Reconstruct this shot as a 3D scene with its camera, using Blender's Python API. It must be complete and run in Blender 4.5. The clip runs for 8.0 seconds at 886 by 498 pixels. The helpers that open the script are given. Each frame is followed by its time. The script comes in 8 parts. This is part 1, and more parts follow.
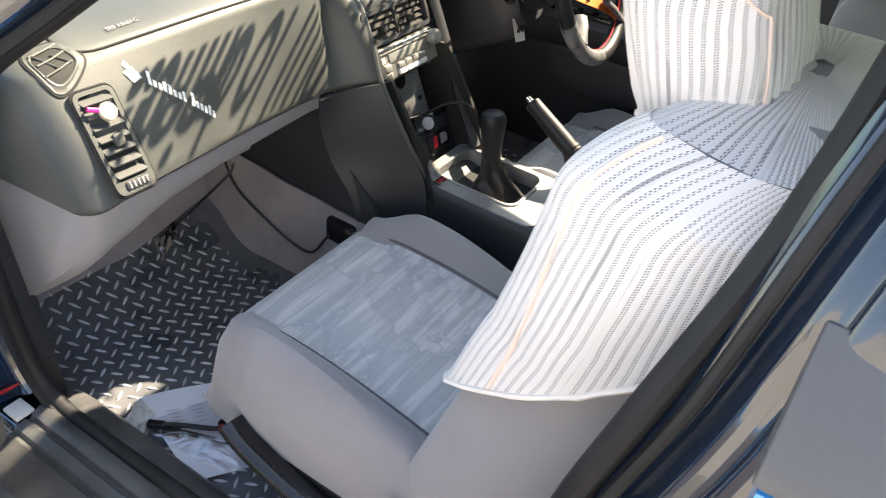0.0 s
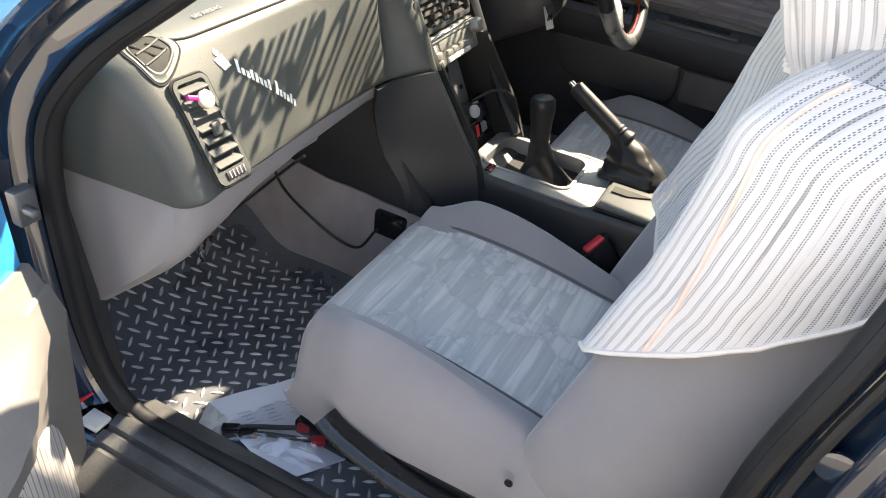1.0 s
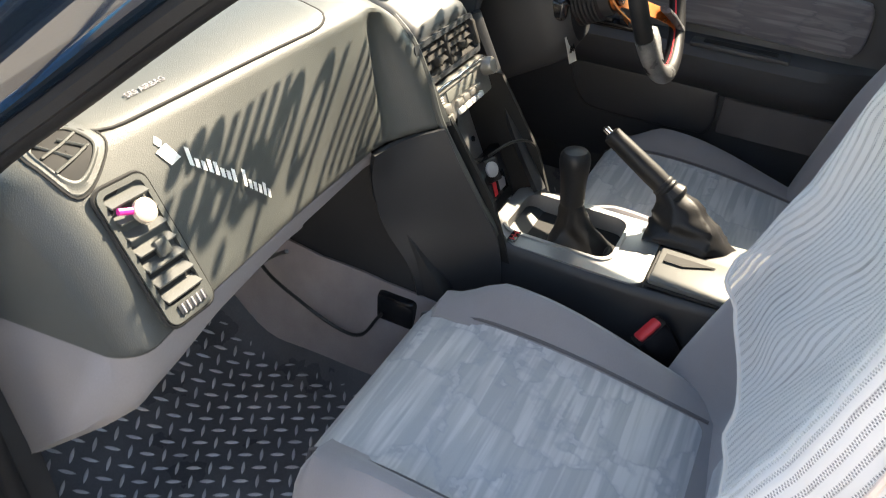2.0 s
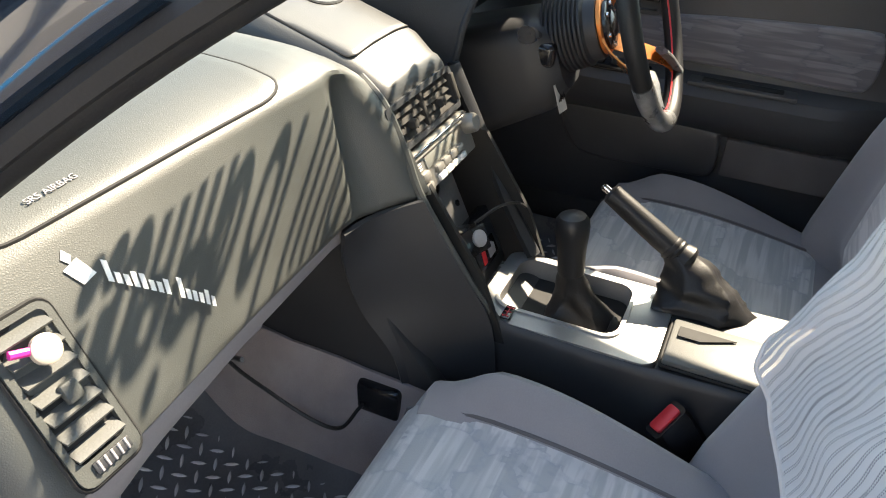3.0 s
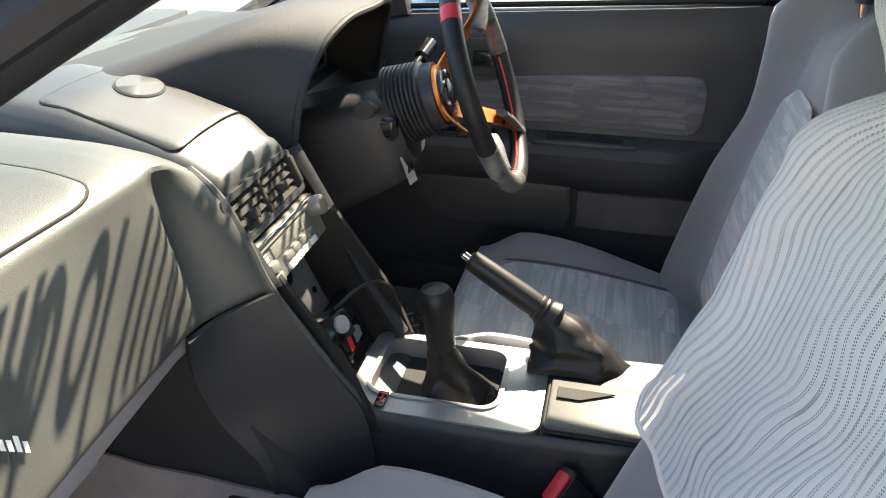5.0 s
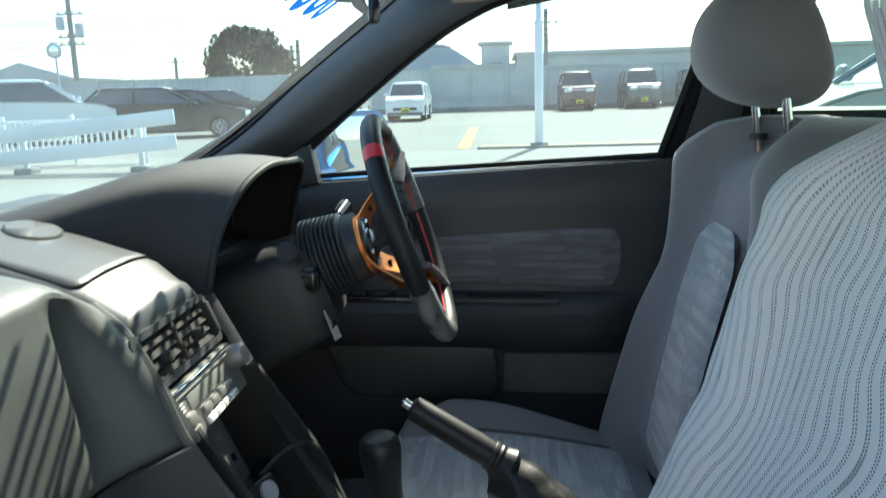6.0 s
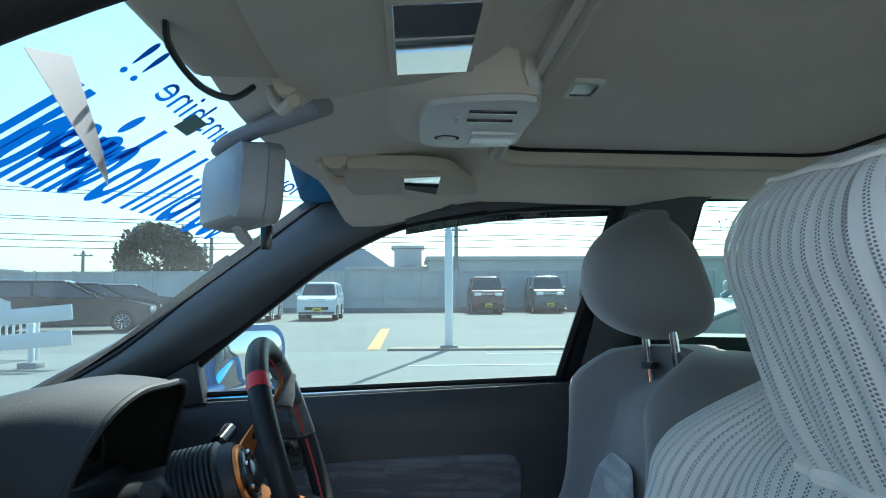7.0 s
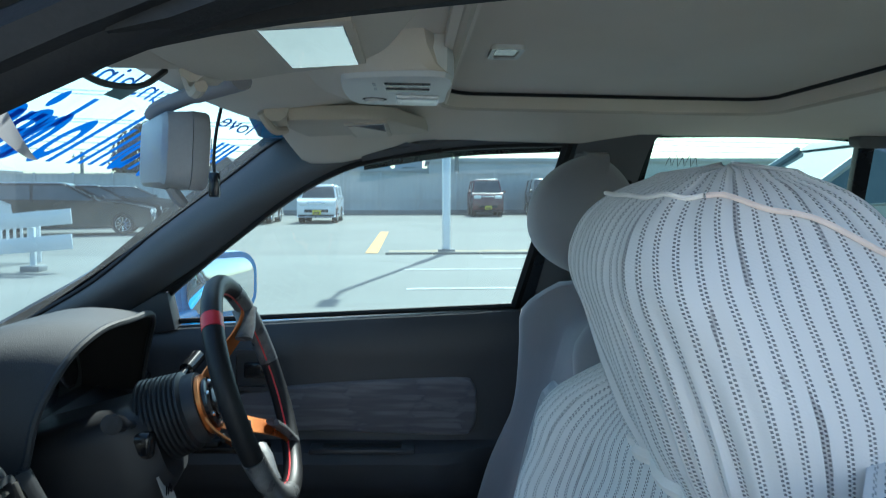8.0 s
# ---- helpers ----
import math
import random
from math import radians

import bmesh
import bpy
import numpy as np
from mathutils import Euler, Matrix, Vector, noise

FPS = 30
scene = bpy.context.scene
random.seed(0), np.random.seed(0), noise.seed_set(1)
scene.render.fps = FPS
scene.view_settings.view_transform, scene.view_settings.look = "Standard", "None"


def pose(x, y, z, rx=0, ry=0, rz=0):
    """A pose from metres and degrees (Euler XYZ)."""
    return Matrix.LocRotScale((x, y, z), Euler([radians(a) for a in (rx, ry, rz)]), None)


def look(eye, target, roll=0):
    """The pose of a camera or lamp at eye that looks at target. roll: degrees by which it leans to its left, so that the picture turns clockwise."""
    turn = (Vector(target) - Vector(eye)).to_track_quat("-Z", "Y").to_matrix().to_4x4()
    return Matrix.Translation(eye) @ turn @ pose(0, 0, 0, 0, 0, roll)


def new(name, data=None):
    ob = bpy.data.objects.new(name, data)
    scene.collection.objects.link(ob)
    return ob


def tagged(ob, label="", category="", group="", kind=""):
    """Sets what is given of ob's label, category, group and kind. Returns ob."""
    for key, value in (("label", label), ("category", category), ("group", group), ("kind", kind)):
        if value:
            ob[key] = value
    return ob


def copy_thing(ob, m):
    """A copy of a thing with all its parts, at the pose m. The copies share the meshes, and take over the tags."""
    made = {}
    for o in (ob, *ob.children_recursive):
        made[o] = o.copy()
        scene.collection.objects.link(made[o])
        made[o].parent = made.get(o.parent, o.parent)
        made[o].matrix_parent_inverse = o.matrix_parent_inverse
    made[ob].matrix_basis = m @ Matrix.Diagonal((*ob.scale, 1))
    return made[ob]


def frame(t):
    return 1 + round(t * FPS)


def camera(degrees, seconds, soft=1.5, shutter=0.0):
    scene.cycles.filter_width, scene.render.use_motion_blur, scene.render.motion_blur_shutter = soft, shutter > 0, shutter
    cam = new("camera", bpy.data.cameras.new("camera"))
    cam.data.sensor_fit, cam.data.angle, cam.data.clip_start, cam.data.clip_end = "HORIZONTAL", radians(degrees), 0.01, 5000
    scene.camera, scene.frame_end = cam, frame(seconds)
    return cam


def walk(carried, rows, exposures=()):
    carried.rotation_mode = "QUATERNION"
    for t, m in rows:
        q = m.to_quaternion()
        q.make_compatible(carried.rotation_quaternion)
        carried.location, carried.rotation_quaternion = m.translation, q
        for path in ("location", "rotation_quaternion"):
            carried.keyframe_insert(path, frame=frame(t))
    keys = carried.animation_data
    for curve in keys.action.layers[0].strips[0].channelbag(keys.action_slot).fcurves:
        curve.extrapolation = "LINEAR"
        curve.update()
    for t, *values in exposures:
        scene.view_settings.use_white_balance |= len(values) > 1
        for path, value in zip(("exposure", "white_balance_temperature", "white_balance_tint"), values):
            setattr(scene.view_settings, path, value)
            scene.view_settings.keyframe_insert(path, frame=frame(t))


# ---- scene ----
cam = camera(60.1, 8.0, soft=1.0, shutter=0.2)
METRES, EYE, TILT, LEAN, TURN = 1.12, 1.32, -37.5, -5.5, -56.5
ROWS = [
    (0.0, 0.0, 0.0, 0.0, 0.0, 0.0, 0.0),
    (0.5, -0.1209, -0.0203, -0.0135, -1.17, -0.17, 2.28),
    (1.0, -0.1918, 0.0099, -0.0313, -4.3, 0.6, 3.09),
    (1.5, -0.1994, 0.1242, 0.0123, -5.64, -0.04, 4.74),
    (2.0, -0.1912, 0.2324, 0.0881, -4.34, 1.14, 5.77),
    (3.5, -0.1463, 0.3747, 0.1678, -6.56, 3.91, 10.38),
    (4.0, -0.1261, 0.3741, 0.1816, -9.07, 4.87, 13.17),
    (5.5, -0.1439, 0.4253, 0.1249, -17.27, 10.86, 18.32),
    (6.0, -0.18, 0.5, 0.1075, -20.92, 20.76, 21.97),
    (6.5, -0.1636, 0.5111, 0.1236, -24.54, 29.39, 23.14),
    (7.0, -0.1404, 0.4936, 0.1387, -27.78, 32.95, 24.02),
    (7.5, -0.1203, 0.4539, 0.1378, -28.86, 31.68, 25.32),
    (8.0, -0.1013, 0.4023, 0.1333, -27.73, 25.59, 23.87),
]
EXPOSURES = [(0.0, 2.62, 8400, 11), (2.2, 2.52, 8300, 10), (4.2, 2.6, 8200, 10), (5.6, 2.4, 8000, 9), (6.05, 1.8, 6600, -3), (6.6, 1.42, 5900, -6), (7.4, 1.45, 5850, -6), (8.0, 1.5, 5800, -5)]
walk(cam, [(t, pose(-1.15, 0, EYE, TILT, LEAN, TURN) @ pose(METRES * x, METRES * y, METRES * z, 90 + pitch, roll, yaw)) for t, x, y, z, yaw, pitch, roll in ROWS], EXPOSURES)

# ---- light: hazy bright sky and a high sun over the driver's side ----
SUN = Vector((0.68, -0.17, 0.712)).normalized()
world = bpy.data.worlds.new("sky")
scene.world = world
world.use_nodes = True
wn = world.node_tree.nodes
sky = wn.new("ShaderNodeTexSky")
sky.sky_type = "NISHITA"
sky.sun_disc = False
sky.sun_elevation = math.asin(SUN.z)
sky.sun_rotation = math.atan2(SUN.x, SUN.y)
sky.air_density, sky.dust_density, sky.ozone_density = 1.0, 1.5, 1.6
wn["Background"].inputs["Strength"].default_value = 0.145
world.node_tree.links.new(sky.outputs[0], wn["Background"].inputs["Color"])
sun = bpy.data.lights.new("sun", "SUN")
sun.energy, sun.angle, sun.color = 4.1, radians(0.6), (1.0, 0.95, 0.88)
sun_ob = new("sun", sun)
sun_ob.matrix_basis = look((8, -3, 12), Vector((8, -3, 12)) - SUN)

# ---- materials ----
def nodes_of(name):
    m = bpy.data.materials.new(name)
    m.use_nodes = True
    nt = m.node_tree
    return m, nt, nt.nodes, nt.links, nt.nodes["Principled BSDF"]


def mat(name, a, b, rough=0.6, scale=8.0, fine=220.0, bump=0.15, depth=0.0006, metal=0.0, stretch=(1, 1, 1), sheen=0.0, coat=0.0, spread=0.12, kind="noise", spec=0.5):
    """Two tones mixed at a coarse and a fine scale, with fine relief and uneven gloss."""
    m, nt, n, l, p = nodes_of(name)
    tc = n.new("ShaderNodeTexCoord")
    mp = n.new("ShaderNodeMapping")
    mp.inputs["Scale"].default_value = stretch
    l.new(tc.outputs["Object"], mp.inputs["Vector"])
    big = n.new("ShaderNodeTexNoise")
    big.inputs["Scale"].default_value, big.inputs["Detail"].default_value = scale, 5
    l.new(mp.outputs[0], big.inputs["Vector"])
    if kind == "voronoi":
        small = n.new("ShaderNodeTexVoronoi")
        small.feature = "DISTANCE_TO_EDGE"
        out = small.outputs["Distance"]
    else:
        small = n.new("ShaderNodeTexNoise")
        small.inputs["Detail"].default_value = 3
        out = small.outputs[0]
    small.inputs["Scale"].default_value = fine
    l.new(mp.outputs[0], small.inputs["Vector"])
    add = n.new("ShaderNodeMath")
    add.operation = "MULTIPLY_ADD"
    l.new(out, add.inputs[0])
    add.inputs[1].default_value = 0.35
    l.new(big.outputs[0], add.inputs[2])
    ramp = n.new("ShaderNodeMapRange")
    ramp.inputs["From Min"].default_value, ramp.inputs["From Max"].default_value = 0.45, 0.85
    l.new(add.outputs[0], ramp.inputs[0])
    mix = n.new("ShaderNodeMix")
    mix.data_type = "RGBA"
    mix.inputs[6].default_value, mix.inputs[7].default_value = (*a, 1), (*b, 1)
    l.new(ramp.outputs[0], mix.inputs[0])
    l.new(mix.outputs[2], p.inputs["Base Color"])
    rr = n.new("ShaderNodeMapRange")
    rr.inputs["To Min"].default_value, rr.inputs["To Max"].default_value = max(0.02, rough - spread), min(1, rough + spread)
    l.new(big.outputs[0], rr.inputs[0])
    l.new(rr.outputs[0], p.inputs["Roughness"])
    p.inputs["Metallic"].default_value = metal
    p.inputs["Sheen Weight"].default_value = sheen
    p.inputs["Coat Weight"].default_value = coat
    p.inputs["Specular IOR Level"].default_value = spec
    if bump:
        bp = n.new("ShaderNodeBump")
        bp.inputs["Strength"].default_value, bp.inputs["Distance"].default_value = bump, depth
        l.new(out, bp.inputs["Height"])
        l.new(bp.outputs[0], p.inputs["Normal"])
    return m


def glass(name, tint, gloss=0.04, haze_film=0.0):
    """A thin pane: clear with a tint, an added haze film, and a little mirror that grows at grazing angles."""
    m, nt, n, l, p = nodes_of(name)
    n.remove(p)
    tr = n.new("ShaderNodeBsdfTransparent")
    tr.inputs[0].default_value = (*tint, 1)
    gl = n.new("ShaderNodeBsdfGlossy")
    gl.inputs["Roughness"].default_value = 0.02
    lw = n.new("ShaderNodeLayerWeight")
    lw.inputs[0].default_value = 0.5
    pw = n.new("ShaderNodeMath")
    pw.operation = "POWER"
    pw.inputs[1].default_value = 5.0
    l.new(lw.outputs["Facing"], pw.inputs[0])
    fr = n.new("ShaderNodeMath")
    fr.operation = "MULTIPLY_ADD"
    fr.inputs[1].default_value, fr.inputs[2].default_value = 0.6, gloss
    l.new(pw.outputs[0], fr.inputs[0])
    mx = n.new("ShaderNodeMixShader")
    l.new(fr.outputs[0], mx.inputs[0])
    l.new(tr.outputs[0], mx.inputs[1])
    l.new(gl.outputs[0], mx.inputs[2])
    # Uneven translucent film, added to put haze over the view outside.
    film = n.new("ShaderNodeBsdfTranslucent")
    film.inputs[0].default_value = (0.85, 0.86, 0.84, 1)
    tc = n.new("ShaderNodeTexCoord")
    smear = n.new("ShaderNodeTexNoise")
    smear.inputs["Scale"].default_value, smear.inputs["Detail"].default_value = 5, 4
    l.new(tc.outputs["Object"], smear.inputs["Vector"])
    amount = n.new("ShaderNodeMath")
    amount.operation = "MULTIPLY"
    amount.inputs[1].default_value = 2 * haze_film
    l.new(smear.outputs[0], amount.inputs[0])
    veil = n.new("ShaderNodeMixShader")
    l.new(amount.outputs[0], veil.inputs[0])
    l.new(mx.outputs[0], veil.inputs[1])
    l.new(film.outputs[0], veil.inputs[2])
    l.new(veil.outputs[0], n["Material Output"].inputs[0])
    return m


def weave(name, a, b, c, scale, stretch):
    """Seat cloth with broken streaks of three tones, as printed velour."""
    m, nt, n, l, p = nodes_of(name)
    tc = n.new("ShaderNodeTexCoord")
    cells = n.new("ShaderNodeTexVoronoi")
    cells.inputs["Scale"].default_value = 8
    edges = n.new("ShaderNodeTexVoronoi")
    edges.feature = "DISTANCE_TO_EDGE"
    edges.inputs["Scale"].default_value = 8
    warp = n.new("ShaderNodeTexNoise")
    warp.inputs["Scale"].default_value = 14
    jag = n.new("ShaderNodeMix")
    jag.data_type = "RGBA"
    jag.inputs[0].default_value = 0.05
    l.new(tc.outputs["Object"], jag.inputs[6])
    l.new(warp.outputs["Color"], jag.inputs[7])
    l.new(jag.outputs[2], cells.inputs["Vector"])
    l.new(jag.outputs[2], edges.inputs["Vector"])
    shift = n.new("ShaderNodeVectorMath")
    shift.operation = "ADD"
    l.new(tc.outputs["Object"], shift.inputs[0])
    l.new(cells.outputs["Color"], shift.inputs[1])
    prev = None
    for k, (sc, st, lo, hi) in enumerate(((scale, stretch, 0.46, 0.56), (scale * 1.7, (stretch[0] * 0.7, stretch[1] * 1.2, stretch[2]), 0.5, 0.62), (9, (1, 1, 1), 0.42, 0.6))):
        mp = n.new("ShaderNodeMapping")
        mp.inputs["Scale"].default_value = st
        mp.inputs["Location"].default_value = (k * 3.1, k * 1.7, 0)
        mp.inputs["Rotation"].default_value = (0, 0, 0.0 if k != 1 else 0.06)
        l.new(shift.outputs[0], mp.inputs["Vector"])
        t = n.new("ShaderNodeTexNoise")
        t.inputs["Scale"].default_value, t.inputs["Detail"].default_value = sc, 2
        l.new(mp.outputs[0], t.inputs["Vector"])
        r = n.new("ShaderNodeMapRange")
        r.inputs["From Min"].default_value, r.inputs["From Max"].default_value = lo, hi
        l.new(t.outputs[0], r.inputs[0])
        mix = n.new("ShaderNodeMix")
        mix.data_type = "RGBA"
        if prev is None:
            mix.inputs[6].default_value, mix.inputs[7].default_value = (*a, 1), (*b, 1)
        else:
            l.new(prev, mix.inputs[6])
            mix.inputs[7].default_value = (*(c if k == 1 else a), 1)
        sc_node = n.new("ShaderNodeMath")
        sc_node.operation = "MULTIPLY"
        sc_node.inputs[1].default_value = (1.0, 0.7, 0.35)[k]
        l.new(r.outputs[0], sc_node.inputs[0])
        l.new(sc_node.outputs[0], mix.inputs[0])
        prev = mix.outputs[2]
    line = n.new("ShaderNodeMapRange")
    line.inputs["From Min"].default_value, line.inputs["From Max"].default_value = 0.01, 0.05
    line.inputs["To Min"].default_value, line.inputs["To Max"].default_value = 0.30, 0.0
    l.new(edges.outputs["Distance"], line.inputs[0])
    rim = n.new("ShaderNodeMix")
    rim.data_type = "RGBA"
    l.new(line.outputs[0], rim.inputs[0])
    l.new(prev, rim.inputs[6])
    rim.inputs[7].default_value = (a[0] * 0.72, a[1] * 0.76, a[2] * 0.88, 1)
    l.new(rim.outputs[2], p.inputs["Base Color"])
    p.inputs["Roughness"].default_value = 0.9
    p.inputs["Sheen Weight"].default_value = 0.25
    f = n.new("ShaderNodeTexNoise")
    f.inputs["Scale"].default_value = 900
    l.new(tc.outputs["Object"], f.inputs["Vector"])
    bp = n.new("ShaderNodeBump")
    bp.inputs["Strength"].default_value, bp.inputs["Distance"].default_value = 0.35, 0.0008
    l.new(f.outputs[0], bp.inputs["Height"])
    l.new(bp.outputs[0], p.inputs["Normal"])
    return m


def lace(name):
    """White knit with open lace stripes, laid out by the UV map in metres: U across the stripes, V along them."""
    m, nt, n, l, p = nodes_of(name)

    def math_node(op, x, y=None, z=None):
        k = n.new("ShaderNodeMath")
        k.operation = op
        for i, v in enumerate((x, y, z)):
            if v is None:
                continue
            if isinstance(v, (int, float)):
                k.inputs[i].default_value = v
            else:
                l.new(v, k.inputs[i])
        return k.outputs[0]

    uv = n.new("ShaderNodeUVMap")
    sep = n.new("ShaderNodeSeparateXYZ")
    l.new(uv.outputs[0], sep.inputs[0])
    u, v = sep.outputs[0], sep.outputs[1]
    wob = n.new("ShaderNodeTexNoise")
    wob.inputs["Scale"].default_value = 11
    l.new(uv.outputs[0], wob.inputs["Vector"])
    u = math_node("ADD", u, math_node("MULTIPLY", math_node("SUBTRACT", wob.outputs[0], 0.5), 0.006))
    band = math_node("FRACT", math_node("DIVIDE", u, 0.0106))
    lacy = math_node("GREATER_THAN", band, 0.60)
    row = math_node("DIVIDE", v, 0.0026)
    col = math_node("DIVIDE", math_node("SUBTRACT", u, 0.00636), 0.00212)
    zig = math_node("MULTIPLY", math_node("FRACT", math_node("MULTIPLY", math_node("FLOOR", col), 0.5)), 1.0)
    cell_v = math_node("FRACT", math_node("ADD", row, zig))
    cell_u = math_node("FRACT", col)
    hole = math_node("MULTIPLY", math_node("LESS_THAN", math_node("ABSOLUTE", math_node("SUBTRACT", cell_v, 0.5)), 0.27),
                     math_node("LESS_THAN", math_node("ABSOLUTE", math_node("SUBTRACT", cell_u, 0.5)), 0.33))
    seg = n.new("ShaderNodeTexNoise")
    mp = n.new("ShaderNodeMapping")
    mp.inputs["Scale"].default_value = (108, 9, 1)
    l.new(uv.outputs[0], mp.inputs["Vector"])
    seg.inputs["Scale"].default_value = 1.0
    l.new(mp.outputs[0], seg.inputs["Vector"])
    worn = math_node("MULTIPLY", math_node("GREATER_THAN", seg.outputs[0], 0.62), 0.30)
    open_ = math_node("MULTIPLY", lacy, math_node("MINIMUM", 1.0, math_node("ADD", math_node("MULTIPLY", hole, 0.74), worn)))
    big = n.new("ShaderNodeTexNoise")
    big.inputs["Scale"].default_value, big.inputs["Detail"].default_value = 7, 4
    l.new(uv.outputs[0], big.inputs["Vector"])
    mix = n.new("ShaderNodeMix")
    mix.data_type = "RGBA"
    mix.inputs[6].default_value, mix.inputs[7].default_value = (0.79, 0.765, 0.765, 1), (0.72, 0.695, 0.685, 1)
    l.new(big.outputs[0], mix.inputs[0])
    l.new(mix.outputs[2], p.inputs["Base Color"])
    p.inputs["Roughness"].default_value = 0.9
    p.inputs["Sheen Weight"].default_value = 0.2
    ht = math_node("ADD", math_node("MULTIPLY", math_node("SINE", math_node("MULTIPLY", band, 6.2832)), -0.5), math_node("MULTIPLY", hole, -0.4))
    knit = n.new("ShaderNodeTexNoise")
    knit.inputs["Scale"].default_value = 700
    l.new(uv.outputs[0], knit.inputs["Vector"])
    ht = math_node("ADD", ht, math_node("MULTIPLY", knit.outputs[0], 0.5))
    bp = n.new("ShaderNodeBump")
    bp.inputs["Strength"].default_value, bp.inputs["Distance"].default_value = 0.5, 0.0009
    l.new(ht, bp.inputs["Height"])
    l.new(bp.outputs[0], p.inputs["Normal"])
    tr = n.new("ShaderNodeBsdfTransparent")
    mx = n.new("ShaderNodeMixShader")
    thin = n.new("ShaderNodeBsdfTranslucent")
    thin.inputs[0].default_value = (0.80, 0.79, 0.77, 1)
    cloth = n.new("ShaderNodeMixShader")
    cloth.inputs[0].default_value = 0.12
    l.new(p.outputs[0], cloth.inputs[1])
    l.new(thin.outputs[0], cloth.inputs[2])
    l.new(open_, mx.inputs[0])
    l.new(cloth.outputs[0], mx.inputs[1])
    l.new(tr.outputs[0], mx.inputs[2])
    l.new(mx.outputs[0], n["Material Output"].inputs[0])
    return m


def grille(name, a, pitch):
    """Plastic or cloth pierced by a fine lattice of pits."""
    m, nt, n, l, p = nodes_of(name)
    tc = n.new("ShaderNodeTexCoord")
    vo = n.new("ShaderNodeTexVoronoi")
    vo.inputs["Scale"].default_value, vo.inputs["Randomness"].default_value = 1 / pitch, 0.0
    l.new(tc.outputs["Object"], vo.inputs["Vector"])
    r = n.new("ShaderNodeMapRange")
    r.inputs["From Min"].default_value, r.inputs["From Max"].default_value = 0.25, 0.4
    l.new(vo.outputs["Distance"], r.inputs[0])
    mix = n.new("ShaderNodeMix")
    mix.data_type = "RGBA"
    mix.inputs[6].default_value, mix.inputs[7].default_value = (0.02, 0.02, 0.02, 1), (*a, 1)
    l.new(r.outputs[0], mix.inputs[0])
    l.new(mix.outputs[2], p.inputs["Base Color"])
    p.inputs["Roughness"].default_value = 0.7
    return m


DASH = mat("dash_vinyl", (0.052, 0.056, 0.053), (0.070, 0.074, 0.069), 0.48, 6, 480, 0.45, 0.0006, kind="voronoi")
DARK = mat("dark_plastic", (0.020, 0.021, 0.024), (0.028, 0.030, 0.034), 0.5, 7, 400, 0.3, 0.0004, kind="voronoi")
PODGREY = mat("pod_vinyl", (0.036, 0.039, 0.041), (0.048, 0.051, 0.052), 0.42, 6, 420, 0.4, 0.0005, kind="voronoi")
CHEEK = mat("lower_dash_vinyl", (0.022, 0.024, 0.027), (0.032, 0.034, 0.037), 0.48, 6, 330, 0.4, 0.0005, kind="voronoi")
# Dash vinyl again, coloured darker to carry the shade on the instrument hood.
HOODSHADE = mat("shaded_hood_vinyl", (0.022, 0.024, 0.027), (0.032, 0.034, 0.037), 0.66, 6, 330, 0.5, 0.0006, kind="voronoi", spec=0.35)
TRIMGREY = mat("grey_trim", (0.23, 0.218, 0.23), (0.275, 0.262, 0.272), 0.6, 5, 420, 0.25, 0.0004)
DOORBEIGE = mat("beige_door_trim", (0.13, 0.120, 0.114), (0.17, 0.158, 0.150), 0.65, 5, 420, 0.25, 0.0004)
PILLAR = mat("pillar_plastic", (0.082, 0.082, 0.086), (0.105, 0.104, 0.108), 0.6, 6, 380, 0.3, 0.0004)
DOORVINYL = mat("door_vinyl", (0.038, 0.040, 0.046), (0.056, 0.058, 0.064), 0.44, 6, 320, 0.4, 0.0005, kind="voronoi")
DOORLOW = mat("door_carpet", (0.080, 0.076, 0.083), (0.115, 0.110, 0.116), 0.85, 9, 500, 0.5, 0.0008)
VELOUR = mat("grey_velour", (0.20, 0.192, 0.21), (0.26, 0.25, 0.268), 0.92, 5, 700, 0.35, 0.0006, sheen=0.35)
VELOURDARK = mat("dark_velour", (0.075, 0.072, 0.080), (0.100, 0.097, 0.106), 0.92, 5, 700, 0.35, 0.0006, sheen=0.3)
PRINT = weave("printed_seat_cloth", (0.36, 0.372, 0.395), (0.53, 0.533, 0.545), (0.42, 0.432, 0.445), 20, (0.20, 3.0, 3.0))
PRINTDOOR = weave("printed_door_cloth", (0.13, 0.125, 0.14), (0.21, 0.205, 0.22), (0.16, 0.15, 0.165), 26, (3.0, 0.2, 3.0))
LACE = lace("lace_knit")
HEM = mat("hem_cotton", (0.72, 0.66, 0.62), (0.80, 0.75, 0.71), 0.9, 20, 900, 0.5, 0.0008)
PINKSEAM = mat("salmon_piping", (0.76, 0.60, 0.53), (0.80, 0.66, 0.59), 0.9, 30, 900, 0.4, 0.0006)
CARPET = mat("brown_carpet", (0.28, 0.243, 0.246), (0.37, 0.33, 0.33), 0.97, 14, 650, 0.9, 0.002)
MAT_RUBBER = mat("mat_rubber", (0.085, 0.088, 0.096), (0.140, 0.145, 0.155), 0.30, 9, 300, 0.25, 0.0004)
# Pale base colour stands in for sky glints on the black treads.
TREADGLINT = mat("tread_glint_rubber", (0.44, 0.445, 0.46), (0.56, 0.565, 0.58), 0.20, 9, 300, 0.1, 0.0003)
SEAL = mat("seal_rubber", (0.009, 0.009, 0.010), (0.017, 0.017, 0.018), 0.62, 12, 500, 0.3, 0.0005, spec=0.3)
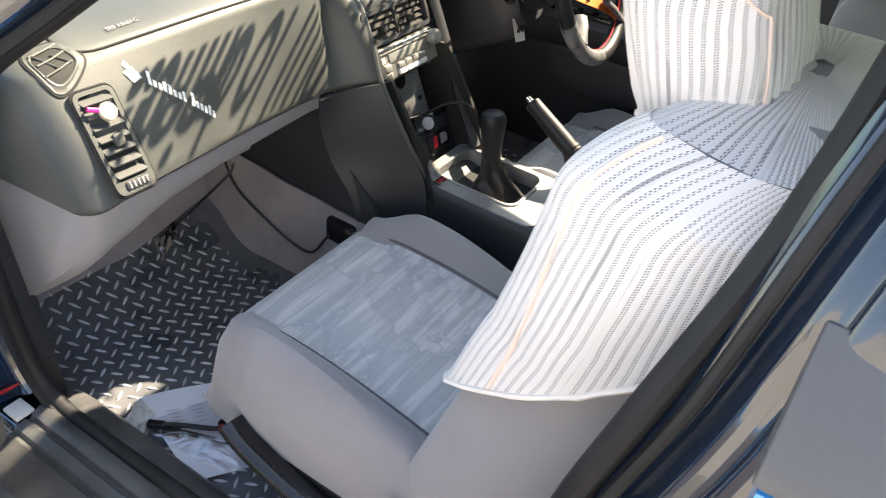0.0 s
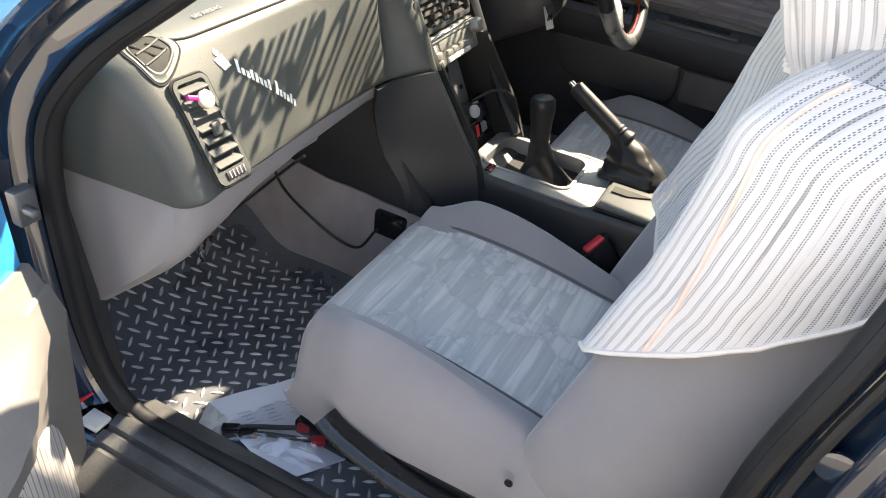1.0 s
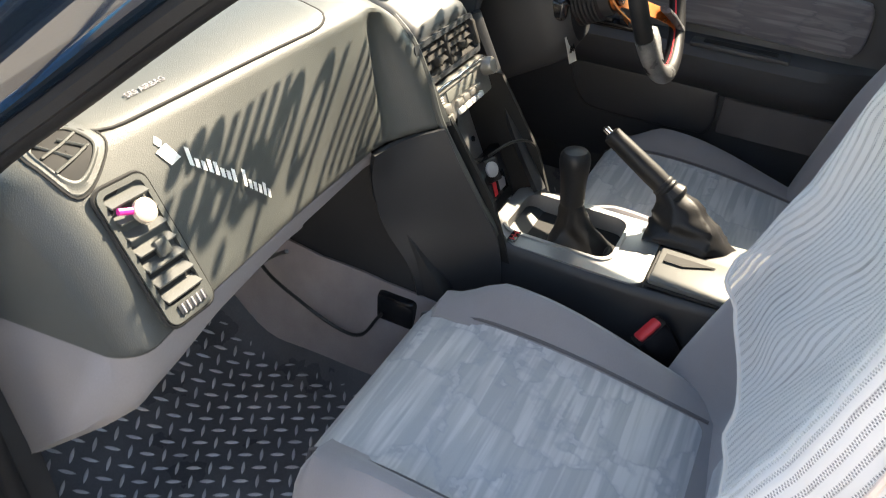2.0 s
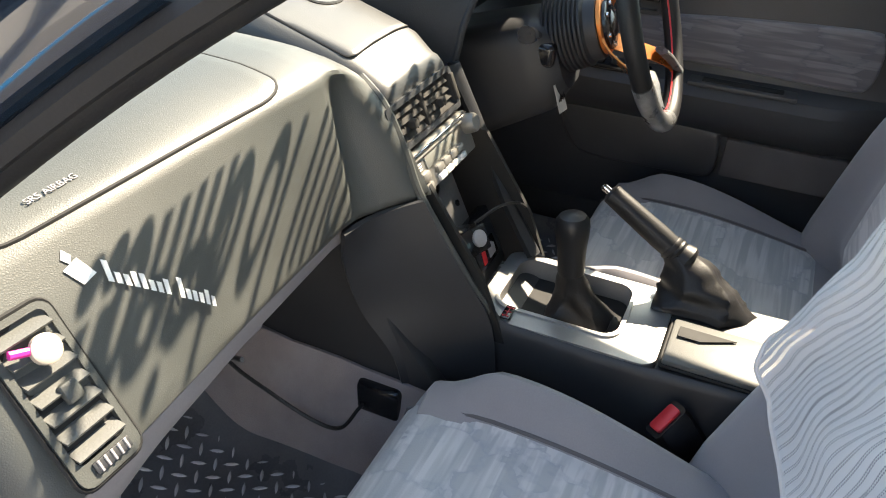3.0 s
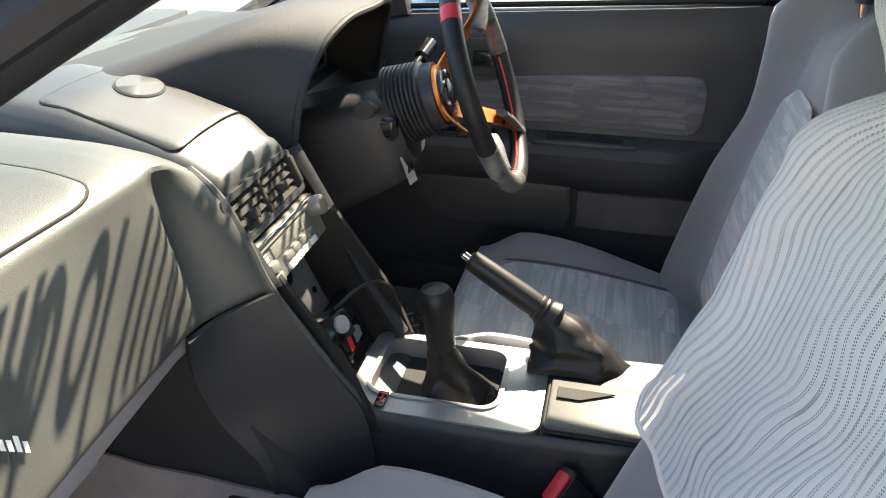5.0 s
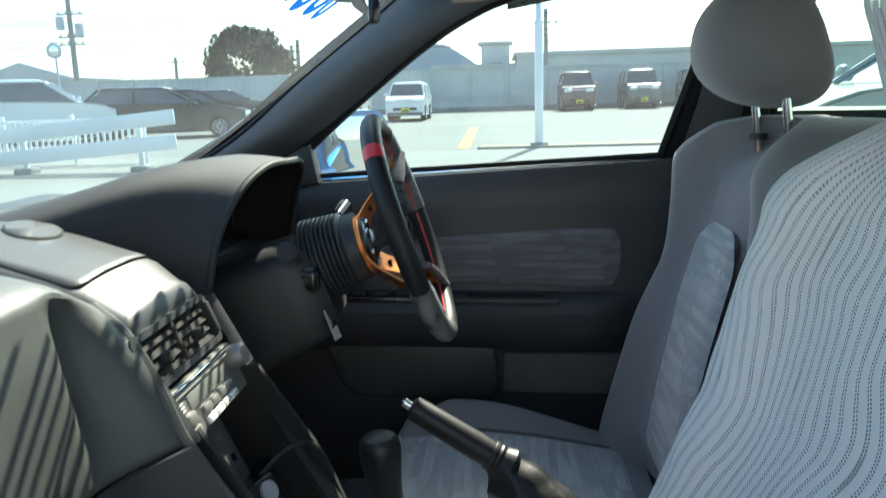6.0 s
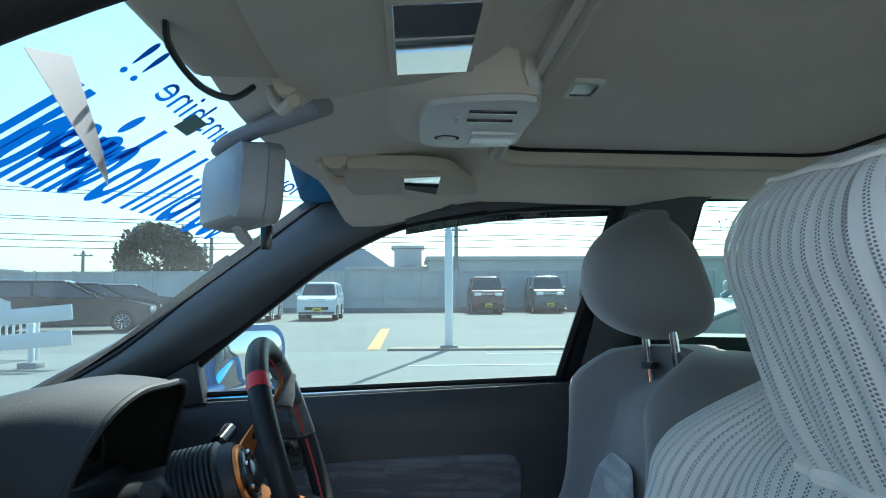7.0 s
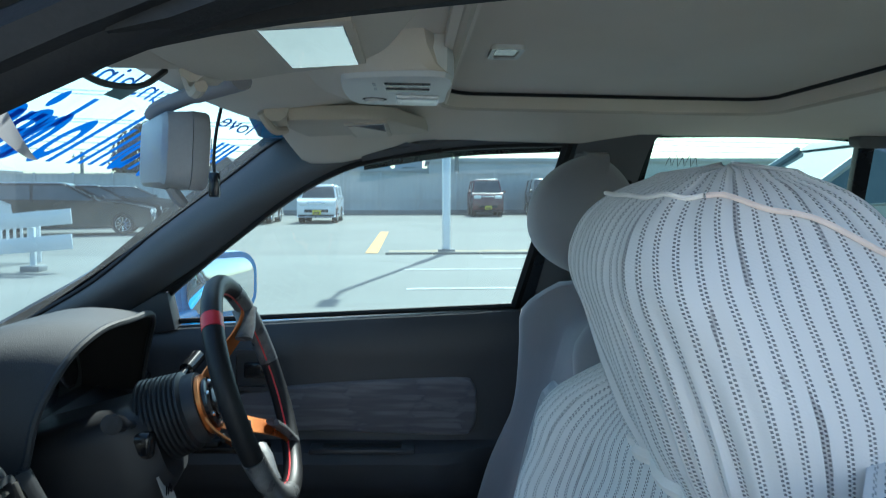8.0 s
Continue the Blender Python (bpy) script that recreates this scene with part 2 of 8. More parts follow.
SCUFF = mat("scuff_plate", (0.030, 0.031, 0.033), (0.085, 0.085, 0.084), 0.36, 11, 260, 0.3, 0.0005)
BLUE = mat("sky_blue_paint", (0.012, 0.25, 0.60), (0.02, 0.29, 0.66), 0.22, 3, 90, 0.0, coat=0.6, spread=0.05)
BLUEBLACK = mat("dark_blue_jamb_paint", (0.006, 0.013, 0.026), (0.011, 0.022, 0.040), 0.10, 5, 120, 0.0, coat=0.8)
BLACKPAINT = mat("black_frame_paint", (0.012, 0.013, 0.016), (0.024, 0.026, 0.030), 0.3, 9, 200, 0.1, 0.0003, coat=0.3)
SILVER = mat("silver_painted_bezel", (0.30, 0.30, 0.295), (0.36, 0.358, 0.35), 0.36, 9, 300, 0.1, 0.0002, metal=0.55)
RADIO = mat("champagne_radio_front", (0.20, 0.195, 0.18), (0.27, 0.26, 0.24), 0.42, 14, 260, 0.1, 0.0002, metal=0.5)
CHROME = mat("chrome", (0.75, 0.75, 0.76), (0.82, 0.82, 0.82), 0.12, 12, 200, 0.0, metal=1.0, spread=0.05)
STEEL = mat("bracket_steel", (0.16, 0.165, 0.17), (0.23, 0.23, 0.235), 0.42, 14, 200, 0.1, 0.0002, metal=0.8)
ORANGE = mat("orange_anodised_alloy", (0.72, 0.20, 0.05), (0.85, 0.28, 0.08), 0.32, 14, 200, 0.0, metal=0.85)
LEATHER = mat("black_leather", (0.010, 0.010, 0.011), (0.020, 0.020, 0.022), 0.46, 10, 260, 0.35, 0.0005, kind="voronoi", spec=0.35)
LIDGREY = mat("worn_console_vinyl", (0.075, 0.077, 0.073), (0.105, 0.107, 0.10), 0.5, 7, 330, 0.4, 0.0005, kind="voronoi")
VENTDARK = mat("vent_plastic", (0.030, 0.029, 0.027), (0.042, 0.040, 0.037), 0.8, 9, 300, 0.1, 0.0002, spec=0.15)
# Grey is lifted to carry the sun's reflection on the carbon-look grips.
CARBON = mat("carbon_look_leather_sheen", (0.09, 0.092, 0.095), (0.22, 0.222, 0.225), 0.3, 40, 420, 0.5, 0.0005, kind="voronoi")
GLOSSBLACK = mat("gloss_black", (0.010, 0.010, 0.011), (0.016, 0.016, 0.018), 0.16, 9, 120, 0.0, spread=0.05)
RED = mat("red_plastic", (0.55, 0.02, 0.03), (0.66, 0.04, 0.05), 0.4, 20, 200, 0.1)
MAGENTA = mat("magenta_plastic", (0.70, 0.02, 0.25), (0.78, 0.04, 0.30), 0.4, 20, 200, 0.0)
TAN = mat("tan_knob", (0.45, 0.38, 0.30), (0.55, 0.47, 0.38), 0.5, 40, 200, 0.1)
LINER = mat("headliner_cloth", (0.64, 0.555, 0.455), (0.72, 0.63, 0.525), 0.95, 4, 800, 0.4, 0.0006, sheen=0.2)
VISOR = mat("visor_vinyl", (0.50, 0.43, 0.34), (0.57, 0.495, 0.40), 0.75, 5, 500, 0.25, 0.0004)
LAMPGREY = mat("pale_grey_plastic", (0.64, 0.625, 0.60), (0.70, 0.69, 0.665), 0.45, 9, 300, 0.1, 0.0002)
LENS = mat("milky_lens", (0.78, 0.78, 0.76), (0.84, 0.84, 0.82), 0.25, 30, 200, 0.1, 0.0003)
GREYPLASTIC = mat("mirror_back_plastic", (0.30, 0.30, 0.31), (0.36, 0.36, 0.37), 0.4, 9, 300, 0.1, 0.0002)
PAPER = mat("paper", (0.74, 0.73, 0.78), (0.80, 0.79, 0.83), 0.85, 9, 300, 0.1, 0.0002)
PAPERDARK = mat("faded_paper", (0.50, 0.49, 0.46), (0.60, 0.585, 0.55), 0.85, 9, 300, 0.1, 0.0002)
PRINTINK = mat("grey_print", (0.50, 0.51, 0.56), (0.58, 0.59, 0.64), 0.85, 30, 300, 0.0)
WHITESTICK = mat("white_vinyl_sticker", (0.78, 0.78, 0.76), (0.82, 0.82, 0.80), 0.45, 20, 300, 0.0)
BLUESTICK = mat("blue_vinyl_sticker", (0.008, 0.09, 0.45), (0.012, 0.12, 0.54), 0.45, 15, 300, 0.0)
bn, bl = BLUESTICK.node_tree.nodes, BLUESTICK.node_tree.links
glow = bn.new("ShaderNodeBsdfTranslucent")
glow.inputs[0].default_value = (0.010, 0.10, 0.40, 1)
blend = bn.new("ShaderNodeMixShader")
blend.inputs[0].default_value = 0.6
bl.new(bn["Principled BSDF"].outputs[0], blend.inputs[1])
bl.new(glow.outputs[0], blend.inputs[2])
bl.new(blend.outputs[0], bn["Material Output"].inputs[0])
REDSTICK = mat("dark_red_sticker", (0.22, 0.02, 0.015), (0.30, 0.04, 0.03), 0.5, 15, 300, 0.0)
WIRE = mat("black_cable", (0.012, 0.012, 0.012), (0.02, 0.02, 0.02), 0.45, 20, 200, 0.0)
REDWIRE = mat("red_cable", (0.5, 0.02, 0.02), (0.6, 0.03, 0.03), 0.45, 20, 200, 0.0)
# Near-black for joints, and for the shade painted into ducts, pockets and wells.
GAP = mat("gap_and_recess_shade", (0.006, 0.006, 0.006), (0.010, 0.010, 0.010), 0.8, 9, 100, 0.0)
MIRROR = mat("mirror_glass", (0.82, 0.84, 0.84), (0.86, 0.87, 0.87), 0.03, 4, 50, 0.0, metal=1.0, spread=0.01)
# Both tints are deeper than real glass, to dim the bright outside.
SCREEN = glass("windscreen_glass", (0.48, 0.63, 0.67), haze_film=0.035)
PANE = glass("side_glass", (0.49, 0.62, 0.64), haze_film=0.02)
TINT = glass("green_tinted_glass", (0.48, 0.64, 0.58))
BAG = glass("clear_bag_film", (0.93, 0.93, 0.95), 0.16)
CONCRETE = mat("sunlit_concrete", (0.180, 0.170, 0.150), (0.250, 0.236, 0.212), 0.9, 0.25, 14, 0.2, 0.004)
ASPHALT = mat("pale_asphalt", (0.165, 0.154, 0.136), (0.225, 0.210, 0.186), 0.92, 0.2, 20, 0.3, 0.004)
WHITELINE = mat("white_road_paint", (0.62, 0.62, 0.60), (0.74, 0.74, 0.72), 0.8, 2, 30, 0.2, 0.002)
ORANGELINE = mat("orange_road_paint", (0.62, 0.28, 0.06), (0.72, 0.36, 0.10), 0.8, 2, 30, 0.2, 0.002)
# Fence grey is lightened to carry the haze over far things.
FENCEGREY = mat("haze_lifted_fence_sheet", (0.46, 0.47, 0.47), (0.56, 0.57, 0.56), 0.7, 0.7, 20, 0.2, 0.002)
# Surface of the unseen wall that bounces sunlight into the cabin.
BOUNCEWALL = mat("bounce_wall_stucco", (0.40, 0.395, 0.385), (0.48, 0.475, 0.46), 0.9, 0.6, 30, 0.3, 0.004)
# Building grey, lightened for haze in the same way.
WALLGREY = mat("haze_lifted_building", (0.46, 0.46, 0.46), (0.56, 0.555, 0.55), 0.85, 0.4, 8, 0.2, 0.003)
ROOFDARK = mat("dark_roof_tiles", (0.07, 0.072, 0.078), (0.11, 0.112, 0.118), 0.8, 0.8, 6, 0.5, 0.02)
ROOFGREEN = mat("green_roof_sheet", (0.12, 0.26, 0.22), (0.16, 0.32, 0.27), 0.7, 0.5, 8, 0.2, 0.004)
WHITEPAINT = mat("white_car_paint", (0.72, 0.73, 0.73), (0.80, 0.80, 0.80), 0.25, 2, 60, 0.0, coat=0.5, spread=0.05)
SILVERPAINT = mat("silver_car_paint", (0.30, 0.31, 0.32), (0.36, 0.37, 0.38), 0.25, 2, 60, 0.0, coat=0.5, spread=0.05)
DARKRED = mat("dark_red_car_paint", (0.085, 0.010, 0.016), (0.12, 0.016, 0.022), 0.25, 2, 60, 0.0, coat=0.5, spread=0.05)
CARBLACK = mat("black_car_paint", (0.008, 0.011, 0.015), (0.012, 0.016, 0.021), 0.10, 2, 60, 0.0, coat=0.2, spread=0.03, spec=0.35)
CARGREY = mat("dark_grey_car_paint", (0.05, 0.052, 0.056), (0.07, 0.072, 0.078), 0.25, 2, 60, 0.0, coat=0.5, spread=0.05)
CARGLASS = mat("car_window_glass", (0.05, 0.065, 0.075), (0.08, 0.095, 0.105), 0.06, 2, 30, 0.0, coat=1.0, spread=0.03)
TYRE = mat("tyre_rubber", (0.015, 0.015, 0.016), (0.03, 0.03, 0.03), 0.85, 8, 120, 0.3, 0.002)
PLATE = mat("yellow_plate", (0.70, 0.56, 0.03), (0.78, 0.63, 0.06), 0.5, 20, 200, 0.0)
POLEGREY = mat("galvanised_pole", (0.50, 0.51, 0.52), (0.60, 0.61, 0.61), 0.5, 2, 40, 0.1, 0.001)
POLECONC = mat("concrete_pole", (0.20, 0.20, 0.20), (0.28, 0.28, 0.275), 0.9, 2, 40, 0.2, 0.002)
LEAF = mat("dusty_leaves", (0.055, 0.066, 0.035), (0.13, 0.085, 0.050), 0.75, 0.9, 12, 0.2, 0.004)
BARK = mat("bark", (0.08, 0.06, 0.045), (0.13, 0.10, 0.075), 0.95, 4, 40, 0.6, 0.01)
# The haze of distance is put into the hills' base colour.
HILL = mat("haze_coloured_hill", (0.30, 0.38, 0.46), (0.35, 0.43, 0.50), 1.0, 0.01, 0.2, 0.0)
SOIL = mat("gravel_strip", (0.34, 0.24, 0.14), (0.44, 0.33, 0.21), 0.95, 2, 30, 0.5, 0.01)

# ---- building tools ----
def vcurve(pts, n=6, closed=False):
    """A smooth line through the points, n steps to each span."""
    P = [Vector(p) for p in pts]
    m = len(P)
    out = []
    for i in range(m if closed else m - 1):
        if closed:
            a, b, c, d = P[i - 1], P[i], P[(i + 1) % m], P[(i + 2) % m]
        else:
            a, b, c, d = P[max(i - 1, 0)], P[i], P[i + 1], P[min(i + 2, m - 1)]
        for k in range(n):
            t = k / n
            out.append(0.5 * ((2 * b) + (c - a) * t + (2 * a - 5 * b + 4 * c - d) * t * t + (3 * b - a - 3 * c + d) * t ** 3))
    if not closed:
        out.append(P[-1])
    return out


def lerp(xs, ys, x):
    return float(np.interp(x, xs, ys))


def loft(bm, rings, closed=True, caps=True):
    vs = [[bm.verts.new(p) for p in r] for r in rings]
    n = len(rings[0])
    for a, b in zip(vs, vs[1:]):
        for i in range(n if closed else n - 1):
            j = (i + 1) % n
            bm.faces.new((a[i], a[j], b[j], b[i]))
    if caps and closed:
        bm.faces.new(list(reversed(vs[0])))
        bm.faces.new(vs[-1])
    bmesh.ops.recalc_face_normals(bm, faces=bm.faces)
    return bm


def box(bm, c, s, bev=0.0, seg=2, m=None):
    """A box with rounded edges at c, of size s, turned by m about its middle."""
    new_bm = bmesh.new()
    bmesh.ops.create_cube(new_bm, size=1)
    bmesh.ops.scale(new_bm, vec=s, verts=new_bm.verts)
    if bev:
        bmesh.ops.bevel(new_bm, geom=list(new_bm.edges), offset=min(bev, min(s) * 0.49), segments=seg, profile=0.5, affect="EDGES")
    t = Matrix.Translation(c) @ (m if m is not None else Matrix())
    merge(bm, new_bm, t)
    return bm


def merge(bm, other, t=None):
    if t is not None:
        bmesh.ops.transform(other, matrix=t, verts=other.verts)
    vm = {v: bm.verts.new(v.co) for v in other.verts}
    for f in other.faces:
        bm.faces.new([vm[v] for v in f.verts])
    other.free()


def prism(bm, poly, axis, a, b, bev=0.0, seg=2, m=None):
    """A polygon drawn in the two other axes, drawn out along axis from a to b."""
    new_bm = bmesh.new()

    def at(p, w):
        return {"x": (w, p[0], p[1]), "y": (p[0], w, p[1]), "z": (p[0], p[1], w)}[axis]
    lo = [new_bm.verts.new(at(p, a)) for p in poly]
    hi = [new_bm.verts.new(at(p, b)) for p in poly]
    n = len(poly)
    for i in range(n):
        j = (i + 1) % n
        new_bm.faces.new((lo[i], lo[j], hi[j], hi[i]))
    c1, c2 = new_bm.faces.new(list(reversed(lo))), new_bm.faces.new(hi)
    bmesh.ops.recalc_face_normals(new_bm, faces=new_bm.faces)
    if bev:
        bmesh.ops.bevel(new_bm, geom=list(set(c1.edges) | set(c2.edges)), offset=bev, segments=seg, profile=0.5, affect="EDGES")
    merge(bm, new_bm, m)
    return bm


def rrect(w, h, r, n=4, cx=0.0, cy=0.0):
    """A rectangle with round corners, as 2D points."""
    out = []
    for sx, sy, a0 in ((1, 1, 0), (-1, 1, 90), (-1, -1, 180), (1, -1, 270)):
        for k in range(n + 1):
            a = radians(a0 + 90 * k / n)
            out.append((cx + sx * (w / 2 - r) + r * math.cos(a), cy + sy * (h / 2 - r) + r * math.sin(a)))
    return out


def frame_ring(bm, outer, inner, z0, z1, m=None):
    """A flat frame between two outlines of the same count, from z0 to z1."""
    t = m if m is not None else Matrix()
    sets = [[(*p, z0) for p in outer], [(*p, z1) for p in outer], [(*p, z1) for p in inner], [(*p, z0) for p in inner]]
    vs = [[bm.verts.new(t @ Vector(p)) for p in s] for s in sets]
    n = len(outer)
    for k in range(4):
        a, b = vs[k], vs[(k + 1) % 4]
        for i in range(n):
            j = (i + 1) % n
            bm.faces.new((a[i], a[j], b[j], b[i]))
    bmesh.ops.recalc_face_normals(bm, faces=bm.faces)
    return bm


def tube(bm, pts, r, n=8, closed=False, flat=1.0):
    """A round bar along the points; r one radius or one a point; flat squeezes it along its own normal."""
    P = [Vector(p) for p in pts]
    m = len(P)
    R = [r] * m if isinstance(r, (int, float)) else list(r)
    rings = []
    side = None
    for i, p in enumerate(P):
        if closed:
            d = (P[(i + 1) % m] - P[i - 1]).normalized()
        else:
            d = (P[min(i + 1, m - 1)] - P[max(i - 1, 0)]).normalized()
        if side is None:
            side = d.cross(Vector((0, 0, 1)))
            if side.length < 0.1:
                side = d.cross(Vector((0, 1, 0)))
        side = (side - d * side.dot(d)).normalized()
        up = d.cross(side)
        rings.append([p + R[i] * (side * math.cos(a) + up * math.sin(a) * flat) for a in (2 * math.pi * k / n for k in range(n))])
    if closed:
        rings.append(rings[0])
        vs = [[bm.verts.new(q) for q in ring] for ring in rings[:-1]]
        for i in range(m):
            a, b = vs[i], vs[(i + 1) % m]
            for k in range(n):
                bm.faces.new((a[k], a[(k + 1) % n], b[(k + 1) % n], b[k]))
        bmesh.ops.recalc_face_normals(bm, faces=bm.faces)
        return bm
    return loft(bm, rings)


def revolve(bm, profile, n=20, m=None):
    """Turned about z from (radius, height) pairs."""
    t = m if m is not None else Matrix()
    rings = [[t @ Vector((max(r, 1e-4) * math.cos(a), max(r, 1e-4) * math.sin(a), h)) for a in (2 * math.pi * k / n for k in range(n))] for r, h in profile]
    return loft(bm, rings)


def sheet(bm, fn, nu, nv, thick=0.0, uvs=None):
    """A surface fn(u, v) over the unit square, with a back side when thick is given."""
    grid = [[Vector(fn(i / nu, j / nv)) for j in range(nv + 1)] for i in range(nu + 1)]
    vs = [[bm.verts.new(p) for p in row] for row in grid]
    faces = []
    for i in range(nu):
        for j in range(nv):
            faces.append(bm.faces.new((vs[i][j], vs[i + 1][j], vs[i + 1][j + 1], vs[i][j + 1])))
    if uvs:
        lay = bm.loops.layers.uv.verify()
        for i in range(nu):
            for j in range(nv):
                f = faces[i * nv + j]
                for loop, (a, b) in zip(f.loops, ((i, j), (i + 1, j), (i + 1, j + 1), (i, j + 1))):
                    loop[lay].uv = uvs(a / nu, b / nv)
    if thick:
        bm.normal_update()
        back = [[bm.verts.new(v.co - v.normal * thick) for v in row] for row in vs]
        for i in range(nu):
            for j in range(nv):
                bm.faces.new((back[i][j + 1], back[i + 1][j + 1], back[i + 1][j], back[i][j]))
        edge = [(i, 0) for i in range(nu + 1)] + [(nu, j) for j in range(1, nv + 1)] + [(i, nv) for i in range(nu - 1, -1, -1)] + [(0, j) for j in range(nv - 1, 0, -1)]
        for (a, b), (c, d) in zip(edge, edge[1:] + edge[:1]):
            bm.faces.new((vs[c][d], vs[a][b], back[a][b], back[c][d]))
    return bm


def finish(name, bm, material, smooth=38):
    me = bpy.data.meshes.new(name)
    bm.to_mesh(me)
    bm.free()
    me.materials.append(material)
    if smooth:
        me.polygons.foreach_set("use_smooth", [True] * len(me.polygons))
        me.set_sharp_from_angle(angle=radians(smooth))
    return new(name, me)


def thing(name, at, label, category, group="", kind=""):
    """An Empty at the base of a thing; its parts are built in world places and hung on it."""
    ob = new(name)
    ob.empty_display_size = 0.05
    ob.matrix_basis = Matrix.Translation(at)
    return tagged(ob, label, category, group, kind)


def world_of(ob):
    m = ob.matrix_basis.copy()
    while ob.parent:
        m = ob.parent.matrix_basis @ ob.matrix_parent_inverse @ m
        ob = ob.parent
    return m


def part(name, bm, material, parent, label="", smooth=38, kind=""):
    ob = finish(name, bm, material, smooth)
    ob.parent = parent
    ob.matrix_parent_inverse = world_of(parent).inverted()
    return tagged(ob, label, kind=kind)


def solo(name, bm, material, label, category, group="", kind="", smooth=38):
    """A thing that is one mesh, with its origin at its base."""
    ob = finish(name, bm, material, smooth)
    co = [v.co for v in ob.data.vertices]
    c = Vector((sum(v.x for v in co) / len(co), sum(v.y for v in co) / len(co), min(v.z for v in co)))
    ob.data.transform(Matrix.Translation(-c))
    ob.matrix_basis = Matrix.Translation(c)
    return tagged(ob, label, category, group, kind)


def lettering(text, size, depth=0.0004, align="CENTER"):
    """The text as a bmesh in its own xy plane, with the built-in font."""
    cu = bpy.data.curves.new("lettering", "FONT")
    cu.body, cu.size, cu.extrude, cu.align_x, cu.align_y = text, size, depth, align, "CENTER"
    ob = bpy.data.objects.new("lettering", cu)
    scene.collection.objects.link(ob)
    me = bpy.data.meshes.new_from_object(ob.evaluated_get(bpy.context.evaluated_depsgraph_get()))
    bpy.data.objects.remove(ob)
    bm = bmesh.new()
    bm.from_mesh(me)
    return bm


def basis(o, x, y):
    """A matrix with its origin at o, its x and y axes along the given ways."""
    x = Vector(x).normalized()
    z = x.cross(Vector(y)).normalized()
    y = z.cross(x)
    m = Matrix((x, y, z)).transposed().to_4x4()
    m.translation = Vector(o)
    return m

# ---- the car: shell, glass and doors ----
def sidex(z):
    """Half width of the cabin at the side glass, by height."""
    return 0.685 - 0.5 * (z - 0.93) if z > 0.93 else 0.685 + 0.10 * (0.93 - z)


def smooth01(t):
    t = min(max(t, 0.0), 1.0)
    return t * t * (3 - 2 * t)


def screen_at(x, s):
    """A place on the windscreen: x across, s from its top (0) to its foot (1)."""
    k = (x / 0.62) ** 2
    return Vector((x, 0.575 + 0.80 * s - k * (0.03 + 0.19 * s), 1.295 - 0.50 * s + 0.07 * s * s - 0.012 * k))


def liner_z(x, y):
    return 1.303 - (0.052 - (0.020 * smooth01((0.03 - y) / 0.15) if x > 0 else 0.0)) * smooth01((abs(x) - 0.35) / 0.19) - 0.042 * smooth01((y - 0.28) / 0.26) - 0.05 * smooth01((-y - 0.75) / 0.5)


car = thing("car", (0, 0, -0.10), "sky-blue four-door car body with its passenger door open", "car")

bm = bmesh.new()
prism(bm, [(1.32, 0.20), (1.40, 0.20), (1.40, 0.86), (1.32, 0.86)], "x", -0.74, 0.74)
part("firewall", bm, DARK, car)
bm = bmesh.new()
prism(bm, [(-1.25, 0.18), (1.33, 0.18), (1.33, 0.225), (-1.25, 0.225)], "x", -0.78, 0.78)
part("floor_pan", bm, CARPET, car, "dark carpeted floor pan")
bm = bmesh.new()
sheet(bm, lambda u, v: (-0.60 + 1.2 * u, 0.60 - 1.95 * v, liner_z((-0.60 + 1.2 * u), 0.60 - 1.95 * v) + 0.045), 16, 18, 0.012)
part("roof_panel", bm, BLUE, car)
bm = bmesh.new()
sheet(bm, lambda u, v: (-0.76 + 1.52 * u, 1.36 + 1.15 * v, 0.855 - 0.10 * v ** 1.6 - 0.05 * (2 * u - 1) ** 4 + 0.012 * math.cos(6.28 * u * 2)), 20, 14, 0.012)
part("hood", bm, BLUE, car)
for sx in (-1, 1):
    bm = bmesh.new()
    sheet(bm, lambda u, v: (sx * (0.765 + 0.075 * smooth01(v * 2.2)), 1.06 + 1.4 * u, 0.835 - 0.09 * u ** 1.6 - 0.55 * v), 12, 8, 0.012)
    part("fender", bm, BLUE, car)
bm = bmesh.new()
sheet(bm, lambda u, v: (-0.70 + 1.4 * u, 1.30 + 0.09 * v - 0.16 * (2 * u - 1) ** 2, 0.862 - 0.012 * v), 18, 3, 0.02)
part("cowl", bm, GLOSSBLACK, car)
bm = bmesh.new()
box(bm, (0, -1.25, 0.56), (1.5, 0.06, 0.76), 0.01)
part("rear_bulkhead", bm, VELOURDARK, car)
bm = bmesh.new()
sheet(bm, lambda u, v: (-0.62 + 1.24 * u, -1.22 - 0.55 * v, 0.90 + 0.012 * math.sin(3 * u)), 6, 4, 0.02)
part("parcel_shelf", bm, VELOURDARK, car)
bm = bmesh.new()
sheet(bm, lambda u, v: ((-0.55 + 1.1 * u) * (1 + 0.12 * v), -1.30 - 0.5 * v, 1.235 - 0.32 * v), 8, 6)
rear_glass = part("rear_window", bm, TINT, car)
rear_glass.visible_shadow = False

# boot, bumpers and wheels, which close the car round the cabin
bm = bmesh.new()
sheet(bm, lambda u, v: ((-0.76 + 1.52 * u), -1.72 - 0.62 * v, 0.925 - 0.03 * v - 0.05 * (2 * u - 1) ** 4), 12, 6, 0.012)
part("boot_lid", bm, BLUE, car)
bm = bmesh.new()
sheet(bm, lambda u, v: ((-0.80 + 1.60 * u), -2.34 - 0.06 * math.sin(math.pi * v) + 0.06 * (2 * u - 1) ** 4, 0.89 - 0.62 * v), 12, 8, 0.02)
part("tail_panel", bm, BLUE, car)
bm = bmesh.new()
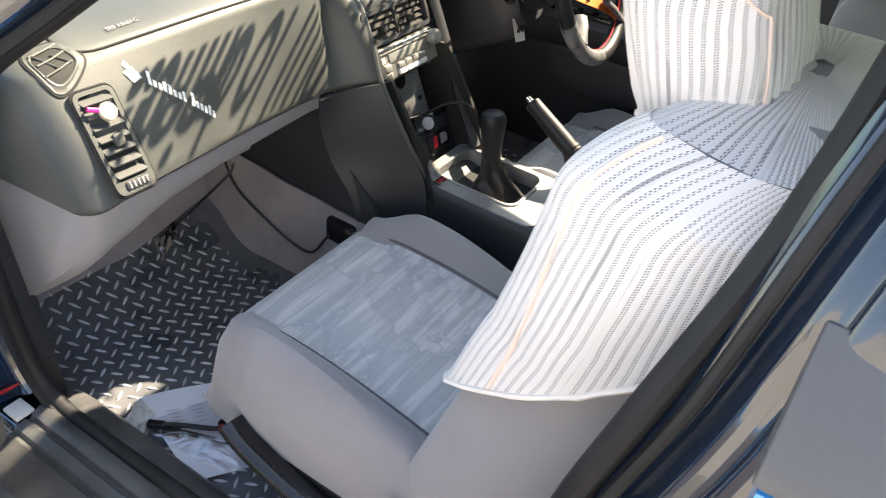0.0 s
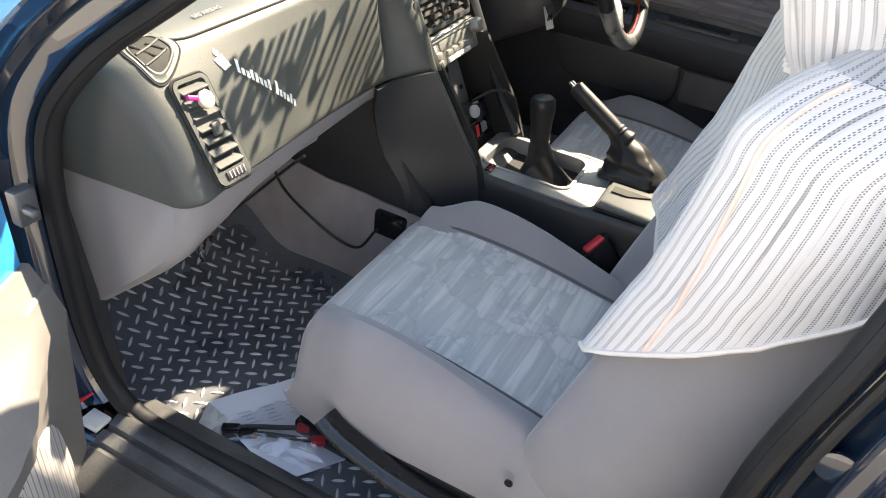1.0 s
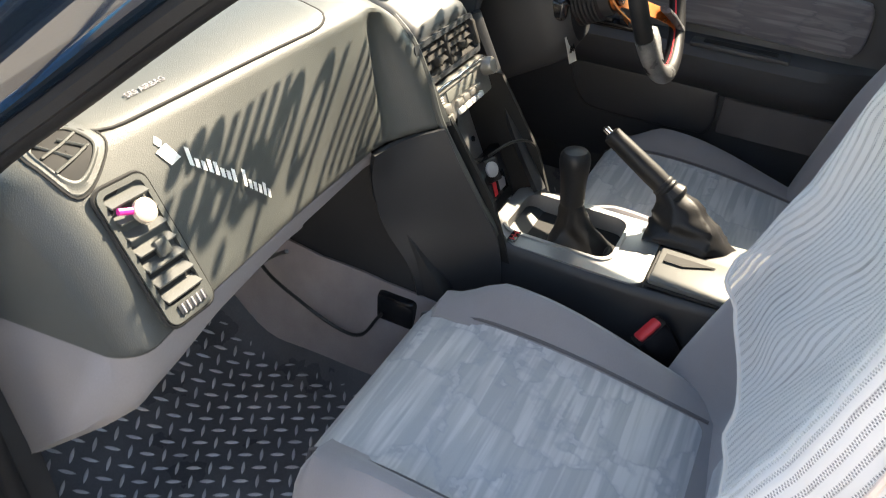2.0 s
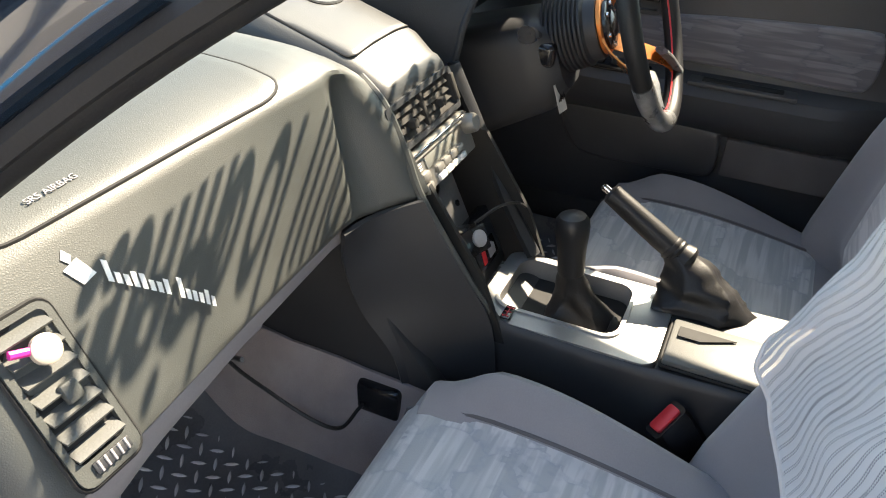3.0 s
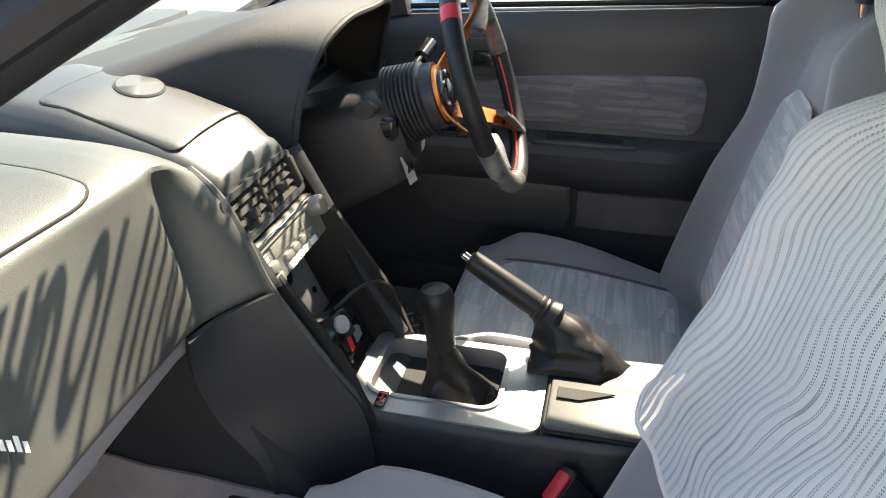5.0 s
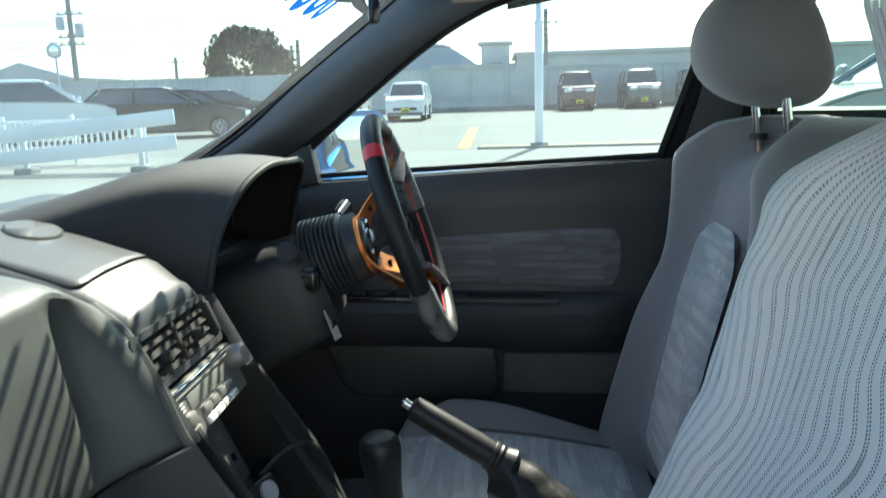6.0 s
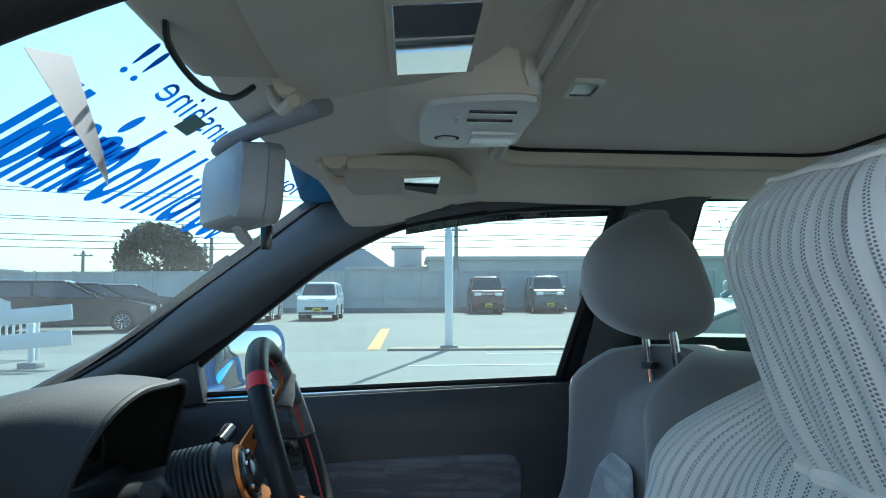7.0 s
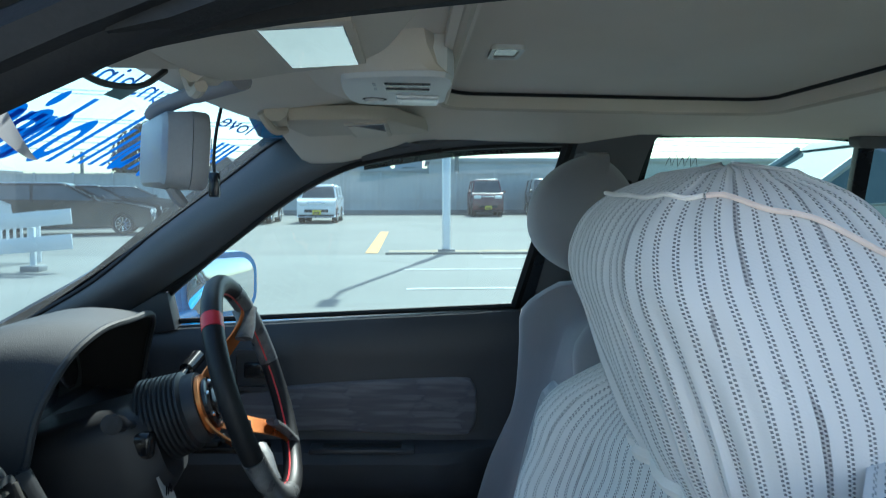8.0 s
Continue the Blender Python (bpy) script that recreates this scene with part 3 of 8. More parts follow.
sheet(bm, lambda u, v: ((-0.81 + 1.62 * u), 2.50 + 0.09 * math.sin(math.pi * v) - 0.08 * (2 * u - 1) ** 4, 0.75 - 0.55 * v), 14, 8, 0.02)
part("front_bumper", bm, BLUE, car)
for sx in (-1, 1):
    for wy in (1.72, -1.02):
        wm = Matrix.Translation((sx * 0.715, wy, 0.205)) @ Matrix.Rotation(radians(90 * sx), 4, "Y")
        wheel_part = part("tyre", revolve(bmesh.new(), [(0.20, -0.09), (0.29, -0.09), (0.31, -0.06), (0.31, 0.06), (0.29, 0.09), (0.21, 0.09)], 32, wm), TYRE, car)
        part("rim", revolve(bmesh.new(), [(0, 0.05), (0.05, 0.08), (0.06, 0.06), (0.17, 0.062), (0.20, 0.085), (0.21, 0.05), (0, 0.03)], 24, wm), POLEGREY, wheel_part)

# rocker, jamb and seals on the open side
bm = bmesh.new()
prism(bm, [(-0.775, 0.20), (-0.775, 0.315), (-0.79, 0.320), (-0.815, 0.316), (-0.82, 0.30), (-0.80, 0.20)], "y", -0.62, 1.06, 0.004)
part("sill", bm, BLUEBLACK, car)
bm = bmesh.new()
prism(bm, [(-0.68, 0.235), (-0.69, 0.275), (-0.712, 0.318), (-0.735, 0.332), (-0.745, 0.334), (-0.772, 0.334), (-0.774, 0.348), (-0.784, 0.350), (-0.798, 0.344), (-0.801, 0.338), (-0.806, 0.338), (-0.809, 0.343), (-0.826, 0.340), (-0.829, 0.334), (-0.834, 0.334), (-0.838, 0.337), (-0.892, 0.318), (-0.895, 0.275), (-0.772, 0.235)], "y", -0.10, 0.885, 0.002, 1)
part("scuff_plate", bm, SCUFF, car, "dusty black ribbed sill plate")
bm = bmesh.new()
prism(bm, [(-0.845, 0.15), (-0.85, 0.255), (-0.892, 0.262), (-0.912, 0.24), (-0.905, 0.15)], "y", -0.60, 1.04, 0.006)
part("rocker_panel", bm, BLUE, car)
bm = bmesh.new()
sheet(bm, lambda u, v: (-0.735 - 0.075 * v, 0.985 + 0.02 * v, 0.21 + 0.66 * u), 6, 4, 0.02)
part("hinge_jamb", bm, BLUEBLACK, car)
bm = bmesh.new()
box(bm, (-0.795, 0.955, 0.70), (0.03, 0.02, 0.05), 0.004)
box(bm, (-0.80, 0.94, 0.70), (0.012, 0.03, 0.012), 0.004)
part("door_check", bm, STEEL, car, "worn metal door check strap")
seal_path = vcurve([(-0.765, 0.10, 0.40), (-0.762, 0.20, 0.345), (-0.76, 0.577, 0.342), (-0.76, 0.76, 0.334), (-0.76, 0.873, 0.345), (-0.76, 0.928, 0.425), (-0.757, 0.948, 0.60), (-0.752, 0.938, 0.78),
                    (-0.735, 0.868, 0.89), (-0.695, 0.757, 0.985), (-0.645, 0.63, 1.085), (-0.60, 0.49, 1.172), (-0.578, 0.36, 1.232), (-0.566, 0.15, 1.264), (-0.570, -0.01, 1.258),
                    (-0.60, -0.004, 1.15), (-0.665, 0.014, 1.03), (-0.735, 0.050, 0.90), (-0.757, 0.082, 0.75), (-0.762, 0.092, 0.55)], 6, True)
bm = bmesh.new()
tube(bm, seal_path, 0.0135, 10, True)
tube(bm, [p + Vector((-0.012, 0, 0)) for p in seal_path], 0.008, 6, True)
part("door_seal", bm, SEAL, car, "black rubber door seal")
hinge_run = [p for p in seal_path if p.y > 0.60 and p.z > 0.36]
mid = Vector((0, 0.42, 0.62))
ways = []
for p in hinge_run:
    d = Vector((0, p.y - mid.y, p.z - mid.z)).normalized()
    ways.append((p, d))
nw = len(ways) - 1


def jamb_at(u, v):
    p, d = ways[min(int(round(u * nw)), nw)]
    s = lerp((0, 0.12, 0.3, 0.45, 0.75, 1.0), (0.006, 0.014, 0.020, 0.040, 0.052, 0.068), v)
    out_ = lerp((0, 0.12, 0.3, 0.45, 0.75, 1.0), (-0.004, -0.022, -0.024, -0.026, -0.048, -0.056), v)
    return p + d * s + Vector((out_, 0, 0))


bm = bmesh.new()
sheet(bm, jamb_at, nw, 16)
part("front_jamb", bm, BLUEBLACK, car, "glossy dark blue door jamb")
bm = bmesh.new()
sheet(bm, lambda u, v: jamb_at(u, 1.0) + ways[min(int(round(u * nw)), nw)][1] * (0.002 + 0.16 * v) + Vector((-0.006 - 0.016 * math.sin(1.57 * v), 0, 0)), nw, 6)
part("fender_edge", bm, BLUE, car, "sky-blue fender edge beside the jamb")


def side_pillars(sx):
    """Trim of the front pillar, rail and middle pillar on one side."""
    edge_a = vcurve([(sx * 0.675, 0.93, 0.88), (sx * 0.668, 0.815, 0.962), (sx * 0.635, 0.714, 1.03), (sx * 0.583, 0.577, 1.133), (sx * 0.556, 0.486, 1.188), (sx * 0.541, 0.403, 1.218), (sx * 0.53, 0.28, 1.238)], 5)
    edge_b = vcurve([(sx * 0.645, 1.17, 0.845), (sx * 0.635, 1.05, 0.912), (sx * 0.632, 0.93, 0.985), (sx * 0.628, 0.81, 1.083), (sx * 0.618, 0.68, 1.18), (sx * 0.60, 0.565, 1.262), (sx * 0.53, 0.48, 1.270)], 5)
    n = len(edge_a) - 1

    def pillar(u, v):
        i = min(int(round(u * n)), n)
        p = edge_a[i].lerp(edge_b[i], v)
        p.x -= sx * 0.030 * math.sin(math.pi * v) ** 0.8
        return p
    bm = bmesh.new()
    sheet(bm, pillar, n, 10, 0.0)
    part("a_pillar_trim", bm, PILLAR, car)
    bm = bmesh.new()
    tube(bm, edge_b, 0.006, 6)
    tube(bm, edge_a[2:], 0.006, 6)
    part("pillar_edge", bm, SEAL, car)
    bm = bmesh.new()
    out = [p + Vector((sx * 0.035, 0.02, 0.012)) for p in edge_a]
    out2 = [p + Vector((sx * 0.02, 0.02, 0.012)) for p in edge_b]
    sheet(bm, lambda u, v: out[min(int(round(u * n)), n)].lerp(out2[min(int(round(u * n)), n)], v), n, 3, 0.01)
    part("a_pillar_skin", bm, SEAL if sx < 0 else GLOSSBLACK, car)
    bm = bmesh.new()
    rail_low = vcurve([(sx * 0.541, 0.42, 1.213), (sx * 0.534, 0.25, 1.240), (sx * 0.530, 0.055, 1.252), (sx * 0.525, -0.09, 1.260), (sx * 0.522, -0.44, 1.262), (sx * 0.54, -0.85, 1.225), (sx * 0.58, -1.25, 1.15)], 6)
    if sx < 0:
        rail_low = [p + Vector((-0.012, 0, 0.024 * smooth01((0.42 - p.y) / 0.12))) for p in rail_low]
    else:
        rail_low = [p + Vector((0, 0, 0.020 * smooth01((0.03 - p.y) / 0.10) * smooth01((p.y + 0.85) / 0.3))) for p in rail_low]
    m = len(rail_low) - 1
    sheet(bm, lambda u, v: rail_low[min(int(round(u * m)), m)] + Vector((sx * (-0.016 * math.sin(math.pi * v) - 0.012 * v), 0, 0.026 * v)), m, 4)
    part("roof_rail_trim", bm, PILLAR, car)
    bm = bmesh.new()
    sheet(bm, lambda u, v: rail_low[min(int(round(u * m)), m)] + Vector((sx * (0.045 - 0.01 * v), 0, -0.012 + 0.075 * v)), m, 3, 0.01)
    part("roof_rail_skin", bm, SEAL if sx < 0 else GLOSSBLACK, car)
    bm = bmesh.new()
    front = vcurve([(sx * 0.74, 0.075, 0.40), (sx * 0.70, 0.085, 0.80), (sx * 0.672, 0.085, 0.955), (sx * 0.60, 0.068, 1.10), (sx * 0.532, 0.05, 1.245), (sx * 0.52, 0.046, 1.275)], 5)
    rear = vcurve([(sx * 0.74, -0.06, 0.40), (sx * 0.70, -0.055, 0.80), (sx * 0.672, -0.048, 0.955), (sx * 0.60, -0.066, 1.10), (sx * 0.532, -0.092, 1.245), (sx * 0.52, -0.12, 1.275)], 5)
    if sx < 0:
        front = vcurve([(-0.74, 0.075, 0.40), (-0.735, 0.070, 0.75), (-0.70, 0.030, 0.93), (-0.640, 0.002, 1.08), (-0.56, -0.030, 1.22), (-0.53, -0.04, 1.275)], 5)
    k = len(front) - 1
    sheet(bm, lambda u, v: front[min(int(round(u * k)), k)].lerp(rear[min(int(round(u * k)), k)], v) - Vector((sx * 0.022 * math.sin(math.pi * v), 0, 0)), k, 8, 0.0)
    part("b_pillar_trim", bm, PILLAR, car)
    bm = bmesh.new()
    steps = vcurve([(0.018, 0.004, 0), (0.030, -0.004, 0), (0.032, -0.014, 0), (0.022, -0.020, 0), (0.030, -0.030, 0), (0.046, -0.036, 0), (0.050, -0.052, 0), (0.060, -0.060, 0), (0.064, -0.085, 0)], 3)
    ns = len(steps) - 1

    def jamb(u, v):
        p, q = front[min(int(round(u * k)), k)], steps[min(int(round(v * ns)), ns)]
        return p + Vector((sx * q.x, q.y, 0))
    sheet(bm, jamb, k, ns)
    part("b_pillar_skin", bm, BLUEBLACK, car, "glossy dark blue door jamb")
    if sx < 0:
        bm = bmesh.new()
        revolve(bm, [(0, 0), (0.016, 0), (0.0165, 0.004), (0.013, 0.006), (0, 0.006)], 18, basis((-0.765, 0.035, 0.800), (0, 1, 0), (0, 0, 1)) @ Matrix.Rotation(math.pi, 4, "X"))
        part("jamb_plug", bm, BLUEBLACK, car)
        bm = bmesh.new()
        tube(bm, [jamb(i / 24, 0.22) + Vector((-0.004, 0, 0)) for i in range(2, 24)], 0.006, 8)
        part("jamb_seal", bm, SEAL, car)


side_pillars(1)
side_pillars(-1)

# headliner with the sunroof opening
bm = bmesh.new()
for x0, x1, y0, y1, nx, ny in ((-0.55, 0.55, 0.29, 0.575, 22, 8), (-0.55, 0.55, -1.30, -0.22, 22, 14), (-0.55, -0.345, -0.22, 0.29, 6, 10), (0.345, 0.55, -0.22, 0.29, 6, 10)):
    bow = 0.14 if y1 > 0.5 else 0.0
    sheet(bm, lambda u, v: (x0 + (x1 - x0) * u, y0 + (y1 - y0) * v * (1 - bow * ((x0 + (x1 - x0) * u) / 0.43) ** 2), liner_z(x0 + (x1 - x0) * u, y0 + (y1 - y0) * v)), nx, ny)
ceiling = tagged(finish("ceiling", bm, LINER), "grey-beige cloth headliner with a sunroof opening", "headliner", kind="structure")
bm = bmesh.new()
box(bm, (0, 0.03, 1.3175), (0.76, 0.60, 0.010), 0.003)
shade = solo("sunroof_shade", bm, LINER, "closed grey cloth sunroof shade in the headliner", "sunroof shade")
bm = bmesh.new()
frame_ring(bm, rrect(0.715, 0.535, 0.06, 5, 0, 0.035), rrect(0.675, 0.495, 0.045, 5, 0, 0.035), 1.290, 1.3145)
part("sunroof_frame", bm, LINER, shade)
bm = bmesh.new()
tube(bm, [(p[0], p[1], 1.291) for p in rrect(0.69, 0.51, 0.055, 6, 0, 0.035)], 0.005, 8, True)
part("edge_welt", bm, VISOR, shade)
bm = bmesh.new()
tube(bm, [(p[0], p[1], 1.3115) for p in rrect(0.670, 0.490, 0.045, 6, 0, 0.035)], 0.004, 8, True)
part("shade_gap", bm, GAP, shade)
bm = bmesh.new()
frame_ring(bm, rrect(0.062, 0.034, 0.006, 3, 0.0, 0.232), rrect(0.052, 0.025, 0.005, 3, 0.0, 0.232), 1.3075, 1.3135)
part("grip_frame", bm, LAMPGREY, shade)
bm = bmesh.new()
box(bm, (0.0, 0.232, 1.3115), (0.054, 0.027, 0.004))
part("grip_pocket", bm, GLOSSBLACK, shade)

# windscreen with lettering
bm = bmesh.new()
sheet(bm, lambda u, v: screen_at((-0.62 + 1.24 * u) * (0.96 + 0.06 * v), v), 24, 16)
windscreen = tagged(finish("windscreen", bm, SCREEN), "curved windscreen with its tint deepened to dim the view outside", "windscreen", kind="structure")
windscreen.visible_shadow = False


def on_screen(bm2):
    """Lays flat work drawn in (x, s in metres down the glass) onto the inner face of the windscreen."""
    for v in bm2.verts:
        p = screen_at(v.co.x, v.co.y / 0.943)
        v.co = p + Vector((0, -0.0022 - v.co.z * 0.4, -0.0042 - v.co.z))
    return bm2


def flat_poly(bm2, pts):
    lo = [bm2.verts.new((p[0], p[1], 0.0)) for p in pts]
    bm2.faces.new(lo)
    return bm2


def slant_bar(bm2, x, y0, y1, w, lean=0.16):
    """One heavy slanted stroke, in steps so that it follows the glass."""
    n = 6
    for k in range(n):
        a, b = y0 + (y1 - y0) * k / n, y0 + (y1 - y0) * (k + 1) / n
        flat_poly(bm2, [(x + lean * (a - y0), a), (x + w + lean * (a - y0), a), (x + w + lean * (b - y0), b), (x + lean * (b - y0), b)])


def slant_loop(bm2, x, y0, y1, w, t=0.013, lean=0.16):
    """A long slanted ring, as a stretched round letter."""
    n = 24
    cy, h = (y0 + y1) / 2, (y1 - y0) / 2
    rim = []
    for k in range(n):
        a = 2 * math.pi * k / n
        o = (math.cos(a) * w / 2, math.sin(a) * h)
        i = (math.cos(a) * (w / 2 - t), math.sin(a) * (h - 1.7 * t))
        rim.append(tuple((x + w / 2 + q[0] + lean * (cy + q[1] - y0), cy + q[1]) for q in (o, i)))
    for k in range(n):
        (a, b), (c, d) = rim[k], rim[(k + 1) % n]
        flat_poly(bm2, [a, c, d, b])


signs = thing("windscreen_lettering", screen_at(0, 0.1), "blue vinyl lettering stuck inside the windscreen, seen mirrored", "sticker")
TALL, MIDDLE, FOOT = 0.085, 0.115, 0.205
for name_, top_, foot_, w, places in (("bar", TALL + 0.008, 0.180, 0.015, (-0.242, -0.218)), ("bar", MIDDLE + 0.008, FOOT + 0.003, 0.0125, (-0.160, -0.138, -0.116, -0.094, -0.072)), ("bar", TALL, FOOT - 0.004, 0.012, (-0.052, 0.047, 0.094)),
                                      ("bar", MIDDLE, FOOT - 0.006, 0.0115, (0.120, 0.146, 0.176, 0.228, 0.258)), ("bar", 0.095, 0.155, 0.012, (0.408, 0.430, 0.455, 0.477))):
    for x in places:
        bm = bmesh.new()
        slant_bar(bm, x, top_, foot_, w, 0.03)
        part("stroke", on_screen(bm), BLUESTICK, signs, smooth=0)
for top_, foot_, w, t_, places in ((0.186, 0.221, 0.026, 0.012, (-0.250, -0.224)), (MIDDLE, 0.217, 0.042, 0.0165, (-0.205,)), (MIDDLE, 0.172, 0.050, 0.012, (-0.168, -0.116)), (MIDDLE, FOOT, 0.046, 0.013, (-0.066, -0.006, 0.190)),
                                   (TALL, 0.113, 0.018, 0.0085, (-0.116,)), (MIDDLE, 0.214, 0.044, 0.014, (0.290, 0.340)), (0.130, 0.218, 0.030, 0.011, (0.385,))):
    for x in places:
        bm = bmesh.new()
        slant_loop(bm, x, top_, foot_, w, t_, 0.03)
        part("stroke", on_screen(bm), BLUESTICK, signs, smooth=0)
for word, x, size, wide in (("love", 0.378, 0.050, 1.75), ("sunshine", -0.020, 0.052, 1.42), ("!!", -0.208, 0.058, 1.5)):
    bm = lettering(word, size, 0.0)
    bmesh.ops.triangulate(bm, faces=bm.faces)
    for v in bm.verts:
        v.co = Vector((x - v.co.x * wide - v.co.y * 0.20, 0.051 - v.co.y * 0.92, 0))
    part("word", on_screen(bm), BLUESTICK, signs, smooth=0)


def peel(u, v):
    a = screen_at(-0.340 + 0.062 * u, 0.090 - 0.006 * u)
    b = screen_at(-0.125, 0.140) + Vector((0, -0.018, -0.034))
    p = a.lerp(b, v ** 1.15)
    return p + Vector((0.016 * math.sin(math.pi * v) * (1 - u), -0.010 * math.sin(math.pi * v), -0.010 - 0.022 * math.sin(math.pi * v) + 0.010 * (u - 0.5) * (1 - v)))


bm = bmesh.new()
sheet(bm, peel, 8, 16, 0.0005)
solo("peeling_sticker", bm, PAPER, "sun-faded paper sheet peeling off the windscreen", "sticker")
bm = bmesh.new()
sheet(bm, lambda u, v: (-0.052 + 0.046 * u, 0.052 + 0.024 * v, 0.001), 4, 2)
solo("inspection_sticker", on_screen(bm), mat("green_sticker", (0.10, 0.22, 0.20), (0.16, 0.30, 0.27), 0.5, 30, 200, 0), "small green sticker on the windscreen", "sticker")

# driver's door
BELT_Y, BELT_Z = (-0.2, 0.12, 0.79, 1.1), (0.955, 0.936, 0.893, 0.872)


def belt(y):
    return lerp(BELT_Y, BELT_Z, y)


driver_door = thing("driver_door", (0.72, 0.5, 0.28), "closed driver's door with black vinyl and grey printed cloth trim", "car door")


def door_section(y):
    zb = belt(y)
    k = smooth01((y - 0.16) / 0.1) * smooth01((0.98 - y) / 0.15)
    return [(0.692, zb), (0.668, zb - 0.004), (0.655, zb - 0.03), (0.650, 0.84), (0.654, 0.70), (0.650 - 0.004 * k, 0.678), (0.640 - 0.045 * k, 0.668), (0.640 - 0.058 * k, 0.650), (0.645 - 0.055 * k, 0.61), (0.650 - 0.025 * k, 0.575), (0.656, 0.55), (0.664, 0.42), (0.672, 0.30), (0.70, 0.27), (0.76, 0.27), (0.775, 0.6), (0.765, zb - 0.02)]


bm = bmesh.new()
ys = [0.072 + 0.978 * k / 26 for k in range(27)]
loft(bm, [[(x, y, z) for x, z in door_section(y)] for y in ys])
panel = part("inner_panel", bm, DOORVINYL, driver_door)
bm = bmesh.new()
poly = vcurve([(0.200, 0.725, 0), (0.200, 0.768, 0), (0.208, 0.792, 0), (0.240, 0.802, 0), (0.45, 0.792, 0), (0.62, 0.776, 0), (0.665, 0.762, 0), (0.672, 0.722, 0), (0.64, 0.700, 0), (0.45, 0.693, 0), (0.245, 0.688, 0), (0.210, 0.697, 0)], 4, True)
prism(bm, [(p.x, p.y) for p in poly], "x", 0.641, 0.662, 0.006, 3)
part("cloth_insert", bm, PRINTDOOR, driver_door, "grey streaked cloth insert")
bm = bmesh.new()
box(bm, (0.613, 0.42, 0.671), (0.045, 0.20, 0.010), 0.004)
part("armrest_pull", bm, DOORVINYL, driver_door)
bm = bmesh.new()
box(bm, (0.613, 0.42, 0.6765), (0.022, 0.15, 0.004), 0.002)
part("pull_pocket", bm, GAP, driver_door)
bm = bmesh.new()
box(bm, (0.612, 0.70, 0.672), (0.040, 0.21, 0.012), 0.004)
switches = part("switch_plate", bm, GLOSSBLACK, driver_door)
for k in range(5):
    bm = bmesh.new()
    box(bm, (0.612, 0.62 + 0.042 * k, 0.681), (0.022, 0.026, 0.010), 0.003)
    part("switch", bm, DARK, switches)
bm = bmesh.new()
frame_ring(bm, rrect(0.075, 0.080, 0.012, 3), rrect(0.060, 0.064, 0.008, 3), 0, 0.012, basis((0.650, 0.636, 0.815), (0, -1, 0), (0, 0, 1)))
handle = part("handle_bezel", bm, DOORVINYL, driver_door)
bm = bmesh.new()
box(bm, (0.642, 0.628, 0.815), (0.012, 0.045, 0.030), 0.004)
part("door_handle", bm, GLOSSBLACK, handle)
bm = bmesh.new()
poly = vcurve([(0.44, 0.468, 0), (0.438, 0.545, 0), (0.47, 0.565, 0), (0.75, 0.565, 0), (0.775, 0.54, 0), (0.745, 0.475, 0), (0.69, 0.452, 0), (0.5, 0.455, 0)], 4, True)
prism(bm, [(p.x, p.y) for p in poly], "x", 0.640, 0.668, 0.008, 3)
part("map_pocket", bm, DOORVINYL, driver_door)
bm = bmesh.new()
box(bm, (0.652, 0.30, 0.51), (0.02, 0.25, 0.085), 0.006)
part("lower_trim", bm, DOORLOW, driver_door)
win = [(0.79, 0.897), (0.805, 0.955), (0.714, 1.03), (0.577, 1.133), (0.486, 1.188), (0.403, 1.218), (0.25, 1.243), (0.055, 1.253), (0.123, 0.936)]
bm = bmesh.new()
bm.faces.new([bm.verts.new((sidex(z) + 0.012, y, z)) for y, z in win])
bmesh.ops.triangulate(bm, faces=bm.faces)
dw = part("window_glass", bm, PANE, driver_door, smooth=0)
dw.visible_shadow = False
bm = bmesh.new()
tube(bm, vcurve([(sidex(z) + 0.006, y, z) for y, z in win[1:8]], 4), 0.007, 6)
tube(bm, [(sidex(z) + 0.006, y, z) for y, z in (win[7], win[8])], 0.010, 6)
tube(bm, [(sidex(z) + 0.002, y, z + 0.004) for y, z in (win[8], win[0])], 0.006, 6)
tube(bm, [(sidex(z) - 0.006, y, z - 0.008) for y, z in (win[8], win[0])], 0.0035, 6)
part("window_seal", bm, SEAL, driver_door)
bm = bmesh.new()
prism(bm, [(0.785, 0.890), (0.80, 0.962), (0.815, 0.962), (0.96, 0.872), (0.95, 0.86)], "x", 0.655, 0.70, 0.004)
part("mirror_sail", bm, DARK, driver_door, "black triangular mirror base cover")
bm = bmesh.new()
tube(bm, [(sidex(0.93) + 0.055, 0.10, 0.91), (sidex(0.93) + 0.055, 0.95, 0.865)], 0.022, 8)
part("outer_skin", bm, BLUE, driver_door)
bm = bmesh.new()
prism(bm, [(0.09, 0.935), (0.115, 0.935), (0.06, 1.255), (0.035, 1.255)], "x", 0.0, 0.02, 0.003)
for v in bm.verts:
    v.co.x += sidex(v.co.z)
part("rear_frame", bm, BLACKPAINT, driver_door)

mirror_ob = thing("door_mirror", (0.80, 0.80, 0.86), "sky-blue outside mirror on the driver's door", "mirror")
bm = bmesh.new()
rings = []
for k in range(9):
    t = k / 8
    s = 0.55 + 0.45 * math.sin(math.pi * (0.15 + 0.85 * t) / 1.7)
    rings.append([(0.885 + p[0] * s, 0.845 - 0.11 * t, 0.955 + p[1] * s) for p in rrect(0.205, 0.145, 0.05, 5)])
loft(bm, rings)
TURN_M = Matrix.Translation((0.885, 0.79, 0)) @ Matrix.Rotation(radians(-38), 4, "Z") @ Matrix.Translation((-0.885, -0.79, 0))
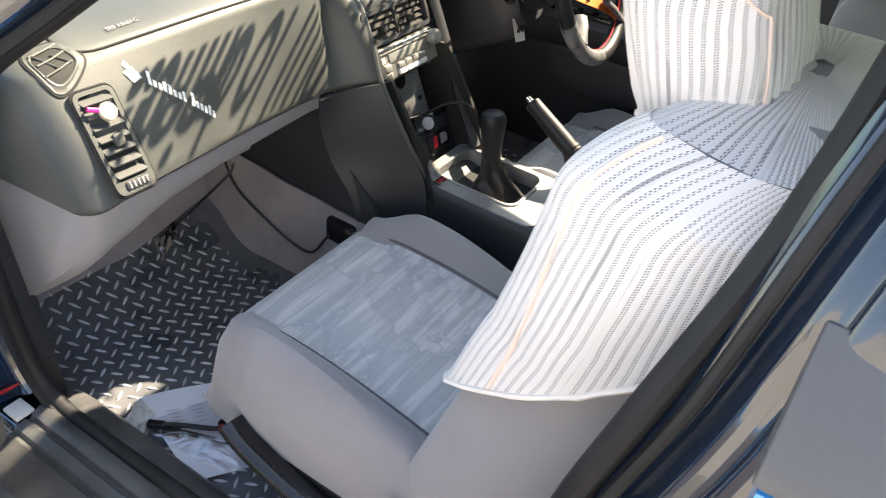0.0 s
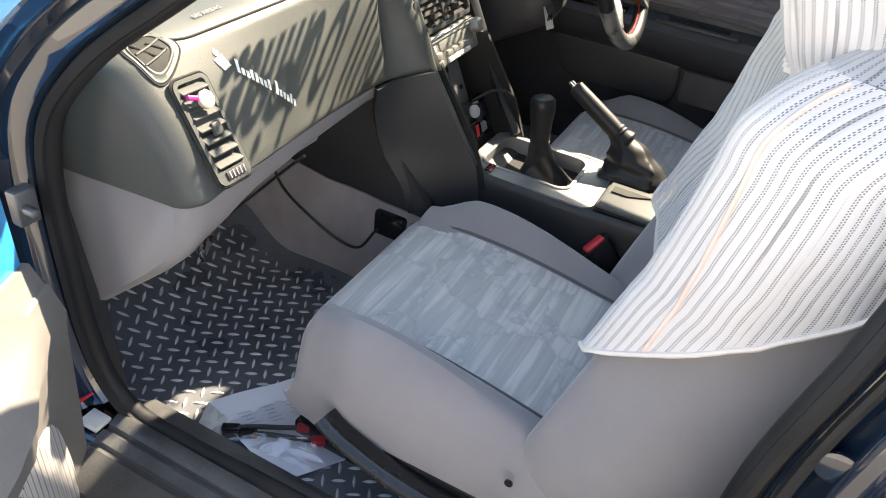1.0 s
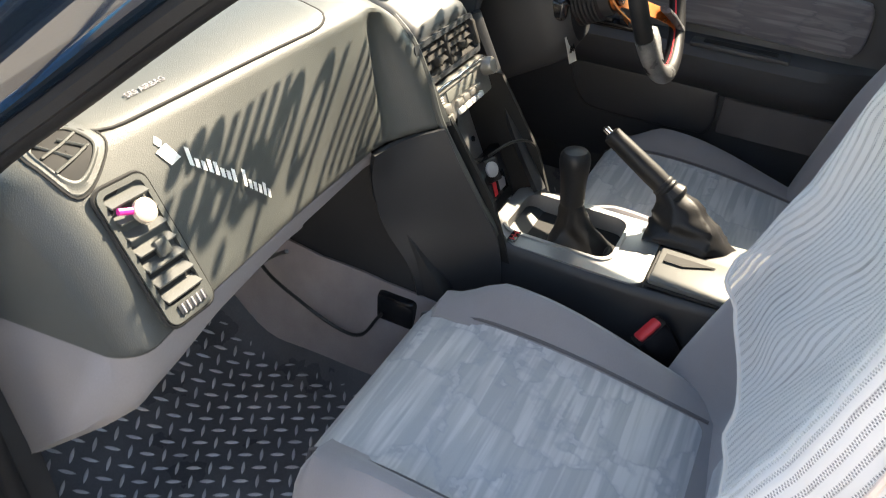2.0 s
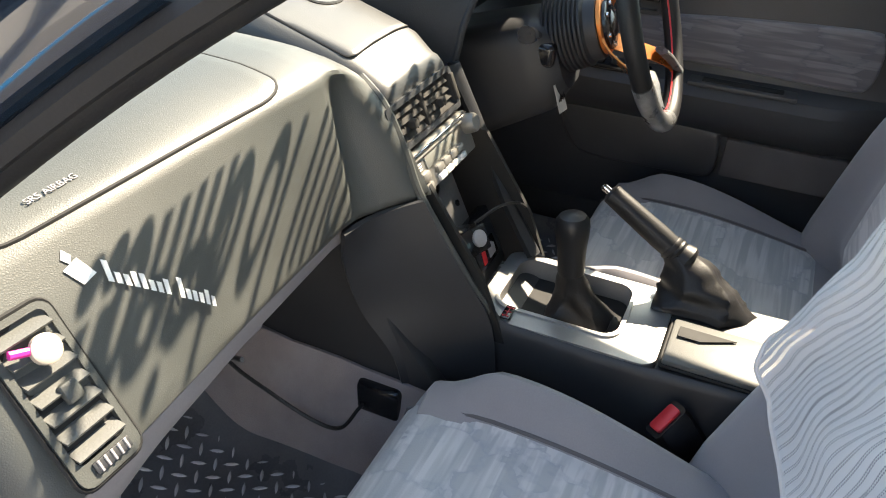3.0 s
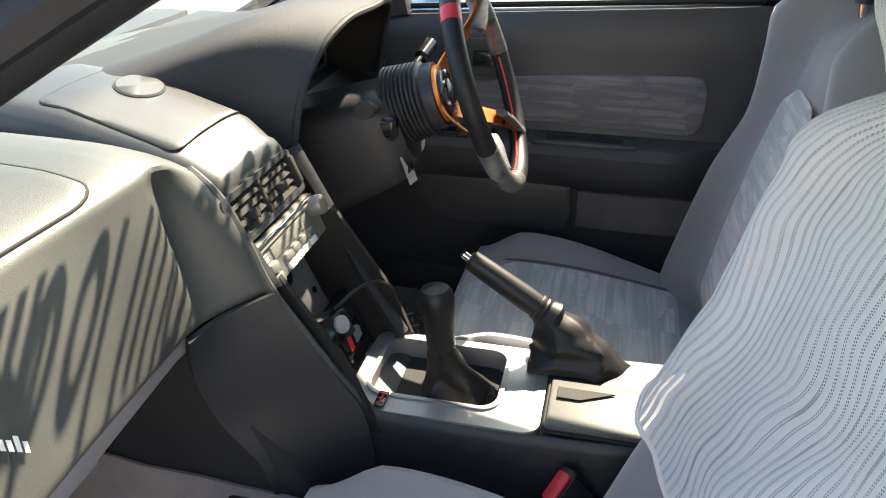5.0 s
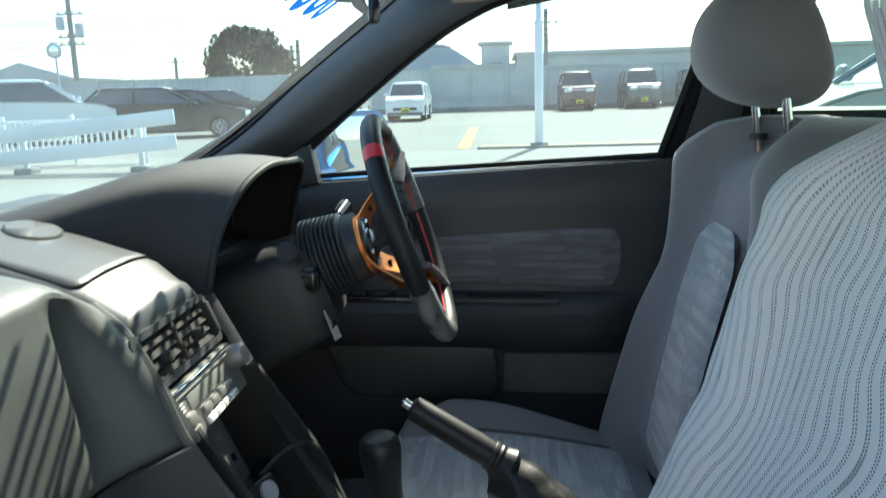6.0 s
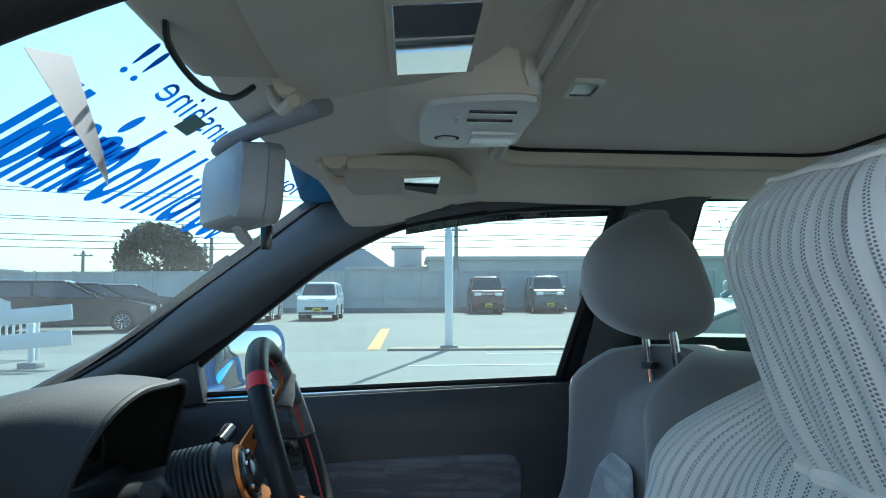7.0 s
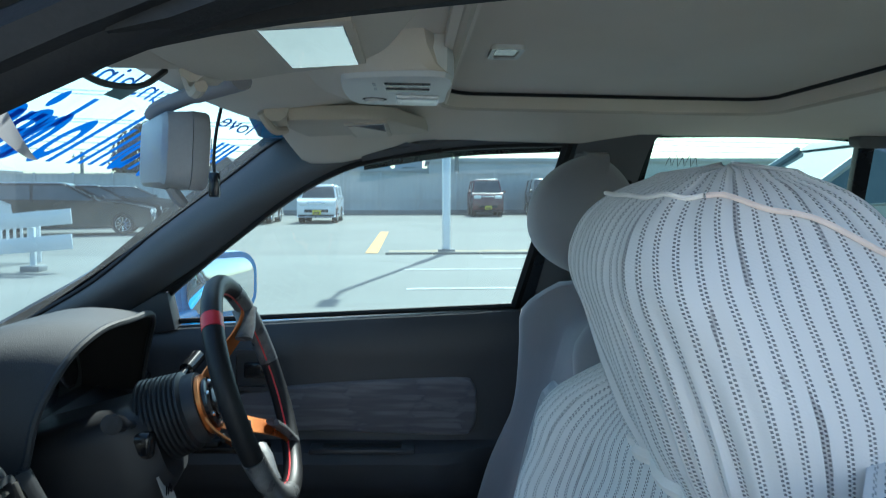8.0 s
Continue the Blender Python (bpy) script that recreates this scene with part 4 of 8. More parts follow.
bmesh.ops.transform(bm, matrix=TURN_M, verts=bm.verts)
body = part("housing", bm, BLUE, mirror_ob)
bm = bmesh.new()
prism(bm, rrect(0.178, 0.118, 0.04, 5, 0.885, 0.955), "y", 0.730, 0.7345, 0.001)
bmesh.ops.transform(bm, matrix=TURN_M, verts=bm.verts)
part("mirror_glass", bm, MIRROR, body)
bm = bmesh.new()
tube(bm, [(0.715, 0.83, 0.890), (0.80, 0.80, 0.900)], [0.028, 0.022], 10, flat=0.6)
part("arm", bm, BLUE, mirror_ob)

# rear doors
def rear_door(sx):
    label = "closed rear door with dark frame and tinted glass"
    d = thing("rear_door", (sx * 0.78, -0.35, 0.30), label, "car door", "rear doors")
    bm = bmesh.new()
    rings = []
    for k in range(9):
        y = -0.035 - 0.095 * k
        zb = 0.930
        rings.append([(sx * x, y, z) for x, z in ((0.70, 0.30), (0.69, 0.60), (0.685, zb), (0.70, zb + 0.02), (0.770, zb + 0.024), (0.802, zb + 0.020), (0.815, zb - 0.02), (0.825, 0.72), (0.825, 0.5), (0.80, 0.30))])
    loft(bm, rings)
    part("door_shell", bm, BLUE, d)
    bm = bmesh.new()
    prism(bm, [(sx * 0.760, 0.945), (sx * 0.803, 0.955), (sx * 0.800, 0.968), (sx * 0.720, 1.026), (sx * 0.700, 1.020)], "y", -0.80, -0.030, 0.003)
    part("waist_moulding", bm, PILLAR, d, "weathered grey waist moulding")
    bm = bmesh.new()
    box(bm, (sx * 0.684, -0.42, 0.61), (0.012, 0.75, 0.58), 0.004)
    part("inner_panel", bm, DOORVINYL, d)
    poly = [(-0.050, 0.93), (-0.060, 1.19), (-0.072, 1.245), (-0.100, 1.280), (-0.44, 1.286), (-0.50, 1.262), (-0.53, 0.93)]
    bm = bmesh.new()
    bm.faces.new([bm.verts.new((sx * (sidex(z) + 0.022), y, z)) for y, z in poly])
    bmesh.ops.triangulate(bm, faces=bm.faces)
    g = part("window_glass", bm, TINT, d, smooth=0)
    g.visible_shadow = False
    bm = bmesh.new()
    tube(bm, [(sx * (sidex(z) + 0.014), y, z) for y, z in vcurve_2d(poly[:6])], 0.009, 6)
    tube(bm, [(sx * (sidex(z) + 0.012), y, z) for y, z in (poly[6], poly[0])], 0.010, 6)
    part("window_seal", bm, SEAL, d)
    bm = bmesh.new()
    prism(bm, [(-0.525, 0.93), (-0.555, 0.93), (-0.497, 1.285), (-0.467, 1.285)], "x", 0, 0.02, 0.003)
    for v in bm.verts:
        v.co.x = sx * (v.co.x + sidex(v.co.z) + 0.005)
    part("divider_bar", bm, BLACKPAINT, d)
    bm = bmesh.new()
    prism(bm, [(-0.028, 0.925), (-0.075, 0.925), (-0.11, 1.262), (-0.075, 1.262)], "x", 0, 0.018, 0.003)
    for v in bm.verts:
        v.co.x = sx * (v.co.x + sidex(v.co.z) + 0.038)
    part("front_frame", bm, BLACKPAINT, d)
    bm = bmesh.new()
    bm.faces.new([bm.verts.new((sx * (sidex(z) + 0.022), y, z)) for y, z in ((-0.56, 0.95), (-0.51, 1.255), (-0.72, 1.20), (-0.86, 1.0), (-0.86, 0.95))])
    q = part("quarter_glass", bm, TINT, d, smooth=0)
    q.visible_shadow = False
    return d


def vcurve_2d(pts):
    return [(p.x, p.y) for p in vcurve([(a, b, 0) for a, b in pts], 4)]


rear_right = rear_door(1)
rear_left = rear_door(-1)
for sx in (-1, 1):
    bm = bmesh.new()
    sheet(bm, lambda u, v: (sx * (0.60 + 0.10 * v + 0.02 * u), -0.84 - 0.55 * u, 1.22 - 0.30 * v - 0.10 * u * (1 - v)), 6, 6, 0.02)
    part("c_pillar", bm, PILLAR, car)
    bm = bmesh.new()
    sheet(bm, lambda u, v: (sx * (0.80 + 0.015 * math.sin(3.1 * v)), -0.78 - 1.0 * u, 0.91 - 0.55 * v), 8, 8, 0.02)
    part("rear_quarter", bm, BLUE, car)

# stickers on the rear side glass
mark = thing("rear_glass_sticker", (0.60, -0.36, 1.10), "dark red crown-shaped sticker on the rear side glass", "sticker")


def on_side(bm2, y, z, flip=1):
    """Stands flat work drawn in (y forward, z up) on the inner face of the right rear glass."""
    for v in bm2.verts:
        yy, zz = y + v.co.x * flip, z + v.co.y
        v.co = Vector((sidex(zz) + 0.019, yy, zz))
    return bm2


for k in range(7):
    a = radians(150 - 20 * k)
    bm = bmesh.new()
    bm.faces.new([bm.verts.new((0.042 * math.cos(a) + 0.0035 * math.cos(b), 0.030 * math.sin(a) + 0.0035 * math.sin(b), 0)) for b in (k2 * 0.785 for k2 in range(8))])
    part("dot", on_side(bm, -0.395, 1.155), GLOSSBLACK, mark, smooth=0)
bm = bmesh.new()
for x0, x1, w in ((-0.030, -0.012, 0.012), (-0.005, 0.004, 0.014), (0.018, 0.024, 0.012)):
    flat_poly(bm, [(x0 - w / 2, 0.022), (x0 + w / 2, 0.024), (x1 + w / 2, -0.02), (x1 - w / 2, -0.022)])
flat_poly(bm, [(-0.04, 0.014), (0.036, 0.022), (0.036, 0.030), (-0.04, 0.022)])
part("crest", on_side(bm, -0.40, 1.145), REDSTICK, mark, smooth=0)
bm = bmesh.new()
for k in range(5):
    pts = vcurve([(0.012 * k, 0, 0), (0.012 * k + 0.006, 0.016 + 0.004 * (k % 2), 0), (0.012 * k + 0.011, 0.002, 0)], 4)
    for a, b in zip(pts, pts[1:]):
        flat_poly(bm, [(a.x, a.y), (b.x, b.y), (b.x, b.y + 0.003), (a.x, a.y + 0.003)])
solo("scrawl_sticker", on_side(bm, -0.19, 1.215), GLOSSBLACK, "thin black scrawl sticker on the rear side glass", "sticker", smooth=0)

# passenger door, standing open
door_m = Matrix.Translation((-0.835, 0.965, 0)) @ Matrix.Rotation(radians(-62), 4, "Z")
pdoor = thing("passenger_door", (-0.9, 0.95, 0.28), "open passenger door with grey trim and a mesh speaker grille", "car door")


def door_local(bm2):
    bmesh.ops.transform(bm2, matrix=door_m, verts=bm2.verts)
    return bm2


bm = bmesh.new()
loft(bm, [[(x, y, z) for x, z in ((-0.03, 0.25), (-0.05, 0.5), (-0.04, 0.86), (0.02, 0.88), (0.05, 0.86), (0.055, 0.5), (0.04, 0.25))] for y in (-0.05, -0.08, -0.3, -0.6, -0.95, -0.99)])
part("door_shell", door_local(bm), BLUE, pdoor)
bm = bmesh.new()
rings = []
for k in range(16):
    y = -0.045 - 0.905 * k / 15
    b = smooth01((0.5 - abs(k / 15 - 0.55)) / 0.2)
    low = 0.20 * smooth01((y + 0.42) / 0.36)
    rings.append([(x, y, z) for x, z in ((0.050, 0.27), (0.068, 0.30), (0.078, 0.45), (0.085 + 0.03 * b, 0.56), (0.090 + 0.05 * b, 0.60), (0.082 + 0.03 * b, 0.625), (0.078, 0.64), (0.072, 0.84 - low), (0.06, 0.87 - low), (0.045, 0.87 - low))])
loft(bm, rings)
part("inner_panel", door_local(bm), DOORBEIGE, pdoor, "light beige-grey moulded door trim")
bm = bmesh.new()
poly = vcurve([(-0.13, 0.31, 0), (-0.115, 0.42, 0), (-0.15, 0.50, 0), (-0.30, 0.44, 0), (-0.42, 0.34, 0), (-0.40, 0.30, 0), (-0.25, 0.295, 0)], 4, True)
prism(bm, [(p.x, p.y) for p in poly], "x", 0.06, 0.088, 0.004)
part("speaker_grille", door_local(bm), grille("speaker_mesh", (0.40, 0.375, 0.36), 0.0042), pdoor)
bm = bmesh.new()
tube(bm, [(0.07, -0.14, 0.88), (0.03, -0.40, 1.06), (-0.03, -0.6, 1.2), (-0.05, -0.93, 1.22), (0.0, -0.97, 0.88)], 0.014, 8)
part("window_frame", door_local(bm), BLACKPAINT, pdoor)

# ---- dashboard ----
dash = thing("dashboard", (0, 1.0, 0.45), "dark grained vinyl dashboard with a raised centre pod", "dashboard")
DX = (-0.75, -0.60, -0.40, -0.22, -0.185, -0.155, -0.128, -0.108, -0.10, 0.10, 0.70)
EDGE_Y = (0.862, 0.856, 0.842, 0.830, 0.832, 0.835, 0.836, 0.838, 0.845, 0.96, 0.93)
EDGE_Z = (0.884, 0.886, 0.894, 0.898, 0.895, 0.886, 0.872, 0.862, 0.858, 0.862, 0.875)
FACE_Y = (0.752, 0.762, 0.782, 0.802, 0.798, 0.775, 0.746, 0.738, 0.76, 0.95, 0.94)
FACE_Z = (0.722, 0.730, 0.722, 0.706, 0.706, 0.711, 0.717, 0.72, 0.72, 0.74, 0.74)


def dash_profile(x):
    ye, ze, yf, zf = (lerp(DX, q, x) for q in (EDGE_Y, EDGE_Z, FACE_Y, FACE_Z))
    back = 1.345 - 0.16 * (x / 0.7) ** 2
    top = [(back, 0.872), (back - 0.10, 0.886), (1.08, ze + 0.014), (ye + 0.09, ze + 0.013), (ye + 0.035, ze + 0.006), (ye, ze - 0.006)]
    a = Vector((ye, ze - 0.006))
    b = Vector((yf, zf))
    hollow = 0.030 * math.exp(-((x + 0.172) / 0.026) ** 2)
    face = [a.lerp(b, t) + Vector((-0.010 + hollow, 0.004)) * math.sin(math.pi * t ** 0.8) for t in (0.12, 0.35, 0.6, 0.85, 1.0)]
    under = [(yf + 0.012, zf - 0.010), (back - 0.15, zf - 0.010), (back, zf)]
    pts = vcurve([(p[0], p[1], 0) for p in top + [tuple(q) for q in face] + under[:1]], 3)
    return [(p.x, p.y) for p in pts] + under[1:]


def dash_top(x, y):
    pr = sorted((p for p in dash_profile(x)[:19]), key=lambda p: p[0])
    return float(np.interp(y, [p[0] for p in pr], [p[1] for p in pr]))


def end_round(x, y, z):
    """Turns the passenger end of the dash round a tight corner into a side face."""
    q = min(max((-0.672 - x) / 0.080, 0.0), 1.0)
    k = 1 - math.sqrt(1 - q * q)
    w = min(max((1.10 - y) / 0.2, 0.0), 1.0)
    side = -0.672 - 0.034 * q - 0.016 * q * min(max((y - 0.76) / 0.2, 0.0), 1.2)
    return (side if x < -0.672 else x, y + 0.040 * k * w, z - 0.014 * k * smooth01((z - 0.76) / 0.12))


bm = bmesh.new()
xs = [-0.752, -0.7515, -0.750, -0.746, -0.740, -0.732, -0.722, -0.710, -0.695, -0.680] + [-0.66 + 0.05 * k for k in range(9)] + [-0.22, -0.21, -0.20, -0.19, -0.18, -0.17, -0.16, -0.15, -0.14, -0.13, -0.12, -0.11, -0.10, -0.05, 0.0, 0.1, 0.25, 0.4, 0.55, 0.66]
loft(bm, [[end_round(x, y, z) for y, z in dash_profile(x)] for x in xs])
part("upper_shell", bm, DASH, dash)


def shell_pt(x, s, h=0.0):
    """A place on the shell: x across, s metres down from the roll's edge (up: minus), h out of the surface."""
    pr = [Vector(end_round(x, *p)) for p in dash_profile(x)[:31]]
    acc = [0.0]
    for p, q in zip(pr, pr[1:]):
        acc.append(acc[-1] + (q - p).length)
    t = s + acc[15]
    i = max(k for k in range(len(acc) - 1) if acc[k] <= t or k == 0)
    d = (pr[i + 1] - pr[i]).normalized()
    return pr[i] + d * (t - acc[i]) + Vector((0, -abs(d.z), abs(d.y))) * h


def lower_profile(x):
    yf, zf = lerp(DX, FACE_Y, x), lerp(DX, FACE_Z, x)
    d = lerp((-0.75, -0.70, -0.64, -0.57, -0.45, -0.22), (1.0, 0.97, 0.72, 0.42, 0.27, 0.10), x)
    pts = [(1.20, zf - 0.013), (yf + 0.04, zf - 0.013), (yf + 0.018, zf - 0.016), (yf + 0.016, zf - 0.03), (yf + 0.022 + 0.015 * d, zf - 0.035 - 0.07 * d), (yf + 0.06 + 0.12 * d, zf - 0.045 - 0.19 * d), (yf + 0.12 + 0.17 * d, zf - 0.045 - 0.275 * d), (1.20, zf - 0.045 - 0.275 * d)]
    return pts


bm = bmesh.new()
rings = []
for k in range(27):
    x = -0.748 + (0.748 - 0.205) * k / 26
    pr = lower_profile(x)
    head, mid, tail = pr[0], pr[1:7], pr[7]
    sm = [(p.x, p.y) for p in vcurve([(a, b, 0) for a, b in mid], 3)]
    rings.append([(end_round(x, y, z)[0] + 0.004, end_round(x, y, z)[1] + 0.006 * smooth01((-0.60 - x) / 0.1), z) for y, z in [head] + sm + [tail]])
loft(bm, rings)
lower = part("glovebox_panel", bm, TRIMGREY, dash, "smooth grey lower glovebox panel")
bm = bmesh.new()
box(bm, (-0.43, 0.816, 0.672), (0.10, 0.010, 0.020), 0.007, 3, Matrix.Rotation(radians(-35), 4, "X"))
part("glovebox_latch", bm, TRIMGREY, lower)

# airbag lid on the passenger side
bm = bmesh.new()


LIDX0, LIDX1 = -0.628, -0.262
outline = []
for pa, pb in zip(rrect(1, 1, 0.12, 5), rrect(1, 1, 0.12, 5)[1:] + rrect(1, 1, 0.12, 5)[:1]):
    steps_ = 8 if abs(pa[0] - pb[0]) + abs(pa[1] - pb[1]) > 0.3 else 1
    outline += [(LIDX0 + (LIDX1 - LIDX0) * (pa[0] + (pb[0] - pa[0]) * k / steps_ + 0.5), pa[1] + (pb[1] - pa[1]) * k / steps_ + 0.5) for k in range(steps_)]


def lid_place(x, v, h):
    return shell_pt(x, -0.002 - 0.205 * v, h)


top_ring = [lid_place(x, v, 0.0012) for x, v in outline]
low_ring = [lid_place(x, v, -0.004) for x, v in outline]
cx = sum(p[0] for p in outline) / len(outline)
mids = [[lid_place(cx + (x - cx) * s, 0.5 + (v - 0.5) * s, 0.0020) for x, v in outline] for s in (0.985, 0.9, 0.8, 0.7, 0.6, 0.5, 0.4, 0.25, 0.1)]
loft(bm, [low_ring, top_ring] + mids)
lid = part("airbag_lid", bm, DASH, dash)
bm = bmesh.new()
tube(bm, [lid_place(x, v, 0.0002) for x, v in outline], 0.0022, 6, True)
part("lid_gap", bm, GAP, lid)
bm = lettering("SRS AIRBAG", 0.0096, 0.0004)
m = basis(lid_place(-0.535, 0.12, 0.0034), (1, -0.02, 0.03), lid_place(-0.535, 0.18, 0) - lid_place(-0.535, 0.08, 0))
bmesh.ops.transform(bm, matrix=m, verts=bm.verts)
part("embossed_words", bm, TRIMGREY, lid, "small embossed airbag wording", smooth=0)


def face_frame(x, t, h=0.0):
    """A matrix on the passenger dash face: x across, t down the face, y axis up the face, z out of it."""
    a = Vector((x, lerp(DX, EDGE_Y, x), lerp(DX, EDGE_Z, x) - 0.006))
    b = Vector((x, lerp(DX, FACE_Y, x), lerp(DX, FACE_Z, x)))
    p = a.lerp(b, t) + Vector((0, -0.010, 0.004)) * math.sin(math.pi * t)
    m = basis(p, (1, 0.06, 0), a - b)
    return m @ Matrix.Translation((0, 0, h))


# tall side vent
m = face_frame(-0.635, 0.60, 0.001) @ Matrix.Rotation(radians(-4), 4, "Z") @ Matrix.Diagonal((1.10, 1.08, 1, 1))
bm = bmesh.new()
frame_ring(bm, rrect(0.054, 0.128, 0.010, 4), rrect(0.043, 0.106, 0.006, 4, 0, 0.006), -0.012, 0.0035, m)
vent = part("side_vent_frame", bm, DASH, dash)
bm = bmesh.new()
tube(bm, [m @ Vector((*p, 0.0)) for p in rrect(0.057, 0.131, 0.011, 4)], 0.0022, 5, True)
part("vent_gap", bm, GAP, vent)
bm = bmesh.new()
box(bm, (0, 0.006, -0.004), (0.044, 0.108, 0.004), 0, 1)
bmesh.ops.transform(bm, matrix=m, verts=bm.verts)
part("vent_duct", bm, GAP, vent)
for k in range(7):
    bm = bmesh.new()
    box(bm, (0, 0.051 - 0.0150 * k, 0.0022), (0.041, 0.0130, 0.0018), 0, 1, Matrix.Rotation(radians(-48), 4, "X"))
    bmesh.ops.transform(bm, matrix=m, verts=bm.verts)
    part("vent_slat", bm, LIDGREY, vent)
bm = bmesh.new()
box(bm, (0.003, 0.000, 0.006), (0.014, 0.016, 0.008), 0.003)
bmesh.ops.transform(bm, matrix=m, verts=bm.verts)
part("vent_tab", bm, DASH, vent)
bm = bmesh.new()
box(bm, (0.002, -0.054, 0.0045), (0.032, 0.009, 0.003), 0.001)
bmesh.ops.transform(bm, matrix=m, verts=bm.verts)
wheel_ = part("vent_thumbwheel", bm, DARK, vent)
bm = bmesh.new()
for k in range(5):
    box(bm, (-0.010 + 0.006 * k, -0.054, 0.0063), (0.0020, 0.009, 0.0015), 0.0004, 1)
bmesh.ops.transform(bm, matrix=m, verts=bm.verts)
part("thumbwheel_rib", bm, TRIMGREY, wheel_)
clip = thing("vent_clip", m @ Vector((-0.005, 0.04, 0.01)), "tan round vent clip with a magenta stem", "vent clip")
bm = bmesh.new()
revolve(bm, [(0, 0.0), (0.0125, 0.0), (0.0135, 0.002), (0.0135, 0.008), (0.0115, 0.0095), (0, 0.0095)], 18, m @ Matrix.Translation((0.002, 0.034, 0.009)) @ Matrix.Diagonal((0.8, 0.8, 0.8, 1)))
part("disc", bm, TAN, clip)
bm = bmesh.new()
tube(bm, [m @ Vector((-0.019, 0.043, 0.010)), m @ Vector((-0.004, 0.037, 0.012))], 0.0034, 8)
part("stem", bm, MAGENTA, clip)

# corner demister vent, lying in the roll
outer = [(-0.690, -0.008), (-0.676, -0.030), (-0.648, -0.037), (-0.624, -0.034), (-0.613, -0.006), (-0.618, 0.012), (-0.652, 0.036), (-0.674, 0.034)]
outer_s = [(p.x, p.y) for p in vcurve([(a, b, 0) for a, b in outer], 4, True)]
vx, vy = -0.650, -0.001


def vent_ring(k, h):
    return [shell_pt(vx + (a - vx) * k, vy + (b - vy) * k, h) for a, b in outer_s]


bm = bmesh.new()
rows = [vent_ring(k, h) for k, h in ((1.0, -0.004), (0.985, 0.0014), (0.95, 0.0024), (0.80, 0.0020), (0.74, 0.0034), (0.70, 0.0034), (0.66, 0.0026), (0.655, -0.006))]
loft(bm, rows, caps=False)
corner = part("corner_vent_frame", bm, DASH, dash)
bm = bmesh.new()
tube(bm, vent_ring(1.02, 0.0004), 0.0016, 5, True)
part("vent_gap", bm, GAP, corner)
bm = bmesh.new()
loft(bm, [vent_ring(0.67, 0.0014), vent_ring(0.5, 0.0018), vent_ring(0.3, 0.0020), vent_ring(0.02, 0.0020)], caps=False)
part("vent_duct", bm, GAP, corner)
for k in range(3):
    s0 = -0.026 + 0.016 * k
    bm = bmesh.new()
    tube(bm, [shell_pt(-0.672, s0 + 0.006, 0.0032), shell_pt(-0.650, s0 + 0.002, 0.0034), shell_pt(-0.630, s0 - 0.004, 0.0032)], 0.0016, 5)
    part("vent_slat", bm, DASH, corner)
for k in range(2):
    bm = bmesh.new()
    tube(bm, [shell_pt(-0.668 + 0.020 * k, -0.020 + 0.006 * k, 0.0034), shell_pt(-0.650 + 0.018 * k, 0.008 - 0.004 * k, 0.0034)], 0.0016, 5)
    part("vent_slat", bm, DASH, corner)

# white sticker on the face: a diamond and a row of plain letter-sized bars
stick = thing("dash_sticker", face_frame(-0.52, 0.55) @ Vector((0, 0, 0)), "white vinyl maker's sticker on the dashboard face", "sticker")


def face_point(x, t, h=0.0028):
    return face_frame(x, t, h) @ Vector((0, 0, 0))


bm = bmesh.new()
c0 = [(-0.563, 0.17), (-0.557, 0.27), (-0.571, 0.285), (-0.578, 0.19)]
bm.faces.new([bm.verts.new(face_point(x, t)) for x, t in c0])
part("diamond", bm, WHITESTICK, stick, smooth=0)
bm = bmesh.new()
bm.faces.new([bm.verts.new(face_point(x, t)) for x, t in ((-0.574, 0.145), (-0.569, 0.11), (-0.565, 0.15), (-0.570, 0.18))])
part("flash", bm, WHITESTICK, stick, smooth=0)
for k in range(15):
    if k == 8:
        continue
    x = -0.553 + 0.0055 * k
    t = 0.33 + 0.0300 * k
    tall = 0.100 if k in (0, 9) else (0.074 if k in (3, 4, 7, 13) else 0.052)
    bm = bmesh.new()
    lean = 0.05 * tall
    bm.faces.new([bm.verts.new(face_point(a, b)) for a, b in ((x + lean, t - tall), (x + 0.0038 + lean, t + 0.020 - tall), (x + 0.0038, t + 0.020), (x, t))])
    part("bar", bm, WHITESTICK, stick, smooth=0)

# centre pod
bm = bmesh.new()
rings = []
for k in range(13):
    t = k / 12
    y = 0.822 + 0.36 * t
    zt = lerp((0, 0.04, 0.10, 0.5, 0.75, 1), (0.842, 0.856, 0.867, 0.910, 0.920, 0.900), t)
    w = lerp((0, 0.06, 0.5, 1), (0.094, 0.100, 0.108, 0.10), t)
    prof = [(-w - 0.012, 0.78), (-w - 0.004, zt - 0.030), (-w + 0.006, zt - 0.010), (-w + 0.026, zt), (-0.03, zt + 0.004), (0.03, zt + 0.004), (w - 0.034, zt), (w - 0.014, zt - 0.010), (w - 0.005, zt - 0.030), (w, 0.78)]
    sm = vcurve([(a, 0, b) for a, b in prof], 3)
    if k == 0:
        for dy_, dz_ in ((-0.020, -0.022), (-0.014, -0.010), (-0.007, -0.002)):
            rings.append([(p.x - 0.005, y + dy_, max(p.z + dz_, 0.775)) for p in sm])
    rings.append([(p.x - 0.005, y, p.z) for p in sm])
loft(bm, rings)
pod = part("centre_pod", bm, PODGREY, dash)


